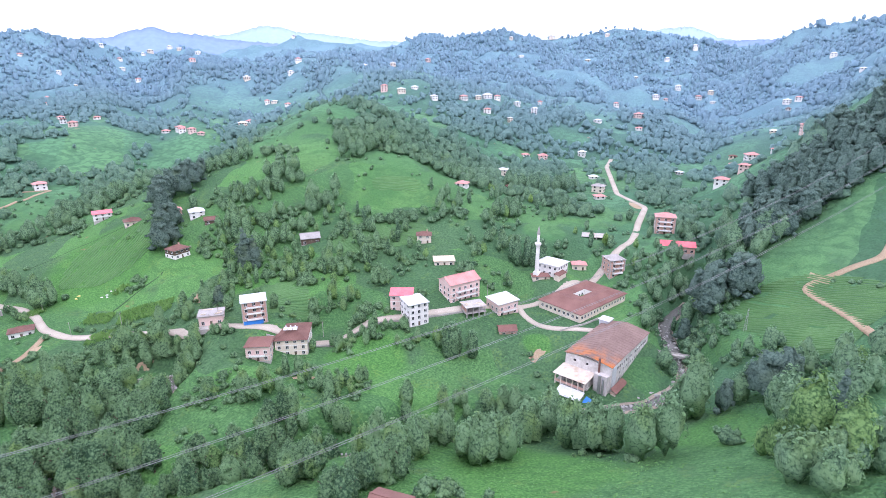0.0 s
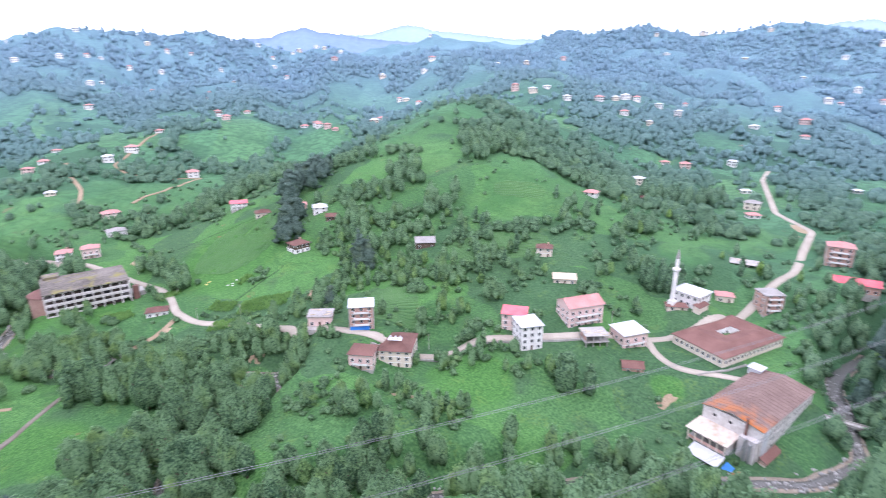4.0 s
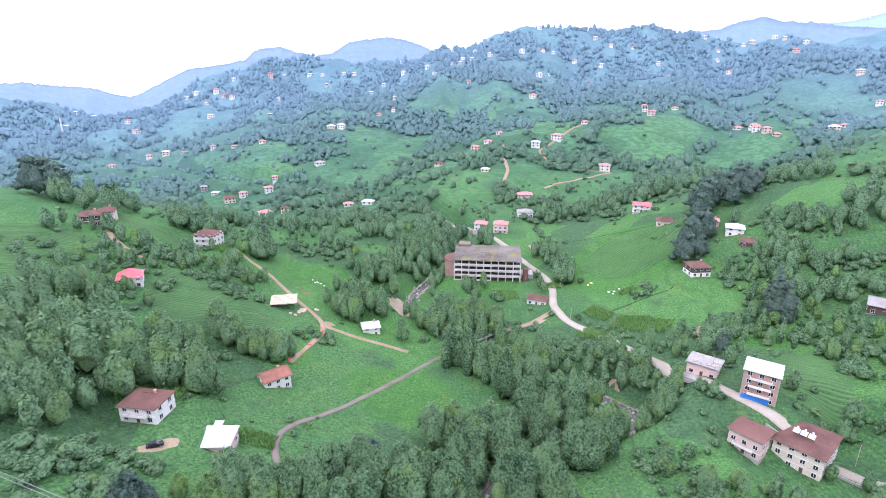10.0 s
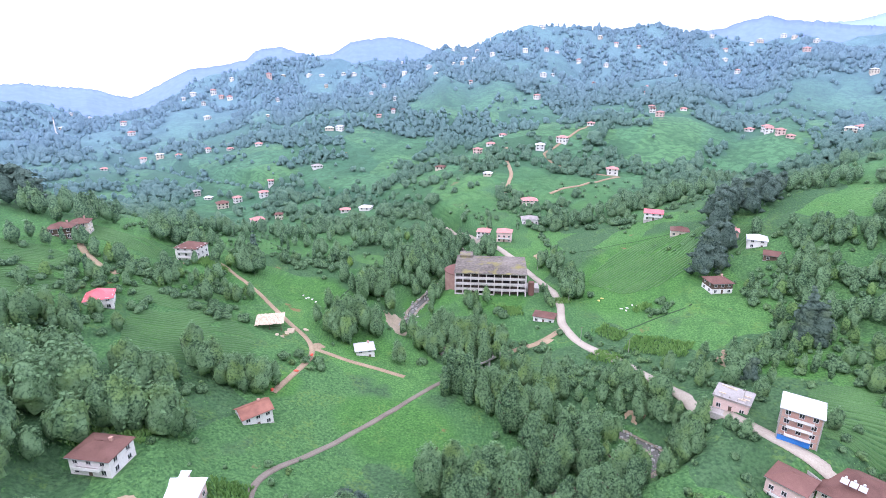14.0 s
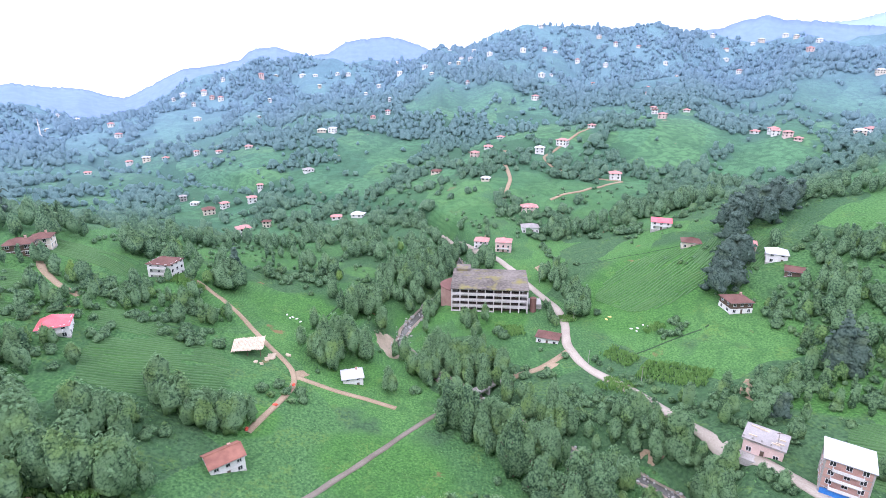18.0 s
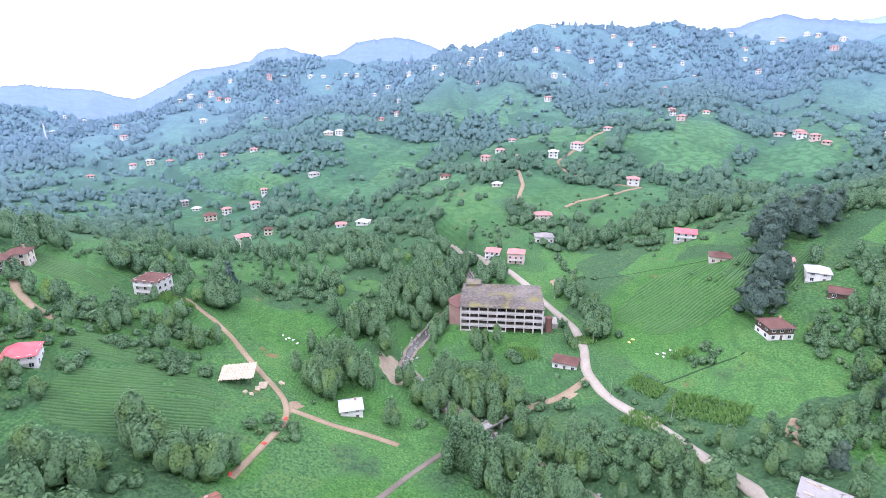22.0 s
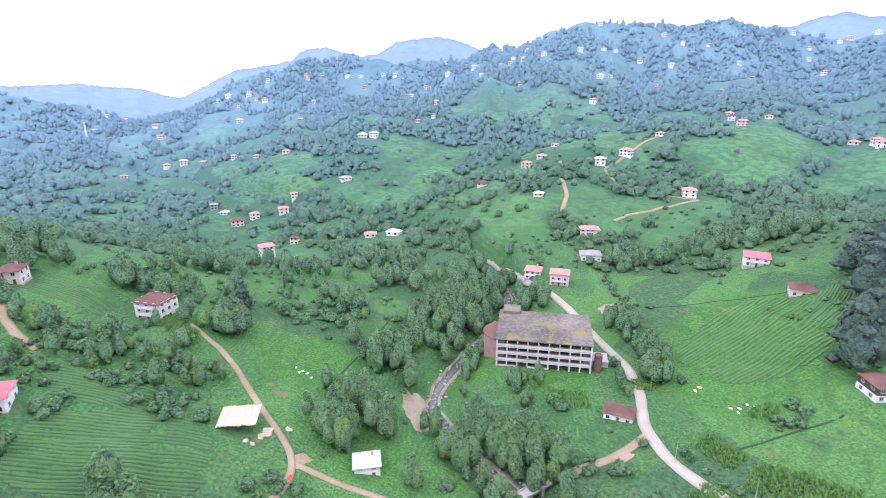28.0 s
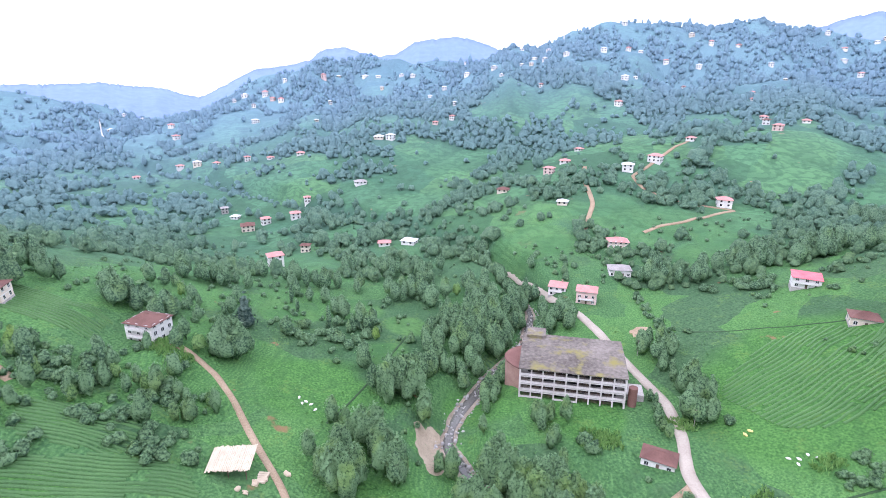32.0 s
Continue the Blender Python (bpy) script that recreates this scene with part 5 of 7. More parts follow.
    for width, m in sides(w, d)[:2] + sides(w, d)[3:]:
        for f in range(2):
            for k in range(4):
                win = part("window", WINDOW, t, m @ pose((k + 0.5) * width / 4 - width / 2, 0, 1.2 + 3.2 * f))
                part("pane", PANE, win)
    for k, (x, y) in enumerate(((-8.5, -9), )):
        part("porch", Shape().box(x, x + 8, y, y + 3, -2, 2.8).mesh("porch", CREAM), t)
        part("porch_roof", Shape().slab([(x - 0.4, y - 0.4, 2.9), (x + 8.4, y - 0.4, 2.9), (x + 8.4, y + 3, 3.8), (x - 0.4, y + 3, 3.8)], 0.12).mesh("porch_roof", TILE_RUST), t)


def minaret(x, y, z, scale=1.0, label="slender white stone minaret with one balcony and a pointed cap"):
    t = thing("minaret", label, "minaret", pose(x, y, z) @ Matrix.Scale(scale, 4))
    part("base", Shape().box(-1.5, 1.5, -1.5, 1.5, -3, 4).mesh("base", PLASTER), t)
    part("shaft", Shape().tube(0, 0, 4, 19, 1.1, 0.95, 14).mesh("shaft", PLASTER), t)
    part("balcony", Shape().tube(0, 0, 18.4, 19.2, 1.0, 1.7, 14).tube(0, 0, 19.2, 20.1, 1.7, 1.7, 14).mesh("balcony", PLASTER), t)
    part("upper_shaft", Shape().tube(0, 0, 20.1, 25, 0.8, 0.75, 14).mesh("upper_shaft", PLASTER), t)
    part("cap", Shape().tube(0, 0, 25, 30, 1.0, 0.04, 14).mesh("cap", GREY_ROOF), t)


mosque()
minaret(227.5, 84.6, 27.8)
minaret(80, 1198, ground_z(80, 1198) - 1.5, 1.0, "far white minaret on the ridge")
minaret(-625, 896, ground_z(-625, 896) - 1.0, 1.0, "far white minaret in the lower valley")

# ---- trees ----
def unit(v):
    return v / (np.linalg.norm(v, axis=-1, keepdims=True) + 1e-9)


def leaf_cloud(rng, blobs, leaves, size, rings, seg, ragged=0.0):
    """A rough green body for every blob (x, y, z, radius, flatness) and small leaf sprays over it; the first tapers to its top.
    Corners with their normals, n x 4 x 6."""
    area = np.array([b[3] ** 2 * b[4] for b in blobs])
    out = []
    for k, (b, n) in enumerate(zip(blobs, (leaves * area / area.sum()).astype(int))):
        mid, flat = np.array(b[:3]), np.array([1, 1, b[4]])
        nr, ns = (rings, seg) if k == 0 or not ragged else (3 if leaves > 200 else 2, 7 if leaves > 200 else 5)
        th, ph = np.meshgrid(np.linspace(0, 2 * math.pi, ns + 1) + rng.uniform(0, 6), np.linspace(0.10, math.pi * 0.88, nr + 1))
        lump = 0.92 + 0.13 * np.sin(th * int(rng.integers(2, 5)) + rng.uniform(0, 6)) * np.sin(ph * 3 + rng.uniform(0, 6)) + rng.normal(0, ragged if k == 0 else 0.06, th.shape)
        lump = np.clip(lump, 0.6, 1.3)
        lump[:, -1] = lump[:, 0]
        th = th + rng.normal(0, 0.12, (nr + 1, 1))
        slim = 1 - 0.25 * np.cos(ph) * (k == 0 and ragged > 0)
        d = np.stack([np.sin(ph) * np.cos(th) * slim, np.sin(ph) * np.sin(th) * slim, np.cos(ph)], -1)
        c = mid + d * lump[..., None] * b[3] * flat
        away = unit((c - np.array([0, 0, 0.35])) * np.array([1, 1, 0.6]))
        nrm = unit(0.7 * unit(d / flat) + 0.4 * away + np.array([0, 0, 0.22 if leaves > 20 else 0.9]) + rng.normal(0, 0.26 if ragged else 0.1, d.shape))
        both = np.concatenate([c, nrm], -1)
        out.append(np.stack([both[:-1, :-1], both[1:, :-1], both[1:, 1:], both[:-1, 1:]], 2).reshape(-1, 4, 6))
        if n < 1:
            continue
        d = unit(rng.normal(size=(n, 3)))
        d[:, 2] = np.where(d[:, 2] < -0.4, -d[:, 2], d[:, 2])
        slim = 1 - 0.25 * d[:, 2:] * (k == 0 and ragged > 0)
        c = mid + d * b[3] * rng.uniform(0.86, 1.22, (n, 1)) * flat * np.concatenate([slim, slim, slim * 0 + 1], 1)
        away = unit((c - np.array([0, 0, 0.35])) * np.array([1, 1, 0.6]))
        face = unit(0.6 * d + away + rng.normal(scale=0.5, size=(n, 3)))
        nrm = unit(0.6 * d + 0.45 * away + np.array([0, 0, 0.25]) + rng.normal(scale=0.3, size=(n, 3)))
        a = unit(np.cross(face, rng.normal(size=(n, 3))))
        e = np.cross(face, a)
        z = size * np.exp(rng.normal(0, 0.35, (n, 1)))
        droop = np.array([0, 0, -0.3]) * z
        v = np.stack([c - a * z + droop, c - e * z * 0.6, c + a * z + droop, c + e * z * 0.65], 1)
        out.append(np.concatenate([v, np.repeat(nrm[:, None], 4, 1)], -1))
    return np.concatenate(out)


def crown(rng, kind, detail):
    """Corners of a crown about one unit high. detail: 4 near, 3 and 2 in a stand, 1 on the slopes, 0 on the far hills."""
    lobes, leaves, leaf, rings, seg = ((0, 0, 1.0, 3, 4), (1, 8, 1.7, 3, 6), (0, 70, 1.5, 4, 7), (0, 215, 1.05, 5, 8), (3, 950, 0.72, 8, 12))[detail]
    if kind == "poplar":
        blobs = [(rng.normal(0, 0.012), rng.normal(0, 0.012), z, 0.115 * math.sin(math.pi * min(1, (z + 0.2) / 1.24)) ** 0.6 + 0.02, 1.7) for z in np.linspace(0.16, 0.9, 4)]
        return leaf_cloud(rng, blobs, leaves, 0.022 * leaf, 4, 7)
    if kind == "conifer":
        blobs = [(rng.normal(0, 0.02), rng.normal(0, 0.02), z, 0.24 * (1.05 - z) + 0.02, 0.8) for z in np.linspace(0.14, 0.96, 7)]
        return leaf_cloud(rng, blobs, leaves, 0.028 * leaf, 3, 7)
    if kind == "bush":
        blobs = [(0, 0, 0.40, 0.44, 0.95)] + [(*(rng.normal(0, 0.28, 2)), rng.uniform(0.32, 0.62), rng.uniform(0.18, 0.30), 0.9) for _ in range(2 if detail > 2 else 0)]
        return leaf_cloud(rng, blobs, leaves // 2, 0.050 * leaf, max(3, rings - 1), max(6, seg - 1), 0.13)
    if kind == "evergreen":
        blobs = [(0, 0, 0.5, 0.24, 1.7)] + [(0.27 * (1.12 - z) * math.cos(k * 2.4), 0.27 * (1.12 - z) * math.sin(k * 2.4), z + rng.uniform(-0.05, 0.05), rng.uniform(0.10, 0.17), 0.8) for k, z in enumerate(np.linspace(0.14, 0.88, 5 if detail > 1 else 2))]
        return leaf_cloud(rng, blobs, leaves * 1.3, 0.024 * leaf, rings, seg, 0.16)
    body = rng.uniform(0.20, 0.25) if detail > 1 else rng.uniform(0.27, 0.33)
    blobs = [(0, 0, 0.5, body, rng.uniform(1.75, 2.1) if detail > 1 else 1.5)]
    for k in range(lobes):
        z, a = rng.uniform(0.25, 0.8), rng.uniform(0, 6.28)
        r = body * math.sqrt(max(0.1, 1 - ((z - 0.42) / 0.55) ** 2)) * 0.85
        blobs.append((r * math.cos(a), r * math.sin(a), z, rng.uniform(0.08, 0.14) * (1 if detail > 1 else 1.5), rng.uniform(0.9, 1.3)))
    return leaf_cloud(rng, blobs, leaves, 0.023 * leaf, rings, seg, 0.13)


def soft_normals(me, normals):
    """Gives the leaves the roundness of the crown that they belong to."""
    a = me.attributes.new("custom_normal", "FLOAT_VECTOR", "POINT")
    a.data.foreach_set("vector", np.asarray(normals, np.float32).ravel())
    return me


def crown_mesh(c, leaf):
    c = c.reshape(-1, 6)
    return soft_normals(big_mesh("crown", c[:, :3], np.arange(len(c)).reshape(-1, 4), leaf), c[:, 3:])


def trunk_mesh(rng, kind):
    s = Shape()
    top = {"poplar": 0.9, "conifer": 0.92, "bush": 0.45}.get(kind, 0.62)
    x = y = 0.0
    for k in range(4):
        z0, z1 = top * k / 4 - (0.06 if k == 0 else 0), top * (k + 1) / 4
        s.tube(x, y, z0, z1 + 0.01, 0.026 * (1 - k * 0.22), 0.026 * (1 - (k + 1) * 0.22), 6)
        x, y = x + rng.normal(0, 0.006), y + rng.normal(0, 0.006)
    if kind not in ("poplar", "conifer"):
        for k in range(5):
            a = k * 1.3 + rng.uniform(0, 1)
            s.beam((0, 0, 0.25 + 0.06 * k), (0.22 * math.cos(a), 0.22 * math.sin(a), 0.45 + 0.08 * k), 0.008)
    return s.mesh("trunk", BARK)


tree_rng = np.random.default_rng(5)
KINDS = {"alder": (LEAF, 5), "walnut": (LEAF_LIGHT, 2), "poplar": (LEAF, 2), "conifer": (LEAF_DARK, 2), "evergreen": (LEAF_DARK, 2), "bush": (LEAF, 3)}
CROWNS, LIGHT_CROWNS, SLOPE_CROWNS, FAR_CROWNS, TREE_MESHES = {}, {}, {}, {}, {}
for kind, (leaf, n) in KINDS.items():
    CROWNS[kind] = [crown(tree_rng, kind, 3) for _ in range(n)]
    LIGHT_CROWNS[kind] = [crown(tree_rng, kind, 2) for _ in range(n)]
    SLOPE_CROWNS[kind] = [crown(tree_rng, kind, 1) for _ in range(n)]
    FAR_CROWNS[kind] = [crown(tree_rng, kind, 0) for _ in range(n)]
    full = [crown(tree_rng, kind, 4) for _ in range(n)]
    TREE_MESHES[kind] = [(crown_mesh(c, leaf), trunk_mesh(tree_rng, kind)) for c in full]

TREE_WORDS = {"alder": "leafy green alder tree", "walnut": "light green walnut tree", "poplar": "slender upright poplar tree", "conifer": "dark green conifer", "evergreen": "large dark broad-crowned tree", "bush": "rounded green bush"}
stand = {k: [] for k in KINDS}


def plant(kind, x, y, tall, wide=1.0):
    stand[kind].append((x, y, tall * (1.35 if kind == "alder" else 1.2 if kind != "bush" else 1.0), wide))


def grove(kind, cx, cy, rx, ry, turn, count, tall, wide=1.0):
    """Trees scattered over an ellipse."""
    c, s = math.cos(radians(turn)), math.sin(radians(turn))
    for _ in range(count):
        a, r = tree_rng.uniform(0, 2 * math.pi), math.sqrt(tree_rng.uniform(0, 1))
        u, w = rx * r * math.cos(a), ry * r * math.sin(a)
        plant(kind, cx + u * c - w * s, cy + u * s + w * c, tall * tree_rng.uniform(0.7, 1.2), wide * tree_rng.uniform(0.85, 1.2))


def row(kind, line, step, spread, tall, wide=1.0):
    """Trees along a line."""
    for (x0, y0), (x1, y1) in zip(line, line[1:]):
        n = max(1, int(math.hypot(x1 - x0, y1 - y0) / step))
        for k in range(n):
            f = (k + tree_rng.uniform(0, 1)) / n
            plant(kind, x0 + (x1 - x0) * f + tree_rng.normal(0, spread), y0 + (y1 - y0) * f + tree_rng.normal(0, spread), tall * tree_rng.uniform(0.7, 1.2), wide * tree_rng.uniform(0.85, 1.2))


# open meadows and tea where nothing taller stands: x, y, radius
OPEN = [(95, 339, 22), (121, 356, 20), (101, 315, 22), (116, 305, 20), (85, 304, 16), (100, 280, 24), (80, 274, 16), (136, 312, 9), (104, 255, 24), (122, 252, 20), (83, 251, 14), (94, 233, 14),
        (122, 237, 14), (146, 362, 12), (-71, 301, 16), (-73, 278, 14), (-52, 284, 9), (-50, 327, 9), (-91, 308, 14), (-91, 396, 20), (-101, 228, 22), (-96, 210, 14), (-81, 221, 12)]
OPEN += [(-152, 282, 20), (-119, 236, 13), (39, 297, 13), (21, 297, 11), (-9, 301, 8), (49, 287, 8), (-43, 255, 7), (-42, 198, 24), (-2, 206, 14), (-14, 183, 22), (-38, 226, 13), (-48, 187, 20), (-26, 227, 12)]
OPEN += [(216, -24, 20), (206, -51, 22), (141, -31, 15), (131, -22, 14), (99, -24, 16), (92, 8, 13), (256, 213, 15), (290, 323, 22)]


def in_open(x, y):
    return any((x - a) ** 2 + (y - b) ** 2 < r * r for a, b, r in OPEN)


def thicket(cx, cy, rx, ry, turn, count):
    """Loose mixed growth outside the open meadows: bushes, young alders and a few slim poplars."""
    before = {k: len(v) for k, v in stand.items()}
    grove("bush", cx, cy, rx, ry, turn, int(count * 0.55), 3.0, 1.25)
    grove("alder", cx, cy, rx, ry, turn, int(count * 0.33), 6.5, 1.0)
    grove("walnut", cx, cy, rx, ry, turn, int(count * 0.07), 6.0, 1.1)
    grove("poplar", cx, cy, rx, ry, turn, int(count * 0.05), 8.0, 1.1)
    for k, v in stand.items():
        v[before[k]:] = [q for q in v[before[k]:] if not in_open(q[0], q[1])]


grove("alder", 15, 155, 26, 12, -30, 30, 11, 1.1)
grove("alder", -14, 132, 26, 9, 10, 29, 10, 1.1)
grove("alder", 42, 178, 18, 8, -35, 20, 11, 1.1)
grove("bush", 67, 146, 10, 8, 0, 16, 3, 1.2)
grove("evergreen", -25, 141, 3, 3, 0, 2, 13, 1)
grove("alder", 27, 197, 10, 5, -30, 10, 14, 0.75)
grove("poplar", 9, 219, 6, 3, -30, 10, 14, 1.2)
grove("alder", -121, 160, 36, 16, 0, 52, 12, 1.1)
grove("alder", -100, 163, 24, 10, 0, 25, 11, 1.1)
grove("alder", -112, 129, 26, 14, 0, 34, 9, 1.1)
grove("bush", -96, 103, 22, 14, 0, 46, 3.5, 1.4)
grove("bush", -85, 110, 16, 10, 0, 23, 4, 1.4)
grove("evergreen", -69, 98, 5, 4, 0, 3, 9, 1.1)
grove("walnut", -57, 104, 8, 4, 0, 6, 7, 1.2)
grove("alder", -44, 113, 12, 6, 0, 13, 8, 1.1)
grove("alder", -31, 120, 14, 7, 0, 16, 9, 1.1)
grove("alder", -76, 201, 18, 6, 0, 23, 8, 1.1)
grove("bush", -96, 187, 14, 6, 0, 16, 4, 1.3)
grove("alder", -96, 207, 5, 3, 0, 3, 10, 0.9)
grove("alder", -147, 190, 10, 6, 0, 6, 12, 0.8)
grove("bush", -180, 219, 20, 10, 0, 20, 3, 1.5)
grove("alder", -44, 254, 22, 7, -20, 27, 11, 0.95)
grove("alder", -46, 303, 12, 8, 30, 14, 11, 0.95)
grove("alder", -17, 357, 20, 12, 40, 19, 11, 1)
grove("alder", -56, 359, 34, 10, 0, 13, 9, 1)
grove("bush", -82, 335, 22, 8, 0, 18, 5, 1.2)
grove("alder", -107, 297, 10, 5, 0, 8, 11, 1)
grove("alder", -113, 398, 34, 10, 0, 12, 9, 1)
grove("alder", -76, 432, 40, 10, 0, 15, 9, 1)
grove("alder", -20, 414, 40, 14, 0, 18, 9, 1)
grove("alder", -165, 305, 40, 8, 0, 20, 10, 1)
grove("alder", -193, 287, 22, 8, 0, 13, 11, 1)
grove("evergreen", -213, 288, 9, 5, 0, 5, 17, 1.2)
grove("bush", -130, 261, 28, 8, 10, 29, 4, 1.3)
grove("bush", -141, 226, 24, 8, 0, 23, 4, 1.3)
grove("bush", -105, 244, 20, 8, 0, 20, 4, 1.3)
grove("alder", 149, 307, 14, 6, 0, 5, 13, 1)
for x, y, tall in ((128, 285, 18), (134, 295, 19), (141, 303, 18), (147, 313, 17), (151, 322, 19), (158, 332, 19), (166, 340, 17), (174, 333, 16), (177, 347, 18), (186, 340, 15), (189, 357, 17), (197, 369, 15), (166, 352, 17), (206, 380, 13), (182, 368, 15), (199, 352, 14), (157, 345, 15), (192, 346, 14), (146, 301, 17), (138, 288, 14), (136, 300, 15), (163, 345, 16)):
    plant("evergreen", x, y, tall * 0.9, 1.3)
for kind, x, y, tall, wide in (("alder", 149, -12, 18, 0.9), ("alder", 153, -7, 13, 1.0), ("alder", 116.5, -11, 16, 0.95), ("alder", 111.6, -5.4, 15, 0.95), ("alder", 121, -3, 13, 1.0), ("alder", 123, 6, 13, 1.0), ("evergreen", 157, -30.4, 14, 1.4), ("evergreen", 164, -36, 12, 1.2),
                               ("evergreen", 150.8, -20.8, 10, 0.9), ("alder", 155, -24, 9, 1.1), ("walnut", 109, -42.6, 20, 0.95), ("walnut", 103, -50, 16, 1.0), ("conifer", 132.7, -48.6, 15, 0.6), ("alder", 124, 21.7, 14, 1.0), ("alder", 127, 38, 13, 1.0), ("bush", 122.6, -25.3, 6, 1.0)):
    plant(kind, x, y, tall, wide)
grove("conifer", 143, 222, 6, 3, 0, 5, 17, 1.0)
grove("evergreen", 110, 202, 2, 2, 0, 1, 9, 1.1)
grove("bush", 128, 222, 14, 9, 0, 23, 4.5, 1.2)
grove("bush", 152, 200, 20, 8, 0, 20, 4.5, 1.2)
grove("bush", 154, 259, 18, 10, 0, 23, 5, 1.2)
grove("alder", 169, 258, 10, 6, 0, 6, 10, 1)
grove("alder", 182, 230, 22, 8, 0, 16, 7, 1.1)
grove("bush", 120, 407, 26, 8, -20, 25, 5, 1.2)
grove("alder", 146, 436, 50, 9, -10, 46, 10, 1.05)
grove("alder", 90, 430, 22, 7, -20, 16, 10, 1)
grove("alder", 64, 354, 9, 9, 0, 10, 8, 1)
grove("alder", 67, 300, 6, 7, 0, 8, 9, 1)
grove("alder", 81, 199, 20, 6, -55, 20, 8, 1.1)
grove("bush", 70, 218, 14, 5, -50, 13, 5, 1.2)
grove("bush", 95, 176, 10, 6, 0, 9, 4, 1.2)
grove("alder", 17, 260, 14, 5, 0, 16, 9, 1)
grove("alder", 2, 270, 10, 5, -20, 13, 9, 1)
grove("bush", 37, 256, 10, 5, 0, 9, 4, 1.2)
grove("alder", 42, 233, 5, 4, 0, 4, 9, 0.8)
grove("bush", 31, 290, 8, 4, 0, 6, 4, 1.2)
grove("bush", 35, 220, 20, 8, 0, 13, 4.5, 1.2)
grove("poplar", 150, 84, 9, 2, -54, 10, 12, 1.5)
grove("poplar", 242, 99, 9, 2, -54, 9, 13, 1.3)
grove("alder", 293, 274, 36, 22, 0, 46, 11, 1.1)
grove("alder", 225, 288, 14, 10, 0, 11, 11, 1.1)
grove("alder", 214, 237, 16, 8, 0, 11, 10, 1.1)
grove("bush", 153, 125, 12, 5, -54, 13, 4.5, 1.2)
grove("bush", 143, 134, 8, 4, 0, 9, 5, 1.2)
grove("evergreen", 240, -1, 16, 9, -60, 18, 15, 1.15)
grove("alder", 126, 11, 7, 5, 0, 6, 11, 1.1)
grove("alder", 130, 33, 14, 6, 0, 16, 11, 1.1)
grove("alder", 94, 35, 16, 6, 0, 18, 10, 1.1)
grove("alder", 83, 54, 16, 5, 0, 18, 9, 1.1)
grove("alder", 136, -41, 10, 6, 0, 11, 10, 1.1)
grove("alder", 151, -51, 14, 6, 0, 13, 8, 1.1)
grove("bush", 220, 1, 14, 8, 0, 27, 4.5, 1.2)
grove("bush", 222, -11, 12, 6, 0, 13, 3.5, 1.3)
grove("evergreen", 315, -36, 40, 18, -60, 80, 13, 1.1)
grove("evergreen", 375, -49, 60, 30, -60, 92, 13, 1.1)
grove("evergreen", 299, -21, 24, 14, -50, 41, 12, 1.1)
grove("alder", 280, -9, 14, 8, -50, 18, 11, 1.1)
grove("alder", 30, 162, 20, 10, 0, 22, 10, 1.1)
grove("alder", 28, 204, 16, 8, 0, 14, 9, 1.1)
grove("alder", 45, 151, 9, 5, 0, 11, 10, 1.0)
grove("alder", 25, 131, 14, 7, 0, 23, 9, 1.1)
grove("alder", 15, 164, 12, 7, 0, 13, 8, 1.1)
grove("walnut", 44, 111, 5, 3, 0, 3, 7, 1.1)
grove("alder", 66, 104, 10, 5, 0, 11, 9, 1.0)
grove("alder", 52, 70, 7, 4, 0, 9, 8, 1.0)
grove("alder", 50, 50, 8, 4, 0, 10, 8, 1.0)
grove("bush", 62, 29, 8, 4, 0, 9, 4, 1.2)
grove("alder", 63, 47, 5, 3, 0, 4, 9, 1.0)
grove("alder", 96, -45, 10, 6, 0, 10, 9, 1.1)
grove("alder", 106, -54, 7, 5, 0, 6, 9, 1.1)
grove("walnut", 114, -39, 7, 5, 0, 5, 8, 1.1)
grove("bush", 121, -26, 3, 2, 0, 2, 4, 1.1)
grove("alder", 82, 186, 9, 5, 0, 11, 9, 1.1)
grove("bush", 80, 200, 10, 4, -54, 13, 5, 1.2)
grove("bush", 74, 218, 12, 4, -40, 16, 5, 1.2)
grove("bush", 114, 211, 6, 5, 0, 9, 6, 1.1)
grove("bush", 160, 184, 18, 8, 0, 20, 5, 1.3)
grove("bush", 192, 176, 16, 8, 0, 16, 5, 1.2)
grove("alder", 168, 146, 5, 4, 0, 4, 9, 1)
grove("alder", 170, 186, 6, 4, 0, 4, 9, 1)
grove("conifer", 144, 227, 5, 3, -54, 4, 14, 1.0)
grove("bush", 190, 249, 26, 6, -30, 25, 5, 1.2)
grove("bush", 210, 197, 26, 6, -30, 25, 5, 1.2)
grove("bush", 246, 172, 30, 8, -40, 27, 6, 1.2)
grove("bush", 242, 126, 14, 8, 0, 9, 5, 1.2)
grove("alder", 282, 146, 24, 8, -50, 20, 10, 0.9)
grove("alder", 392, 161, 34, 10, -50, 29, 10, 0.9)
grove("bush", 269, 83, 20, 6, -60, 11, 4, 1.2)
grove("bush", 263, 40, 14, 6, -60, 16, 4, 1.2)
grove("bush", 246, 31, 12, 5, -60, 16, 4, 1.2)
grove("bush", 208, 116, 8, 5, 0, 8, 4, 1.2)
grove("alder", -151, 366, 22, 6, 0, 16, 9, 1)
grove("bush", -72, 343, 30, 10, 0, 23, 5, 1.2)
grove("alder", -107, 306, 6, 4, 0, 4, 9, 1)
grove("conifer", -112, 325, 1, 1, 0, 1, 13, 1)
grove("alder", -56, 324, 10, 6, 0, 6, 9, 1)
grove("alder", -40, 309, 7, 12, 0, 14, 9, 1)
grove("alder", -33, 264, 8, 5, 0, 5, 10, 0.9)
grove("alder", -48, 255, 6, 6, 0, 8, 10, 0.9)
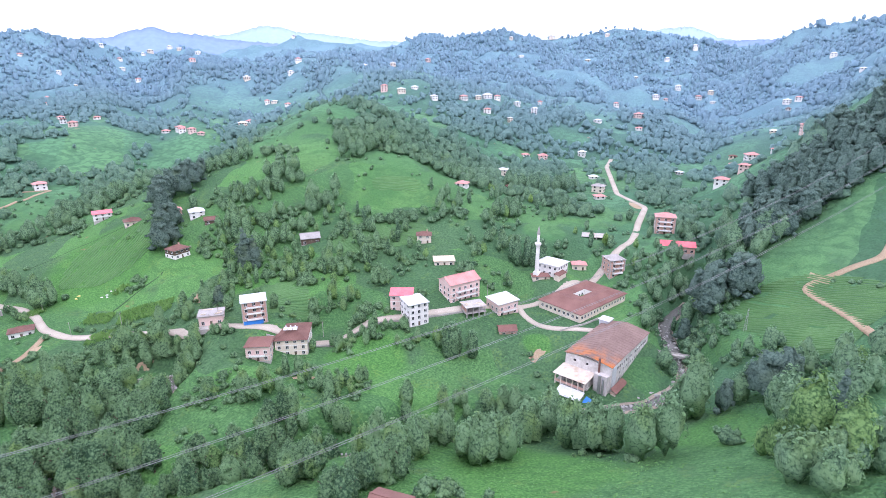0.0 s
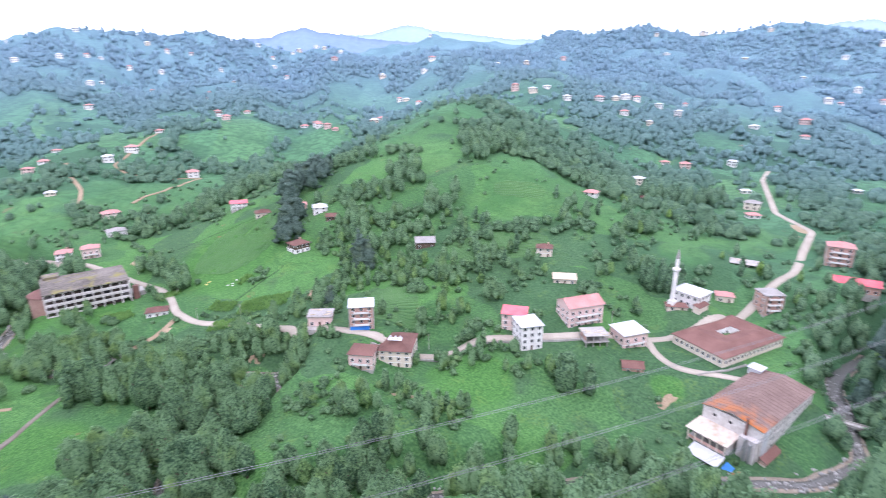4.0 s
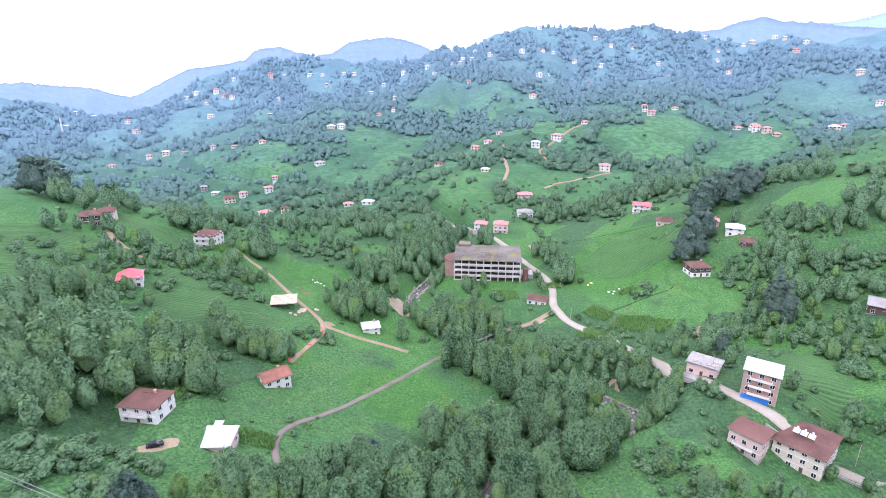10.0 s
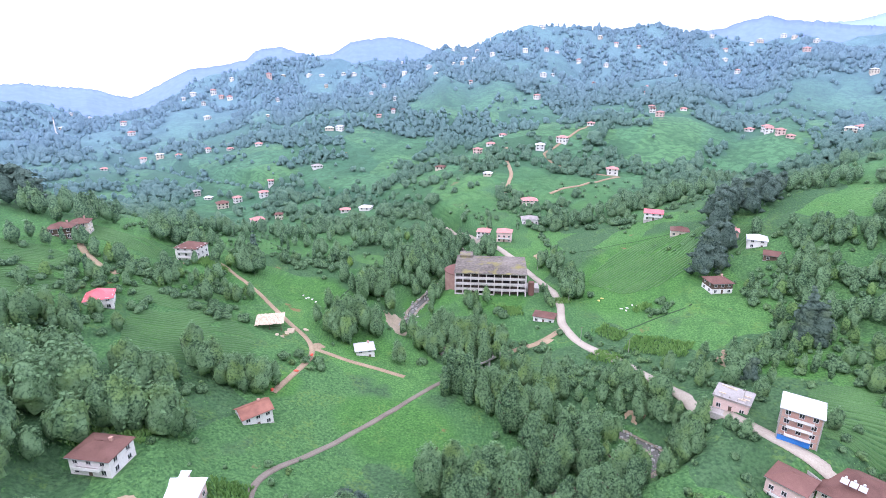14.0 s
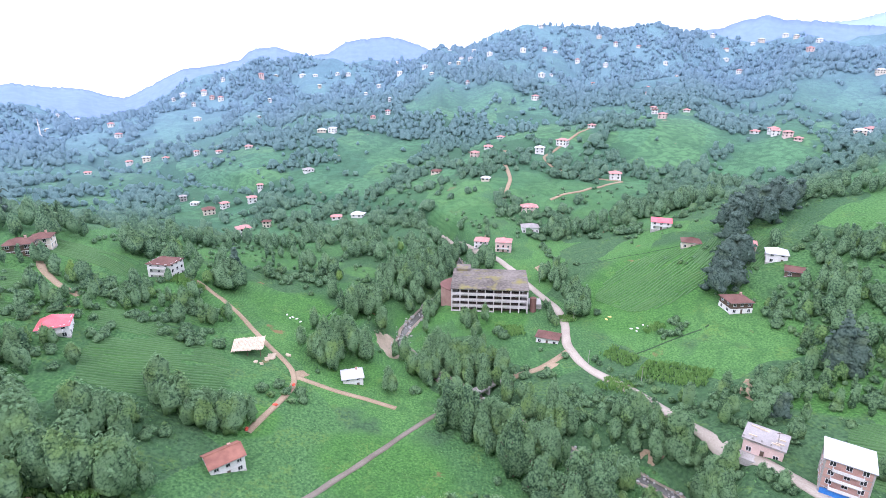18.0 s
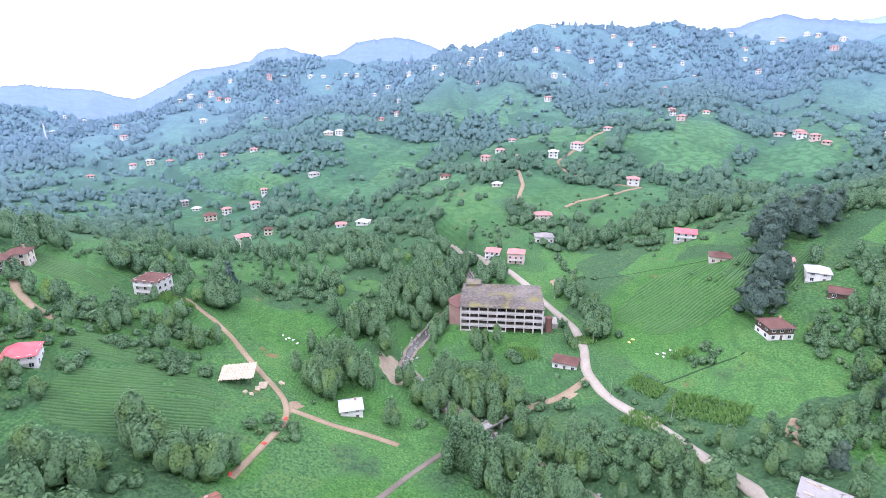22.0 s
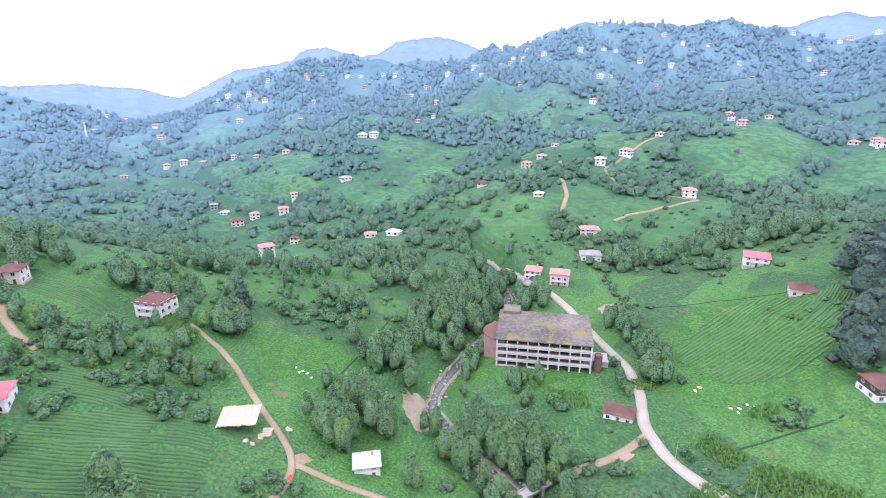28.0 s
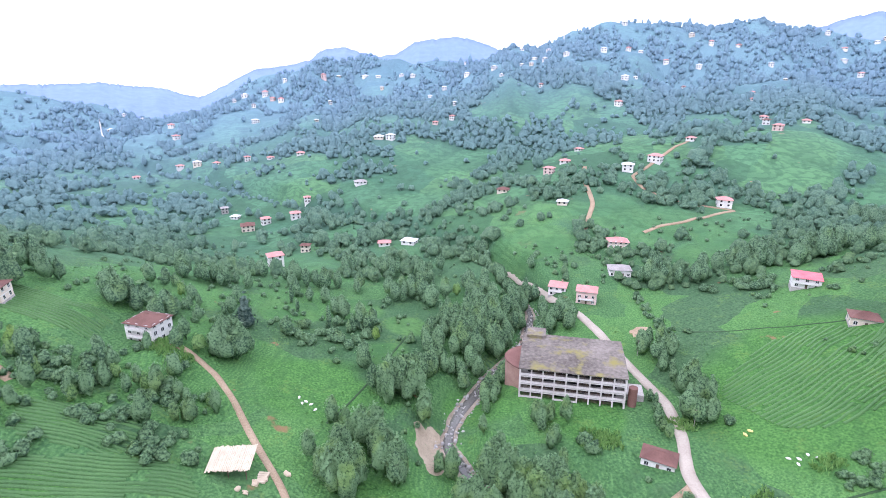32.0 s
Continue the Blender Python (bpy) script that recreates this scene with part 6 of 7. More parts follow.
grove("alder", -95, 204, 3, 3, 0, 1, 8, 1.2)
grove("alder", -99, 184, 10, 6, 0, 11, 9, 1.1)
grove("bush", -100, 245, 20, 8, 0, 20, 4, 1.2)
grove("bush", -60, 226, 10, 5, 0, 11, 3.5, 1.3)
grove("alder", 72, 318, 5, 8, 0, 8, 9, 1)
grove("bush", 74, 303, 5, 5, 0, 5, 4, 1.2)
grove("bush", 104, 271, 9, 5, 25, 18, 3, 1.2)
grove("poplar", 2, 222, 3, 6, 0, 8, 13, 1.25)
grove("poplar", 8, 216, 2, 5, 0, 4, 14, 1.25)
grove("alder", 14, 213, 6, 5, 0, 6, 11, 0.8)
grove("alder", 27, 223, 8, 6, 0, 9, 9, 1.1)
grove("alder", 42, 224, 6, 5, 0, 6, 9, 1.1)
grove("bush", 56, 235, 10, 6, -40, 18, 3.5, 1.3)
grove("poplar", -41, 270, 1, 1, 0, 1, 11, 1.3)
grove("poplar", -29, 245, 1, 1, 0, 1, 9, 1.6)
grove("alder", -22, 244, 4, 3, 0, 3, 9, 1)
grove("alder", -3, 258, 12, 4, -25, 16, 8, 1.1)
grove("alder", 12, 266, 9, 6, 0, 13, 9, 1.1)
grove("bush", -11, 243, 4, 2, 0, 4, 3, 1.2)
grove("alder", -6, 271, 8, 5, 0, 9, 9, 1)
grove("bush", 12, 274, 8, 5, 0, 9, 4, 1.2)
grove("alder", -40, 271, 5, 7, 20, 5, 9, 0.9)
grove("alder", 17, 302, 5, 4, 0, 5, 8, 0.9)
grove("alder", -49, 278, 12, 6, 0, 10, 9, 1)
grove("alder", -35, 323, 14, 6, 60, 16, 9, 1)
grove("alder", -15, 375, 20, 8, 70, 23, 10, 1)
grove("alder", 27, 381, 14, 5, -60, 11, 8, 1)
grove("alder", -63, 395, 24, 10, 0, 11, 9, 1)
grove("alder", 256, 532, 20, 10, 0, 23, 9, 1)
grove("alder", 185, 283, 14, 7, 0, 13, 7, 1)
grove("alder", 220, 348, 30, 12, 0, 20, 7, 1)
grove("alder", 203, 281, 26, 10, -40, 20, 8, 1)
grove("alder", 322, 211, 20, 10, -40, 20, 8, 1)
grove("alder", 299, 15, 10, 8, -40, 11, 9, 1)
thicket(-60, 380, 55, 45, 0, 50)
thicket(-130, 350, 40, 30, 0, 40)
thicket(182, 189, 30, 32, -43, 70)
thicket(149, 210, 23, 28, -36, 40)
thicket(204, 165, 23, 33, -49, 60)
thicket(259, 136, 25, 37, -59, 50)
thicket(328, 159, 39, 60, -61, 60)
thicket(262, 184, 23, 17, -53, 30)
thicket(222, 209, 30, 15, -46, 50)
thicket(300, 100, 19, 60, -67, 40)
thicket(236, 4, 15, 34, -81, 60)
thicket(137, 160, 26, 8, -40, 30)
thicket(79, 208, 30, 8, -24, 40)
thicket(139, 110, 29, 8, -49, 40)
thicket(164, 261, 23, 19, -33, 30)
thicket(309, 55, 23, 43, -75, 40)
thicket(114, 210, 19, 24, -30, 30)
thicket(271, 52, 21, 8, -74, 24)
thicket(213, 112, 19, 15, -59, 24)
thicket(78, 270, 36, 15, -19, 24)
thicket(205, -22, 13, 22, -87, 50)
thicket(78, 129, 21, 11, -33, 40)
thicket(97, 103, 14, 8, -42, 30)
thicket(179, -44, 21, 13, -92, 50)
thicket(131, 226, 26, 20, -36, 50)
thicket(138, 260, 31, 21, -32, 60)
thicket(173, 260, 21, 19, -38, 50)
thicket(177, 289, 29, 16, -36, 60)
thicket(-140, 231, 29, 18, 37, 70)
thicket(-108, 251, 24, 19, 28, 50)
thicket(-133, 200, 16, 10, 41, 40)
thicket(-135, 268, 26, 19, 31, 40)
thicket(-110, 321, 30, 14, 22, 30)
thicket(-83, 372, 26, 27, 14, 30)
thicket(149, 310, 23, 16, -29, 20)
thicket(154, 236, 19, 18, -38, 40)
thicket(94, 220, 14, 13, -28, 24)
thicket(-167, 250, 17, 11, 39, 24)
thicket(-125, 289, 18, 10, 27, 16)


# ---- power line over the valley: three pairs of wires, each hanging in a shallow curve ----
def wire_pair(x0, y0, turn, z0, slope, sag):
    t = thing("power_line", "pair of grey overhead power wires", "wire", pose(x0, y0, z0), "wires of the power line")
    c, s = math.cos(turn), math.sin(turn)
    for side in (-0.22, 0.22):
        cu = bpy.data.curves.new("wire", "CURVE")
        cu.dimensions, cu.bevel_depth, cu.bevel_resolution = "3D", 0.042, 0
        sp = cu.splines.new("POLY")
        sp.points.add(60)
        for k, q in enumerate(sp.points):
            d = -170 + 770 * k / 60
            q.co = (d * c - side * s, d * s + side * c, slope * d / 100 + sag * (d / 100) ** 2, 1)
        cu.materials.append(CABLE)
        part("wire", cu, t)


wire_pair(-133.0, 80, -0.314, 104.99, -16.57, 3.92)
wire_pair(-118.0, 72, -0.346, 95.27, -11.91, 3.91)
wire_pair(-123.5, 64, -0.361, 90.87, -7.64, 3.51)


def lattice_pole(x, y, tall):
    t = thing("lattice_pole", "grey steel lattice pole on the tea slope", "pole", pose(x, y, ground_z(x, y)))
    for sx, sy in ((-1, -1), (1, -1), (1, 1), (-1, 1)):
        part("leg", Shape().beam((sx * 0.55, sy * 0.55, -0.5), (sx * 0.15, sy * 0.15, tall), 0.06).mesh("leg", METAL), t)
    for k in range(7):
        r0, r1 = 0.55 - 0.4 * k / 7, 0.55 - 0.4 * (k + 1) / 7
        brace = Shape()
        for a in range(4):
            u, v = ((-1, -1), (1, -1), (1, 1), (-1, 1))[a], ((1, -1), (1, 1), (-1, 1), (-1, -1))[a]
            brace.beam((u[0] * r0, u[1] * r0, tall * k / 7), (v[0] * r1, v[1] * r1, tall * (k + 1) / 7), 0.035)
        part("brace", brace.mesh("brace", METAL), t)
    part("crossarm", Shape().beam((-1.4, 0, tall - 0.6), (1.4, 0, tall - 0.6), 0.07).mesh("crossarm", METAL), t)


lattice_pole(210.8, -18.6, 10.0)


def utility_pole(x, y, tall=8.0):
    t = thing("utility_pole", "weathered wooden utility pole beside the road", "pole", pose(x, y, ground_z(x, y)), "utility poles")
    part("shaft", Shape().tube(0, 0, -0.5, tall, 0.14, 0.1, 8).mesh("shaft", CONCRETE), t)
    part("crossarm", Shape().beam((-0.8, 0, tall - 0.4), (0.8, 0, tall - 0.4), 0.06).mesh("crossarm", OLD_WOOD), t)


for x, y in ((63.5, 259), (66, 300), (79, 238), (98, 182), (129, 147), (158, 120), (195, 96), (57, 352)):
    utility_pole(x, y)


# ---- the car on the yard below the white farmhouse ----
def car(x, y, rot):
    t = thing("car", "dark parked car on the farm yard", "car", pose(x, y, ground_z(x, y) + 0.25, 0, 0, rot))
    body = Shape().box(-2.1, 2.1, -0.85, 0.85, 0.25, 0.85)
    part("body", body.mesh("body", CAR_PAINT), t)
    i = Shape()
    i.v = [(-1.5, -0.8, 0.85), (1.1, -0.8, 0.85), (1.1, 0.8, 0.85), (-1.5, 0.8, 0.85), (-1.1, -0.68, 1.42), (0.45, -0.68, 1.42), (0.45, 0.68, 1.42), (-1.1, 0.68, 1.42)]
    i.f = [(4, 5, 6, 7), (0, 1, 5, 4), (1, 2, 6, 5), (2, 3, 7, 6), (3, 0, 4, 7)]
    part("cabin", i.mesh("cabin", GLASS), t)
    part("roof", Shape().box(-1.05, 0.42, -0.66, 0.66, 1.421, 1.47).mesh("roof", CAR_PAINT), t)
    for wx in (-1.3, 1.3):
        for wy in (-0.86, 0.86):
            wheel = part("wheel", Shape().tube(0, 0, -0.1, 0.1, 0.33, 0.33, 12).mesh("wheel", RUBBER), t, pose(wx, wy, 0.3, 90))
            part("rim", Shape().tube(0, 0, -0.115, 0.115, 0.19, 0.19, 10).mesh("rim", METAL), wheel)
    for ly in (-0.6, 0.6):
        part("headlight", Shape().box(2.1, 2.13, ly - 0.18, ly + 0.18, 0.55, 0.72).mesh("headlight", TIN), t)
    for lx in (-2.12, 2.1):
        part("bumper", Shape().box(lx, lx + 0.06, -0.8, 0.8, 0.28, 0.45).mesh("bumper", RUBBER), t)


CAR_PAINT = shade("dark_blue_grey_car_paint", (0.012, 0.014, 0.02), (0.03, 0.033, 0.04), 1.0, 0.25, 0.2, 0)
RUBBER = shade("black_rubber", (0.015, 0.015, 0.015), (0.03, 0.03, 0.03), 2.0, 0.9)
car(-79, 127.5, 25)

# ---- the half-built board shed beside the farm track ----
small_rng = random.Random(4)
shed = thing("board_shed", "open shed with a loose roof of pale boards", "shed", pose(-79.5, 247.5, ground_z(-79.5, 247.5), 0, 0, 12))
for x, y in ((-5, -4), (0, -4), (5, -4), (-5, 4), (0, 4), (5, 4)):
    part("post", Shape().box(x - 0.12, x + 0.12, y - 0.12, y + 0.12, -1, 3.0 + 0.08 * (y + 4)).mesh("post", OLD_WOOD), shed)
for k in range(24):
    x = -6 + k * 0.52
    z = 3.05 + small_rng.uniform(0, 0.12)
    part("board", Shape().slab([(x, -5 + small_rng.uniform(-0.5, 0.5), z), (x + 0.46, -5 + small_rng.uniform(-0.5, 0.5), z), (x + 0.46, 5 + small_rng.uniform(-0.5, 0.5), z + 0.7), (x, 5 + small_rng.uniform(-0.4, 0.4), z + 0.7)], 0.06).mesh("board", STRAW), shed)
part("back_wall", Shape().box(-5, 5, 3.9, 4.1, -1, 3.4).mesh("back_wall", OLD_WOOD), shed)
for k, (x, y, w, d) in enumerate(((-70.5, 247.5, 3.2, 4.2), (-71.5, 244.6, 2.0, 2.0), (-74.5, 240.5, 1.6, 1.2), (-72.2, 240.2, 1.4, 1.0), (-64.8, 251.5, 1.0, 2.6))):
    pile = thing("timber_pile", "heap of pale sawn boards beside the shed", "timber", pose(x, y, ground_z(x, y) + 0.1, small_rng.uniform(-6, 6), small_rng.uniform(-6, 6), small_rng.uniform(0, 90)))
    for j in range(5):
        part("board", Shape().box(-w / 2 + small_rng.uniform(-0.3, 0.3), w / 2 + small_rng.uniform(-0.3, 0.3), -d / 2 + j * d / 5, -d / 2 + (j + 0.9) * d / 5, -0.3, 0.25 + 0.08 * j).mesh("board", STRAW), pile)


def sack(x, y, size, material, label):
    t = thing("sack", label, "sack", pose(x, y, ground_z(x, y) + size * 0.25, 0, 0, small_rng.uniform(0, 180)))
    bm = bmesh.new()
    bmesh.ops.create_icosphere(bm, subdivisions=2, radius=size / 2)
    for v in bm.verts:
        v.co = Vector((v.co.x * 1.5, v.co.y * (0.9 + 0.2 * math.sin(v.co.x * 9)), v.co.z * 0.75))
    me = bpy.data.meshes.new("bag")
    bm.to_mesh(me)
    bm.free()
    me.materials.append(material)
    part("bag", me, t)
    part("tie", Shape().box(size * 0.72, size * 0.85, -size * 0.12, size * 0.12, -size * 0.1, size * 0.12).mesh("tie", material), t)


RED_CLOTH = shade("red_cloth", (0.55, 0.06, 0.04), (0.75, 0.13, 0.08), 1.0, 0.8)
YELLOW = shade("yellow_cloth", (0.6, 0.5, 0.12), (0.8, 0.7, 0.3), 1.0, 0.8)
for x, y in ((-75.5, 288.5), (-72.6, 287.6), (-70.6, 286.9), (-73.4, 285.9), (-68.2, 284.6), (88.6, 281), (91.2, 280.2), (94.0, 281.2), (90.2, 278.2), (95.8, 279.4)):
    sack(x, y, 1.0, PLASTER, "white harvest sack lying on the field")
for x, y in ((-60.3, 217.6), (-64.6, 201.2), (-57.5, 232)):
    sack(x, y, 1.3, RED_CLOTH, "red bundle beside the farm track")
for x, y in ((82.4, 294.6), (80.4, 293.2)):
    sack(x, y, 1.2, YELLOW, "yellow bundle on the meadow")

# ---- bridges ----
def bridge(x, y, z, rot, length, width, label):
    t = thing("bridge", label, "bridge", pose(x, y, z, 0, 0, rot))
    part("deck", Shape().box(-length / 2, length / 2, -width / 2, width / 2, -0.45, 0).mesh("deck", CONCRETE), t)
    for s in (-1, 1):
        part("parapet", Shape().box(-length / 2, length / 2, s * width / 2 - 0.12, s * width / 2 + 0.12, 0.002, 0.55).mesh("parapet", CONCRETE), t)
        part("abutment", Shape().box(s * length / 2 - 1.2, s * length / 2 + 0.8, -width / 2 - 0.3, width / 2 + 0.3, -6, -0.46).mesh("abutment", CONCRETE), t)
    part("pier", Shape().box(-0.5, 0.5, -width / 2, width / 2, -6, -0.46).mesh("pier", CONCRETE), t)


bridge(18.5, 246.5, 7.4, 40, 17, 3.4, "narrow concrete bridge over the river among trees")
bridge(211.5, 8.5, 12.6, -75, 18, 2.6, "concrete footbridge beside the tea factory")


# ---- unfinished and ruined buildings ----
def concrete_frame(x, y, z, rot, w, d, floors, roofed, label):
    t = thing("concrete_frame_house", label, "house", pose(x, y, z, 0, 0, rot))
    for f in range(floors + 1):
        part("slab", Shape().box(-w / 2 - 0.4, w / 2 + 0.4, -d / 2 - 0.4, d / 2 + 0.4, f * 3 - 0.12 * (f == 0) * 20, f * 3 + 0.22).mesh("slab", CONCRETE), t)
    for f in range(floors):
        for i in range(4):
            for j in range(3):
                px, py = -w / 2 + 0.3 + i * (w - 0.6) / 3, -d / 2 + 0.3 + j * (d - 0.6) / 2
                part("column", Shape().box(px - 0.2, px + 0.2, py - 0.2, py + 0.2, f * 3 + 0.221, f * 3 + 2.999).mesh("column", CONCRETE), t)
        if f == floors - 1:
            part("infill", Shape().box(-w / 2 + 0.6, w / 2 - 0.6, d / 2 - 0.6, d / 2 - 0.35, f * 3 + 0.23, f * 3 + 2.98).mesh("infill", BRICK), t)
            part("side_infill", Shape().box(-w / 2 + 0.35, -w / 2 + 0.6, -d / 2 + 0.6, d / 2 - 0.61, f * 3 + 0.23, f * 3 + 2.98).mesh("side_infill", BRICK), t)
    for k in range(9):
        a, b = small_rng.uniform(-w / 2, w / 2), small_rng.uniform(-d / 2, d / 2)
        part("stored_board", Shape().box(a - 1.2, a + 1.2, b - 0.2, b + 0.2, floors * 3 + 0.221, floors * 3 + 0.4).mesh("stored_board", roofed), t)


concrete_frame(179, 94.5, 21.5, -35, 10, 8, 2, STRAW, "unfinished concrete frame house with open floors")
raw = house("unfinished_house", "unfinished pinkish brick house with a littered flat concrete roof", 96.8, 185.6, 24.8, -38, 10.5, 8, 1.7, PINK, "shed", GREY_ROOF, flat_pitch=0.02)
part("terrace", Shape().box(-6.0, 6.0, -7.6, -4.13, -2.0, 0.25).mesh("terrace", CONCRETE), raw)
for k in range(8):
    a, b = small_rng.uniform(-5, 5), small_rng.uniform(-3, 4)
    part("stored_board", Shape().box(a - 1.1, a + 1.1, b - 0.2, b + 0.2, 4.9, 5.5).mesh("stored_board", STRAW), raw)
for k in range(5):
    part("column_stub", Shape().box(-5.6 + k * 2.4, -5.2 + k * 2.4, -3.9, -3.5, 4.8, 5.9).mesh("column_stub", CONCRETE), raw)
concrete_frame(292, 78, 34.5, -70, 13, 9, 1, STRAW, "half-ruined house with a littered flat roof")
house("straw_roofed_house", "low house with a broken straw-coloured roof", 205, 130.5, 32.8, -50, 11, 7, 1.1, CREAM, "shed", STRAW)
house("ruined_house", "ruined red brick hut with a patched roof", 179, 75.5, 16.6, -50, 8, 6, 1.2, BRICK, "gable", TILE_RUST)
solar = thing("solar_heater", "solar water heater panels on the brown roof", "solar panel", pose(108.5, 149.5, 26.2, 20, 0, -48))
for k in range(3):
    part("panel", Shape().box(k * 2.1, k * 2.1 + 1.8, 0, 1.9, -0.1, 0.12).mesh("panel", TIN), solar)
    part("tank", Shape().tube(k * 2.1 + 0.9, 2.1, -0.4, 0.55, 0.32, 0.32, 10).mesh("tank", TIN), solar)


# ---- tea rows: clipped hedges that follow the slope ----
def tea_field(cx, cy, length, depth, turn, step=1.35, leaf=TEA):
    """Rows of clipped bushes over a patch, along the direction turn."""
    c, s = math.cos(radians(turn)), math.sin(radians(turn))
    base = ground_z(cx, cy)
    t = thing("tea_plot", "clipped green tea bushes in rows on a slope", "tea field", pose(cx, cy, base), "tea plots")
    for w in np.arange(-depth / 2, depth / 2, step):
        half = length / 2 * math.sqrt(max(0.05, 1 - (2 * w / depth) ** 4))
        u = np.arange(-half, half, 1.6)
        bow = w + 1.8 * np.sin(u / 15 + cx) + 2.4 * value_noise(u / 14, u * 0 + w / 9, 15) + 0.6 * value_noise(u / 4, u * 0 + w, 12)
        gap = value_noise(u / 7, np.full(len(u), w / 3), 13) > -0.36
        prof = ((-0.5, -0.2), (-0.42, 0.3), (0.0, 0.45), (0.42, 0.3), (0.5, -0.2))
        pts = []
        for a, z in prof:
            x, y = cx + u * c - (bow + a) * s, cy + u * s + (bow + a) * c
            pts.append(np.stack([x, y, height(x, y) + z * (1 + 0.5 * value_noise(x / 1.3, y / 1.3, 14))], -1))
        p = np.stack(pts, 1).reshape(-1, 3)
        i = np.nonzero(gap[:-1])[0][:, None] * 5 + np.arange(4)[None]
        if len(i) > 1:
            part("tea_hedge", big_mesh("tea_hedge", p - np.array([cx, cy, base]), np.stack([i, i + 1, i + 6, i + 5], -1).reshape(-1, 4), leaf), t)


tea_field(-100, 219, 46, 34, 20)
tea_field(-176, 218, 60, 46, 35)
tea_field(-166, 284, 40, 20, 15)
tea_field(224, -38, 56, 46, 62)
tea_field(196, -40, 30, 20, 70)
tea_field(112, 318, 60, 46, 28, 1.9, TEA_YOUNG)
tea_field(150, 318, 30, 40, 35)
tea_field(-118, 238, 30, 16, 15)
tea_field(262, 212, 34, 18, -45, 1.7, TEA_YOUNG)
tea_field(132, 178, 26, 34, -35)
tea_field(210, 180, 60, 30, -30)

# ---- the tarpaulin and rubbish at the foot of the tall brick house ----
tall_house = [o for o in scene.objects if o.name.startswith("apartment_house") and o.type == "EMPTY"][0]
part("blue_sheeting", Shape().box(-5.0, 3.4, -5.35, -5.1, -1.0, 2.3).mesh("blue_sheeting", BLUE), tall_house, None, "blue plastic sheeting along the ground floor")
part("base_render", Shape().box(-5.42, 5.42, -4.92, 4.92, -1.2, 0.34).mesh("base_render", PLASTER), tall_house)

# ---- low concrete walls along the road above the river ----
def roadside_wall(line, label):
    x, y = line[0]
    t = thing("roadside_wall", label, "wall", pose(x, y, 0))
    for (x0, y0), (x1, y1) in zip(line, line[1:]):
        n = max(1, int(math.hypot(x1 - x0, y1 - y0) / 4))
        for k in range(n):
            a = (x0 + (x1 - x0) * k / n, y0 + (y1 - y0) * k / n)
            b = (x0 + (x1 - x0) * (k + 0.97) / n, y0 + (y1 - y0) * (k + 0.97) / n)
            za, zb = ground_z(*a), ground_z(*b)
            dx, dy = (b[1] - a[1]), -(b[0] - a[0])
            m = 0.16 / math.hypot(dx, dy)
            dx, dy = dx * m, dy * m
            s = Shape()
            s.v = [(a[0] - x - dx, a[1] - y - dy, za - 1), (a[0] - x + dx, a[1] - y + dy, za - 1), (b[0] - x + dx, b[1] - y + dy, zb - 1), (b[0] - x - dx, b[1] - y - dy, zb - 1)]
            s.v += [(u, v, w + 1.9) for u, v, w in s.v]
            s.f = [(0, 3, 2, 1), (4, 5, 6, 7), (0, 1, 5, 4), (1, 2, 6, 5), (2, 3, 7, 6), (3, 0, 4, 7)]
            part("wall_block", s.mesh("wall_block", CONCRETE), t)


roadside_wall([(104.2, 156), (120, 142.3), (132.5, 128.3), (147, 118.4), (166, 104.4), (183, 92.4)], "low pale concrete wall along the valley road")
roadside_wall([(192, 54), (203, 47.5), (214, 43.8)], "grey concrete retaining wall below the workshop yard")

WOODS = []


def wood(cx, cy, rx, ry, turn):
    """One patch of woods on the hills, an ellipse in plan."""
    WOODS.append((cx, cy, rx, ry, turn))


wood(214, 592, 75, 22, -21)
wood(195, 655, 45, 58, -18)
wood(233, 577, 42, 34, -23)
wood(221, 513, 38, 75, -24)
wood(112, 461, 33, 26, -16)
wood(136, 464, 33, 25, -18)
wood(344, 1076, 73, 70, -19)
wood(278, 878, 40, 50, -18)
wood(591, 1029, 75, 75, -30)
wood(765, 1223, 75, 75, -32)
wood(701, 1279, 75, 75, -29)
wood(433, 972, 46, 75, -25)
wood(488, 863, 54, 32, -30)
wood(548, 864, 28, 44, -33)
wood(375, 804, 48, 32, -26)
wood(582, 802, 38, 20, -36)
wood(793, 812, 75, 75, -44)
wood(1002, 1087, 75, 50, -43)
wood(308, 282, 30, 52, -47)
wood(363, 305, 32, 37, -49)
wood(356, 266, 18, 70, -52)
wood(379, 354, 18, 75, -46)
wood(240, 308, 15, 25, -38)
wood(388, 570, 21, 75, -34)
wood(275, 193, 9, 12, -53)
wood(666, 414, 52, 75, -57)
wood(559, 287, 42, 40, -61)
wood(567, 324, 51, 51, -59)
wood(424, 276, 14, 68, -55)
wood(666, 278, 40, 75, -66)
wood(630, 230, 37, 35, -68)
wood(1180, 562, 75, 75, -64)
wood(1120, 678, 75, 75, -58)
wood(1054, 761, 75, 75, -54)
wood(1240, 433, 75, 75, -70)
wood(1301, 418, 75, 36, -71)
wood(1240, 188, 75, 75, -80)
wood(1123, 109, 72, 75, -83)
wood(1151, 70, 49, 64, -85)
wood(1306, 283, 75, 40, -77)
wood(818, 194, 55, 75, -75)
wood(861, 126, 56, 75, -80)
wood(830, 90, 36, 68, -82)
wood(710, 135, 47, 66, -77)
wood(520, 108, 21, 59, -75)
wood(473, 80, 27, 37, -77)
wood(540, 136, 15, 35, -73)
wood(702, 100, 31, 53, -79)
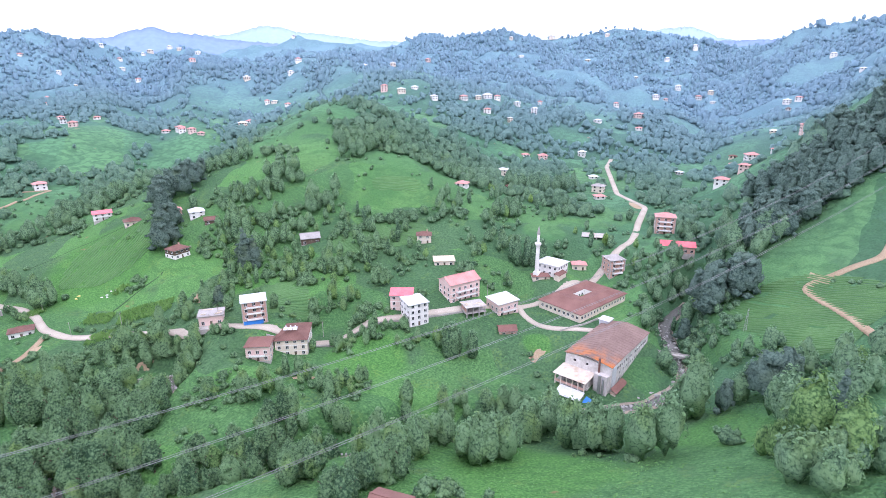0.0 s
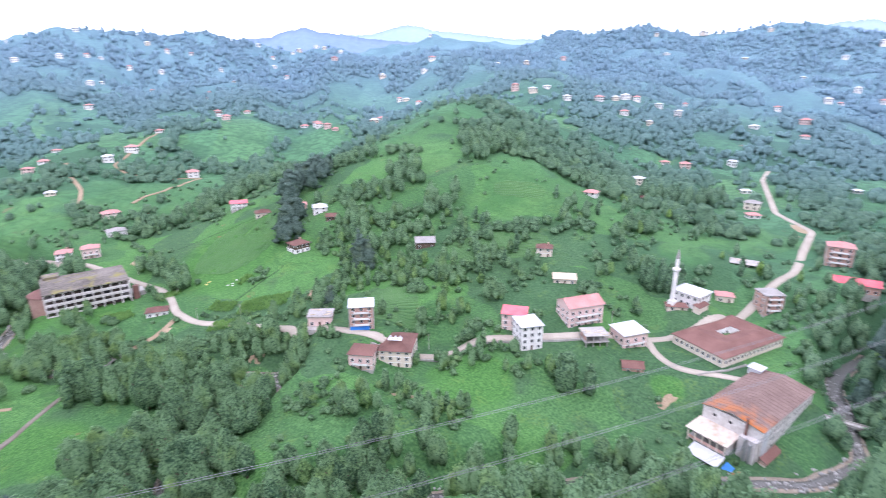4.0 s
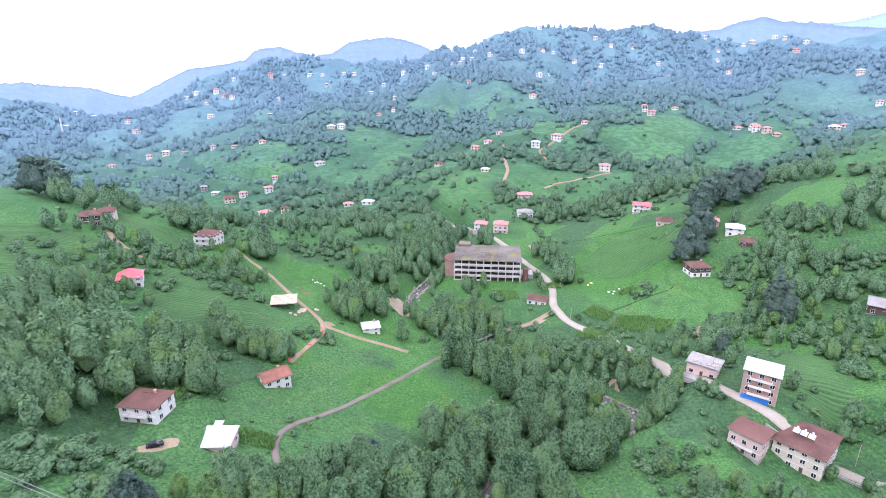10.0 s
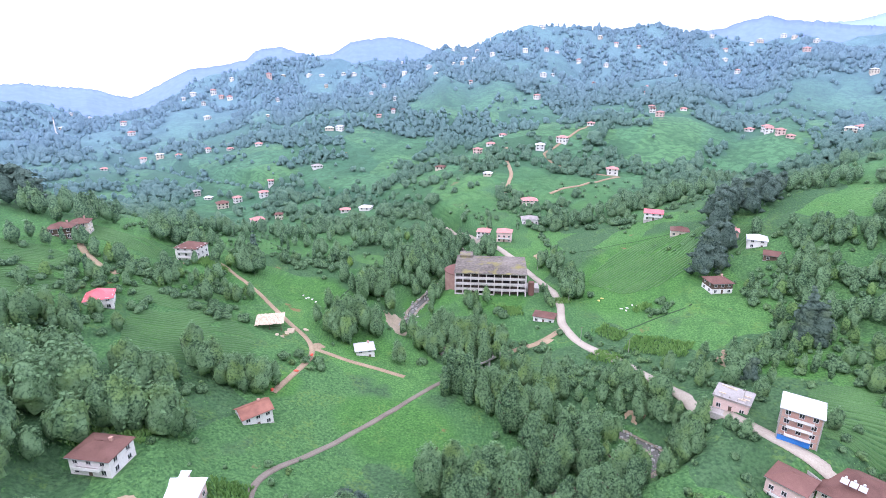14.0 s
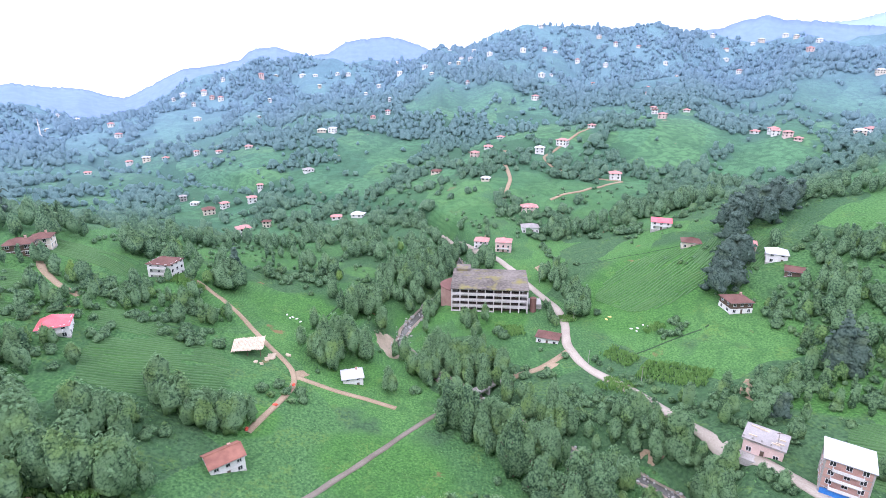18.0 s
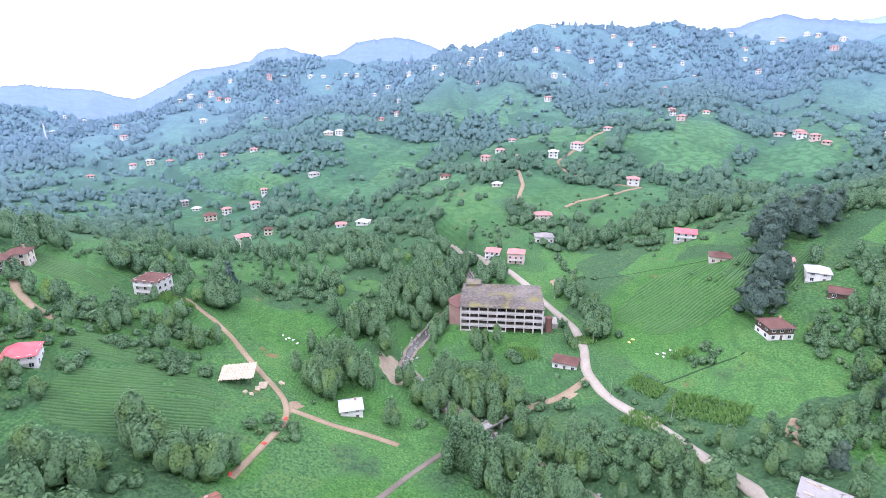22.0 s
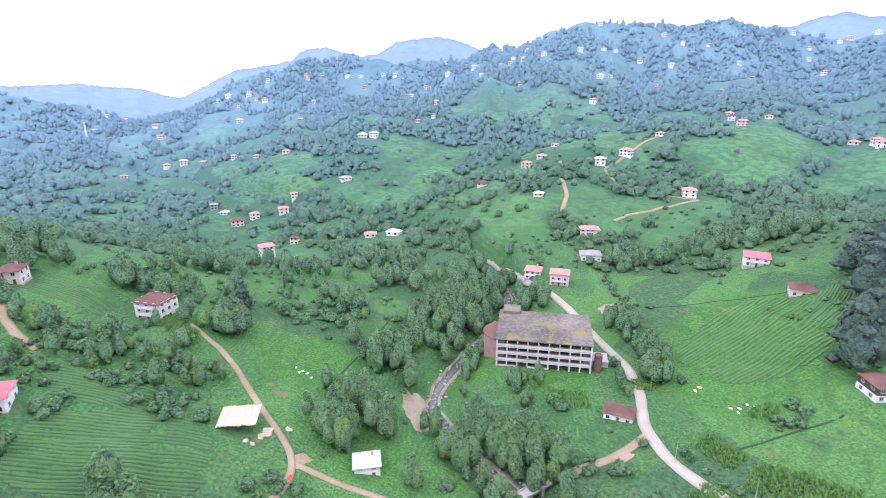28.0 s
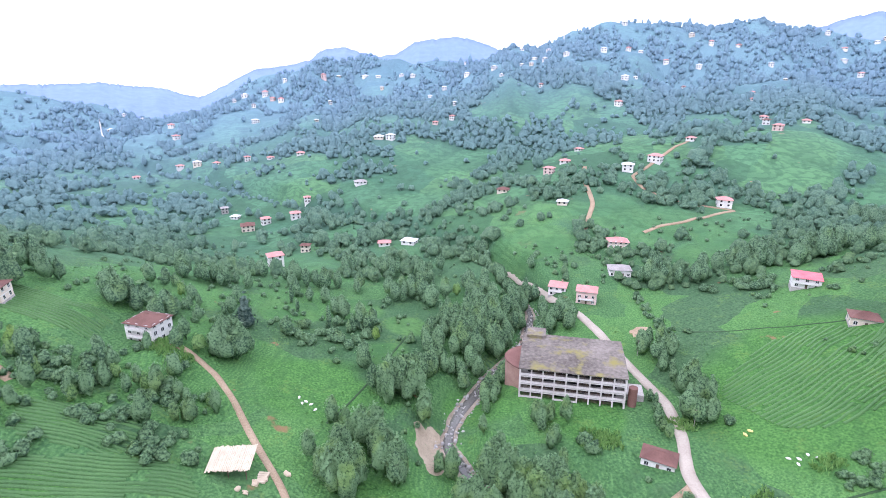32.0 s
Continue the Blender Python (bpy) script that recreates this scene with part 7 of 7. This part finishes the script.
wood(1047, 11, 56, 58, -87)
wood(781, -37, 50, 75, -90)
wood(382, -35, 26, 24, -90)
wood(-547, 763, 57, 75, 37)
wood(-638, 973, 59, 75, 35)
wood(-711, 1000, 74, 44, 37)
wood(-400, 1124, 60, 42, 20)
wood(-354, 1228, 75, 42, 17)
wood(-242, 923, 47, 75, 16)
wood(-168, 753, 46, 50, 14)
wood(-164, 671, 41, 18, 15)
wood(-250, 776, 40, 37, 19)
wood(-168, 1078, 44, 75, 9)
wood(-99, 1123, 45, 75, 5)
wood(-66, 1326, 67, 75, 3)
wood(27, 1012, 40, 66, -1)
wood(68, 913, 54, 59, -4)
wood(-38, 775, 38, 53, 3)
wood(-21, 706, 35, 54, 2)
wood(-58, 594, 23, 34, 6)
wood(-94, 566, 28, 14, 10)
wood(88, 1064, 64, 70, -5)
wood(175, 892, 54, 70, -12)
wood(205, 840, 51, 75, -14)
wood(259, 1027, 63, 75, -15)
wood(316, 1056, 75, 75, -17)
wood(199, 661, 34, 53, -18)
wood(242, 574, 49, 27, -24)
wood(293, 614, 54, 15, -27)
wood(306, 834, 44, 71, -21)
wood(398, 1036, 55, 48, -22)
wood(384, 890, 39, 73, -24)
wood(537, 936, 65, 54, -31)
wood(565, 870, 52, 16, -34)
wood(425, 799, 36, 25, -29)
wood(342, 609, 41, 15, -31)
wood(113, 467, 37, 12, -15)
wood(149, 456, 37, 13, -20)
wood(190, 482, 25, 33, -23)
wood(94, 461, 27, 12, -12)
wood(-64, 474, 23, 15, 9)
wood(-114, 507, 31, 21, 14)
wood(-299, 541, 31, 31, 31)
wood(-395, 606, 29, 16, 35)
wood(-276, 478, 33, 75, 33)
wood(-288, 595, 20, 21, 28)
wood(-328, 616, 21, 32, 30)
wood(-225, 324, 19, 75, 39)
wood(-164, 539, 22, 16, 19)
wood(136, 1152, 46, 42, -7)
wood(375, 1130, 75, 24, -19)
wood(463, 1134, 49, 30, -23)
wood(-477, 619, 44, 28, 43)
wood(-644, 868, 63, 75, 40)
wood(-330, 621, 26, 21, 33)
wood(-156, 561, 31, 29, 19)
wood(-262, 540, 27, 19, 31)
wood(-81, 542, 24, 12, 11)
wood(115, 456, 32, 12, -18)
wood(153, 449, 32, 12, -24)
wood(258, 581, 51, 36, -28)
wood(310, 612, 37, 38, -31)
wood(191, 620, 35, 19, -20)
wood(345, 733, 45, 60, -29)
wood(327, 785, 39, 34, -26)
wood(452, 851, 36, 50, -31)


# clearings of meadow and tea between the woods
FIELDS = []


def field(cx, cy, r):
    FIELDS.append((cx, cy, r))


field(-435, 974, 60)
field(-424, 893, 48)
field(-209, 698, 26)
field(-231, 650, 24)
field(-320, 530, 22)
field(-237, 542, 21)
field(-134, 521, 15)
field(-127, 429, 18)
field(-79, 376, 15)
field(-50, 363, 12)
field(-107, 355, 16)
field(-51, 331, 13)
field(-174, 395, 12)
field(-98, 743, 35)
field(-66, 694, 32)
field(-89, 597, 31)
field(-42, 731, 21)
field(-11, 565, 19)
field(17, 480, 21)
field(-0, 468, 16)
field(80, 696, 20)
field(46, 522, 15)
field(73, 521, 24)
field(86, 486, 17)
field(38, 627, 18)
field(112, 453, 16)
field(109, 516, 18)
field(205, 612, 33)
field(242, 626, 31)
field(138, 476, 17)
field(37, 885, 42)
field(78, 898, 32)
field(113, 643, 15)
field(436, 832, 28)
field(412, 775, 26)
field(518, 818, 35)
field(482, 782, 28)
field(200, 1080, 26)
field(118, 1045, 25)
field(467, 983, 26)
field(227, 681, 17)
field(274, 574, 19)
field(-35, 864, 25)
field(-248, 1093, 27)
field(217, 814, 20)
field(646, 55, 27)
field(727, 50, 35)
field(589, 64, 33)
field(487, 59, 21)
field(981, 244, 34)
field(946, 271, 27)
field(825, 140, 28)
field(570, 835, 27)
field(624, 748, 26)
field(546, 775, 32)
field(276, 660, 40)
field(165, 525, 23)
field(135, 504, 19)
field(329, 598, 38)
field(379, 798, 30)
field(257, 288, 17)
field(257, 349, 16)
field(333, 339, 17)
field(256, 213, 25)
field(240, 220, 15)
field(1113, 17, 44)
field(505, 131, 15)
field(270, 200, 13)
field(635, 247, 23)
field(519, 264, 20)
field(277, 106, 14)
field(316, 91, 12)
field(285, 157, 12)


def clearing(x, y):
    """How deep a place lies inside the clearings: 1 in the middle of one, 0 at its edge, below 0 outside."""
    deep = np.full(np.shape(x), -9.0)
    wob = 0.5 * value_noise(x / 22, y / 22, 71) + 0.3 * value_noise(x / 8, y / 8, 72)
    for cx, cy, r in FIELDS:
        deep = np.maximum(deep, 1.1 - np.hypot(x - cx, y - cy) / r + wob)
    return deep


def wooded(wx, wy, seed=21):
    """Cover of the woods on the farther slopes: above 0 where trees stand close."""
    far = np.hypot(wx, wy - 100)
    cover = np.full(wx.shape, -1.0)
    for cx, cy, rx, ry, turn in WOODS:
        c, s = math.cos(radians(turn)), math.sin(radians(turn))
        u, w = ((wx - cx) * c + (wy - cy) * s) / rx, (-(wx - cx) * s + (wy - cy) * c) / ry
        cover = np.maximum(cover, 1.04 - np.hypot(u, w))
    gully = (height(wx + 45, wy) + height(wx - 45, wy) + height(wx, wy + 45) + height(wx, wy - 45)) / 4 - height(wx, wy)
    wild = 0.9 * value_noise(wx / 95, wy / 95, seed) + np.clip(gully / 16, -0.35, 0.4)
    cover = np.maximum(cover, np.where(far > 850, wild + 0.10, wild - 0.14))
    rough = value_noise(wx / 40, wy / 40, seed + 1) + 0.6 * value_noise(wx / 15, wy / 15, seed + 2)
    return np.where(clearing(wx, wy) > 0, -0.6, cover + 0.45 * rough)


# trees along the river banks, thick on both sides
for (x0, y0, _), (x1, y1, _) in zip(RIVER[0:29], RIVER[1:30]):
    step = math.hypot(x1 - x0, y1 - y0)
    nxv, nyv = -(y1 - y0) / step, (x1 - x0) / step
    for side in (-1, 1):
        for _ in range(int(step / 3.0)):
            f, off = tree_rng.uniform(0, 1), side * tree_rng.uniform(4.0, 13)
            x, y = x0 + (x1 - x0) * f + nxv * off, y0 + (y1 - y0) * f + nyv * off
            gap = (-40 < x < -10 and 268 < y < 318) or (60 < x < 90 and 172 < y < 200) or (150 < x < 252 and -20 < y < 60)
            if not gap or tree_rng.uniform(0, 1) < 0.15:
                plant("alder", x, y, tree_rng.uniform(5.5, 10), tree_rng.uniform(0.85, 1.2))
row("alder", [(71, 231), (78, 208), (87, 181), (99, 161)], 3.0, 1.3, 5.0, 1.1)
row("bush", [(73, 228), (80, 207), (89, 181), (101, 161), (116, 146)], 2.2, 1.2, 3.4, 1.2)
row("alder", [(112, 146), (127, 133), (141, 119), (160, 105)], 5.0, 1.5, 5.0, 1.1)
row("bush", [(66, 268), (72, 252), (82, 232), (90, 208)], 4.0, 1.2, 2.6, 1.2)
row("alder", [(9, 309), (13, 291), (17, 279), (22, 268), (27, 263)], 2.6, 1.6, 6.5, 1.0)
row("alder", [(-10, 273), (0, 265), (11, 260), (20, 257)], 2.0, 3.0, 7.5, 1.0)
row("alder", [(65, 349), (68, 330), (69, 317), (70, 303)], 2.6, 1.6, 6.0, 1.0)
row("alder", [(55, 324), (56, 310), (53, 294)], 2.5, 1.2, 4.5, 1.0)
row("alder", [(-35, 338), (-41, 360), (-28, 384)], 2.6, 2.0, 6.5, 1.0)
row("bush", [(69, 418), (69, 382), (78, 363)], 2.0, 2.0, 3.0, 1.2)


def free(x, y):
    """Clear of roads, water and the big buildings."""
    for line, gap in CLEAR:
        if along(np.array([x]), np.array([y]), line)[0][0] < gap:
            return False
    return all(abs(x - bx) > br or abs(y - by) > br for bx, by, br in BLOCKED)


CLEAR = [([(px, py, 0) for px, py in VALLEY_ROAD], 4.2), (RIVER, 3.2)]
BLOCKED = [(25, 328, 24), (188, 32, 22), (222, 56, 20), (236, 82, 9), (-91, 133, 8), (-70, 127, 9), (168, 15, 9)] + [(o.location.x, o.location.y, 8.5) for o in scene.objects if o.type == "EMPTY" and o.name.startswith(("farm", "timber", "house", "villa", "apart", "hut", "barn", "shed", "road", "store", "row", "annex", "board", "straw", "ruined", "unfinished", "concrete"))]
rest, remoter, scatter = {}, {}, []
# the foot of the slope below the flight line comes first
LINE = [(-28, -36, 0), (-9, -21, 0), (0, 0, 0), (0, 126, 0)]
waiting = []
for kind, trees in stand.items():
    for x, y, tall, wide in trees:
        if free(x, y) and not (kind in ("alder", "bush", "walnut") and float(clearing(np.array([x]), np.array([y]))[0]) > 0):
            waiting.append((float(along(np.array([x]), np.array([y]), LINE)[0][0]) + (40 if kind == "bush" else 0), kind, x, y, tall, wide))
waiting.sort()
for count, (gap, kind, x, y, tall, wide) in enumerate(waiting):
    k = int(tree_rng.integers(len(CROWNS[kind])))
    spin, z = tree_rng.uniform(0, 360), ground_z(x, y) - 0.15
    if count < 290:
        t = thing("bush" if kind == "bush" else "tree", TREE_WORDS[kind], "bush" if kind == "bush" else "tree", pose(x, y, z, 0, 0, spin) @ Matrix.Diagonal((tall * wide, tall * wide, tall, 1)), "trees of the valley")
        me = TREE_MESHES[kind][k]
        part("crown", me[0], t)
        part("trunk", me[1], t)
    else:
        (rest if gap < 185 else remoter).setdefault(kind, []).append((k, x, y, z, tall * wide, tall, spin))


def forest(name, kind, rows, label, leaf, crowns):
    """Many trees as one mesh of crowns."""
    shapes = []
    for q in crowns[kind]:
        pts, first, inv = np.unique(np.round(q.reshape(-1, 6)[:, :3], 4), axis=0, return_index=True, return_inverse=True)
        shapes.append((pts, q.reshape(-1, 6)[first, 3:], inv.reshape(-1, 4)))
    out, turned, faces, start = [], [], [], 0
    for k, x, y, z, wide, tall, spin in rows:
        a = radians(spin)
        pts, nrm, quads = shapes[k % len(shapes)]
        c, s = math.cos(a), math.sin(a)
        turn = np.array([[c, s, 0], [-s, c, 0], [0, 0, 1]])
        out.append((pts * np.array([wide, wide, tall])) @ turn + np.array([x, y, z]))
        turned.append(nrm @ turn)
        faces.append(quads + start)
        start += len(pts)
    me = soft_normals(big_mesh(name, np.concatenate(out), np.concatenate(faces), leaf), np.concatenate(turned))
    tagged(new(name, me), label, "woodland", kind="stuff")


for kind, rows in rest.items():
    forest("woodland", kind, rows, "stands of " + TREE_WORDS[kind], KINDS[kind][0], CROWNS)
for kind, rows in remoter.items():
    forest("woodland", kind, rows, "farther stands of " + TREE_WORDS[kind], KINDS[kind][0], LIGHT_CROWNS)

# the woods on the farther slopes: in the plan's patches and the gullies, in lines between the parcels, and a few trees alone
def hill_trees(step, lo, hi, seed):
    wx, wy = np.meshgrid(np.arange(-950, 1500, step), np.arange(-150, 1500, step))
    wx, wy = wx.ravel() + tree_rng.uniform(-0.55, 0.55, wx.size) * step, wy.ravel() + tree_rng.uniform(-0.55, 0.55, wx.size) * step
    far = np.hypot(wx, wy - 100)
    bear = np.degrees(np.arctan2(wx, wy - 40))
    keep = (far > lo) & (far <= hi) & (bear > -52) & (bear < 112)
    wx, wy, far = wx[keep], wy[keep], far[keep]
    cover = wooded(wx, wy, seed)
    lines_ = (np.abs(value_noise(wx / 62, wy / 62, seed + 7)) < 0.022) & (cover > -0.55)
    keep = (cover > 0) | lines_ | (tree_rng.uniform(0, 1, wx.size) < np.where(cover < -0.55, 0.02, 0.10))
    keep &= ~((cover < 0.12) & (tree_rng.uniform(0, 1, wx.size) < 0.35))
    for o in [o for o in scene.objects if o.name.startswith("hillside_house")]:
        hx, hy = o.location.x, o.location.y
        back = math.hypot(hx, hy - 40)
        ux, uy = -hx / back, -(hy - 40) / back
        a, b = (wx - hx) * ux + (wy - hy) * uy, np.abs((wx - hx) * uy - (wy - hy) * ux)
        keep &= ~((a > -8) & (a < 30) & (b < 9))
    for line in (VALLEY_ROAD,):
        keep &= along(wx, wy, [(p, q, 0) for p, q in line])[0] > 7
    keep &= np.array([all(abs(x - bx) > br or abs(y - by) > br for bx, by, br in BLOCKED) for x, y in zip(wx, wy)])
    wx, wy = wx[keep], wy[keep]
    wz = height(wx, wy)
    size = np.exp(tree_rng.normal(0, 0.30, len(wx))) * step * (0.88 if step > 7 else 0.95)
    return [(int(tree_rng.integers(5)), x, y, z - 0.6, s * tree_rng.uniform(1.3, 2.0), s * tree_rng.uniform(0.85, 1.35), tree_rng.uniform(0, 360)) for x, y, z, s in zip(wx, wy, wz, size)]


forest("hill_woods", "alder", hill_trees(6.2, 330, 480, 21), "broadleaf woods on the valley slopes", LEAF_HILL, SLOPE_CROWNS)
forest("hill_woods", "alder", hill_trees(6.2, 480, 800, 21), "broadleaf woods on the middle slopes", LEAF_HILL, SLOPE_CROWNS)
forest("hill_woods", "alder", hill_trees(7.4, 800, 1480, 21), "woods on the far slopes, haze in their leaf colour", LEAF_HILL, FAR_CROWNS)

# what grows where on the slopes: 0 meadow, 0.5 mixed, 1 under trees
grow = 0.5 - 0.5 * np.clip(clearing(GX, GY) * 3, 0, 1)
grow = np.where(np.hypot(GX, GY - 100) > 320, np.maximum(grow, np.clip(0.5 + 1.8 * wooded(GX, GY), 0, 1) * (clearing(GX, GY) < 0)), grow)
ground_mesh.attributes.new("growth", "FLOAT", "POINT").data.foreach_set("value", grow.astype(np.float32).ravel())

# single bushes scattered over the near slopes
for _ in range(5000):
    x, y = tree_rng.uniform(-320, 420), tree_rng.uniform(-60, 560)
    if value_noise(np.array([x / 45]), np.array([y / 45]), 31)[0] + 0.5 * value_noise(np.array([x / 12]), np.array([y / 12]), 32)[0] > 0.12 and not in_open(x, y) and free(x, y):
        s = tree_rng.uniform(1.2, 3.4)
        scatter.append((int(tree_rng.integers(3)), x, y, ground_z(x, y) - 0.1, s * 1.2, s, tree_rng.uniform(0, 360)))
forest("scrub", "bush", scatter, "scattered hazel bushes and scrub", LEAF, LIGHT_CROWNS)

# tufts of long grass, herbs and maize over the near meadows
n = 90000
tx, ty = tree_rng.uniform(-190, 230, n), tree_rng.uniform(-40, 400, n)
thick = value_noise(tx / 22, ty / 22, 41) + 0.5 * value_noise(tx / 7, ty / 7, 42)
ok = (thick > 0.0) & (along(tx, ty, RIVER)[0] > 6.5) & (along(tx, ty, [(a, b, 0) for a, b in VALLEY_ROAD])[0] > 3.4)
for bx, by, br in BLOCKED:
    ok &= (np.abs(tx - bx) > br * 0.85) | (np.abs(ty - by) > br * 0.85)
tx, ty = tx[ok], ty[ok]
tz = height(tx, ty)
n = len(tx)
ang, size = tree_rng.uniform(0, 2 * math.pi, n), tree_rng.uniform(0.14, 0.42, n)
ux, uy = np.cos(ang) * size, np.sin(ang) * size
tilt = tree_rng.uniform(0.3, 1.0, n) * size
quad = np.stack([np.stack([tx - ux, ty - uy, tz - 0.05], -1), np.stack([tx + ux, ty + uy, tz - 0.05], -1), np.stack([tx + ux * 0.5 - uy * 0.7, ty + uy * 0.5 + ux * 0.7, tz + tilt], -1), np.stack([tx - ux * 0.5 - uy * 0.7, ty - uy * 0.5 + ux * 0.7, tz + tilt], -1)], 1)
tagged(new("long_grass", big_mesh("long_grass", quad.reshape(-1, 3), np.arange(n * 4).reshape(-1, 4), GRASS)), "tufts of long grass and herbs", "grass", kind="stuff")

# maize and broad-leaved crops in small plots
blades, crop_rng = [], np.random.default_rng(12)
for cx, cy, rx, ry, turn in ((92, 240, 13, 7, -40), (78, 262, 8, 4, -60), (-94, 153, 11, 5, 10), (97, 276, 4, 3, 20), (70, 240, 7, 4, -55), (-120, 283, 9, 4, -20), (33, 292, 7, 5, 0), (62, 302, 5, 4, 0), (-58, 144, 6, 4, 0)):
    c, t = math.cos(radians(turn)), math.sin(radians(turn))
    for _ in range(int(rx * ry * 7)):
        u, w = crop_rng.uniform(-rx, rx), round(crop_rng.uniform(-ry, ry) / 0.8) * 0.8
        x, y, tall = cx + u * c - w * t, cy + u * t + w * c, crop_rng.uniform(1.1, 2.0)
        z = ground_z(x, y)
        for a in crop_rng.uniform(0, 6.28, 3):
            ox, oy = math.cos(a), math.sin(a)
            blades.append([(x - oy * 0.08, y + ox * 0.08, z), (x + oy * 0.08, y - ox * 0.08, z), (x + ox * 0.3 + oy * 0.07, y + oy * 0.3 - ox * 0.07, z + tall), (x + ox * 0.75, y + oy * 0.75, z + tall * 0.8)])
tagged(new("maize", big_mesh("maize", np.array(blades).reshape(-1, 3), np.arange(len(blades) * 4).reshape(-1, 4), MAIZE)), "light green maize plants in small plots", "maize", kind="stuff")

# stones in the river
stones = []
base = bmesh.new()
bmesh.ops.create_icosphere(base, subdivisions=1, radius=1)
bv, bf = np.array([v.co for v in base.verts]), np.array([[v.index for v in f.verts] for f in base.faces])
base.free()
for (x0, y0, z0), (x1, y1, z1) in zip(RIVER[3:28], RIVER[4:29]):
    for _ in range(int(math.hypot(x1 - x0, y1 - y0) * 2.2)):
        f = tree_rng.uniform(0, 1)
        x, y = x0 + (x1 - x0) * f + tree_rng.normal(0, 2.9), y0 + (y1 - y0) * f + tree_rng.normal(0, 2.9)
        stones.append(bv * tree_rng.uniform(0.2, 0.5) * tree_rng.uniform(0.6, 2.2) * tree_rng.uniform(0.6, 1.2, 3) * (1 + tree_rng.normal(0, 0.12, bv.shape)) + (x, y, z0 + (z1 - z0) * f - 0.1))
faces = np.concatenate([bf + k * len(bv) for k in range(len(stones))])
tagged(new("river_stones", big_mesh("river_stones", np.concatenate(stones), faces, ROCK)), "grey boulders and stones in the shallow river", "stones", kind="stuff")


# ---- the distance: ridges far behind the valley, their haze painted on and glowing ----
def skyline(bearing, points):
    return np.interp(bearing, [q[0] for q in points], [q[1] for q in points])


def ridge(name, label, bumps, near, away, lo, hi, material):
    b = np.linspace(lo, hi, 1500)
    crest = skyline(b, bumps) + 0.06 * value_noise(b * 4.3, b * 0, 52)
    trees = 0.10 * value_noise(b * 11, b * 0, 53) + 0.10 * value_noise(b * 31, b * 0, 55)
    rows = []
    for k in np.linspace(0, 1, 14):
        d = near + (away - near) * k
        z = 135 + d * np.tan(np.radians(crest + trees * (k > 0.99))) * k ** 0.8 - 330 * (1 - k) + 60 * (1 - k) * value_noise(b * 0.9, b * 0 + k * 6, 54)
        rows.append(np.stack([d * np.sin(np.radians(b)), 40 + d * np.cos(np.radians(b)), z], -1))
    rows.append(rows[-1] + np.array([0, 60, -500]))
    v = np.stack(rows)
    i = np.arange(v.shape[0] * v.shape[1]).reshape(v.shape[:2])
    q = np.stack([i[:-1, :-1], i[:-1, 1:], i[1:, 1:], i[1:, :-1]], -1).reshape(-1, 4)
    tagged(new(name, big_mesh(name, v.reshape(-1, 3), q, material)), label, "hills", kind="structure")


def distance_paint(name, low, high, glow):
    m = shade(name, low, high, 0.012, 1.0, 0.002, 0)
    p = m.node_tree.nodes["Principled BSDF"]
    # the haze colour is also emitted, though hills give no light
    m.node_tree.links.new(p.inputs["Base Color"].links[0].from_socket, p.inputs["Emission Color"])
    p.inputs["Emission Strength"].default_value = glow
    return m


# the blue of both ridges is haze painted as base colour
RIDGE_NEAR = distance_paint("distant_hills_haze_glow", (0.135, 0.205, 0.365), (0.180, 0.262, 0.425), 0.30)
RIDGE_FAR = distance_paint("far_hills_haze_glow", (0.21, 0.30, 0.48), (0.25, 0.34, 0.53), 0.50)
ridge("backdrop_near", "distant wooded ridges with blue haze painted on", [(-75, -1.8), (-45, -1.6), (-39, -1.6), (-37.4, -1.5), (-35.3, -1.8), (-32.7, -2.05), (-30.7, -2.7), (-29.8, -2.88), (-28.4, -2.3), (-26.1, -1.1), (-24.6, -0.46), (-21.7, -0.12), (-19.6, 0.38), (-19, 1.03), (-18.2, 1.34), (-16.4, 1.5), (-15.4, 1.16), (-13.3, 0.7), (-11.6, 0.92), (-9.9, 1.96), (-8.3, 2.22), (-6.1, 2.49), (-4.4, 2.24), (-2.7, 1.72), (-1.6, 1.2), (-0.8, 1.1), (3, 0.8), (15, 1.5), (20, 2.5), (24.9, 2.95), (26.2, 3.45), (28.3, 3.88), (29.7, 3.46), (32, 3.3), (34.5, 2.9), (45, 2.2), (70, 2.4), (92, 2.6), (130, 2.6)], 1900, 2900, -75, 130, RIDGE_NEAR)
ridge("backdrop_far", "far mountain ridges with pale blue haze painted on", [(-75, -2.2), (-38, -2.4), (-28, -3.2), (-10, 0.2), (17, 2.4), (25, 2.8), (32, 3.2), (34.5, 3.31), (35.5, 3.56), (36.6, 3.92), (38.1, 4.19), (39.7, 3.97), (40.7, 3.64), (42.8, 3.5), (48, 2.9), (60, 2.5), (72, 2.9), (76, 3.65), (78.1, 3.82), (79.1, 3.46), (80.6, 2.81), (82.4, 2.44), (84.6, 2.5), (90, 2.6), (130, 2.6)], 3200, 4300, -75, 130, RIDGE_FAR)
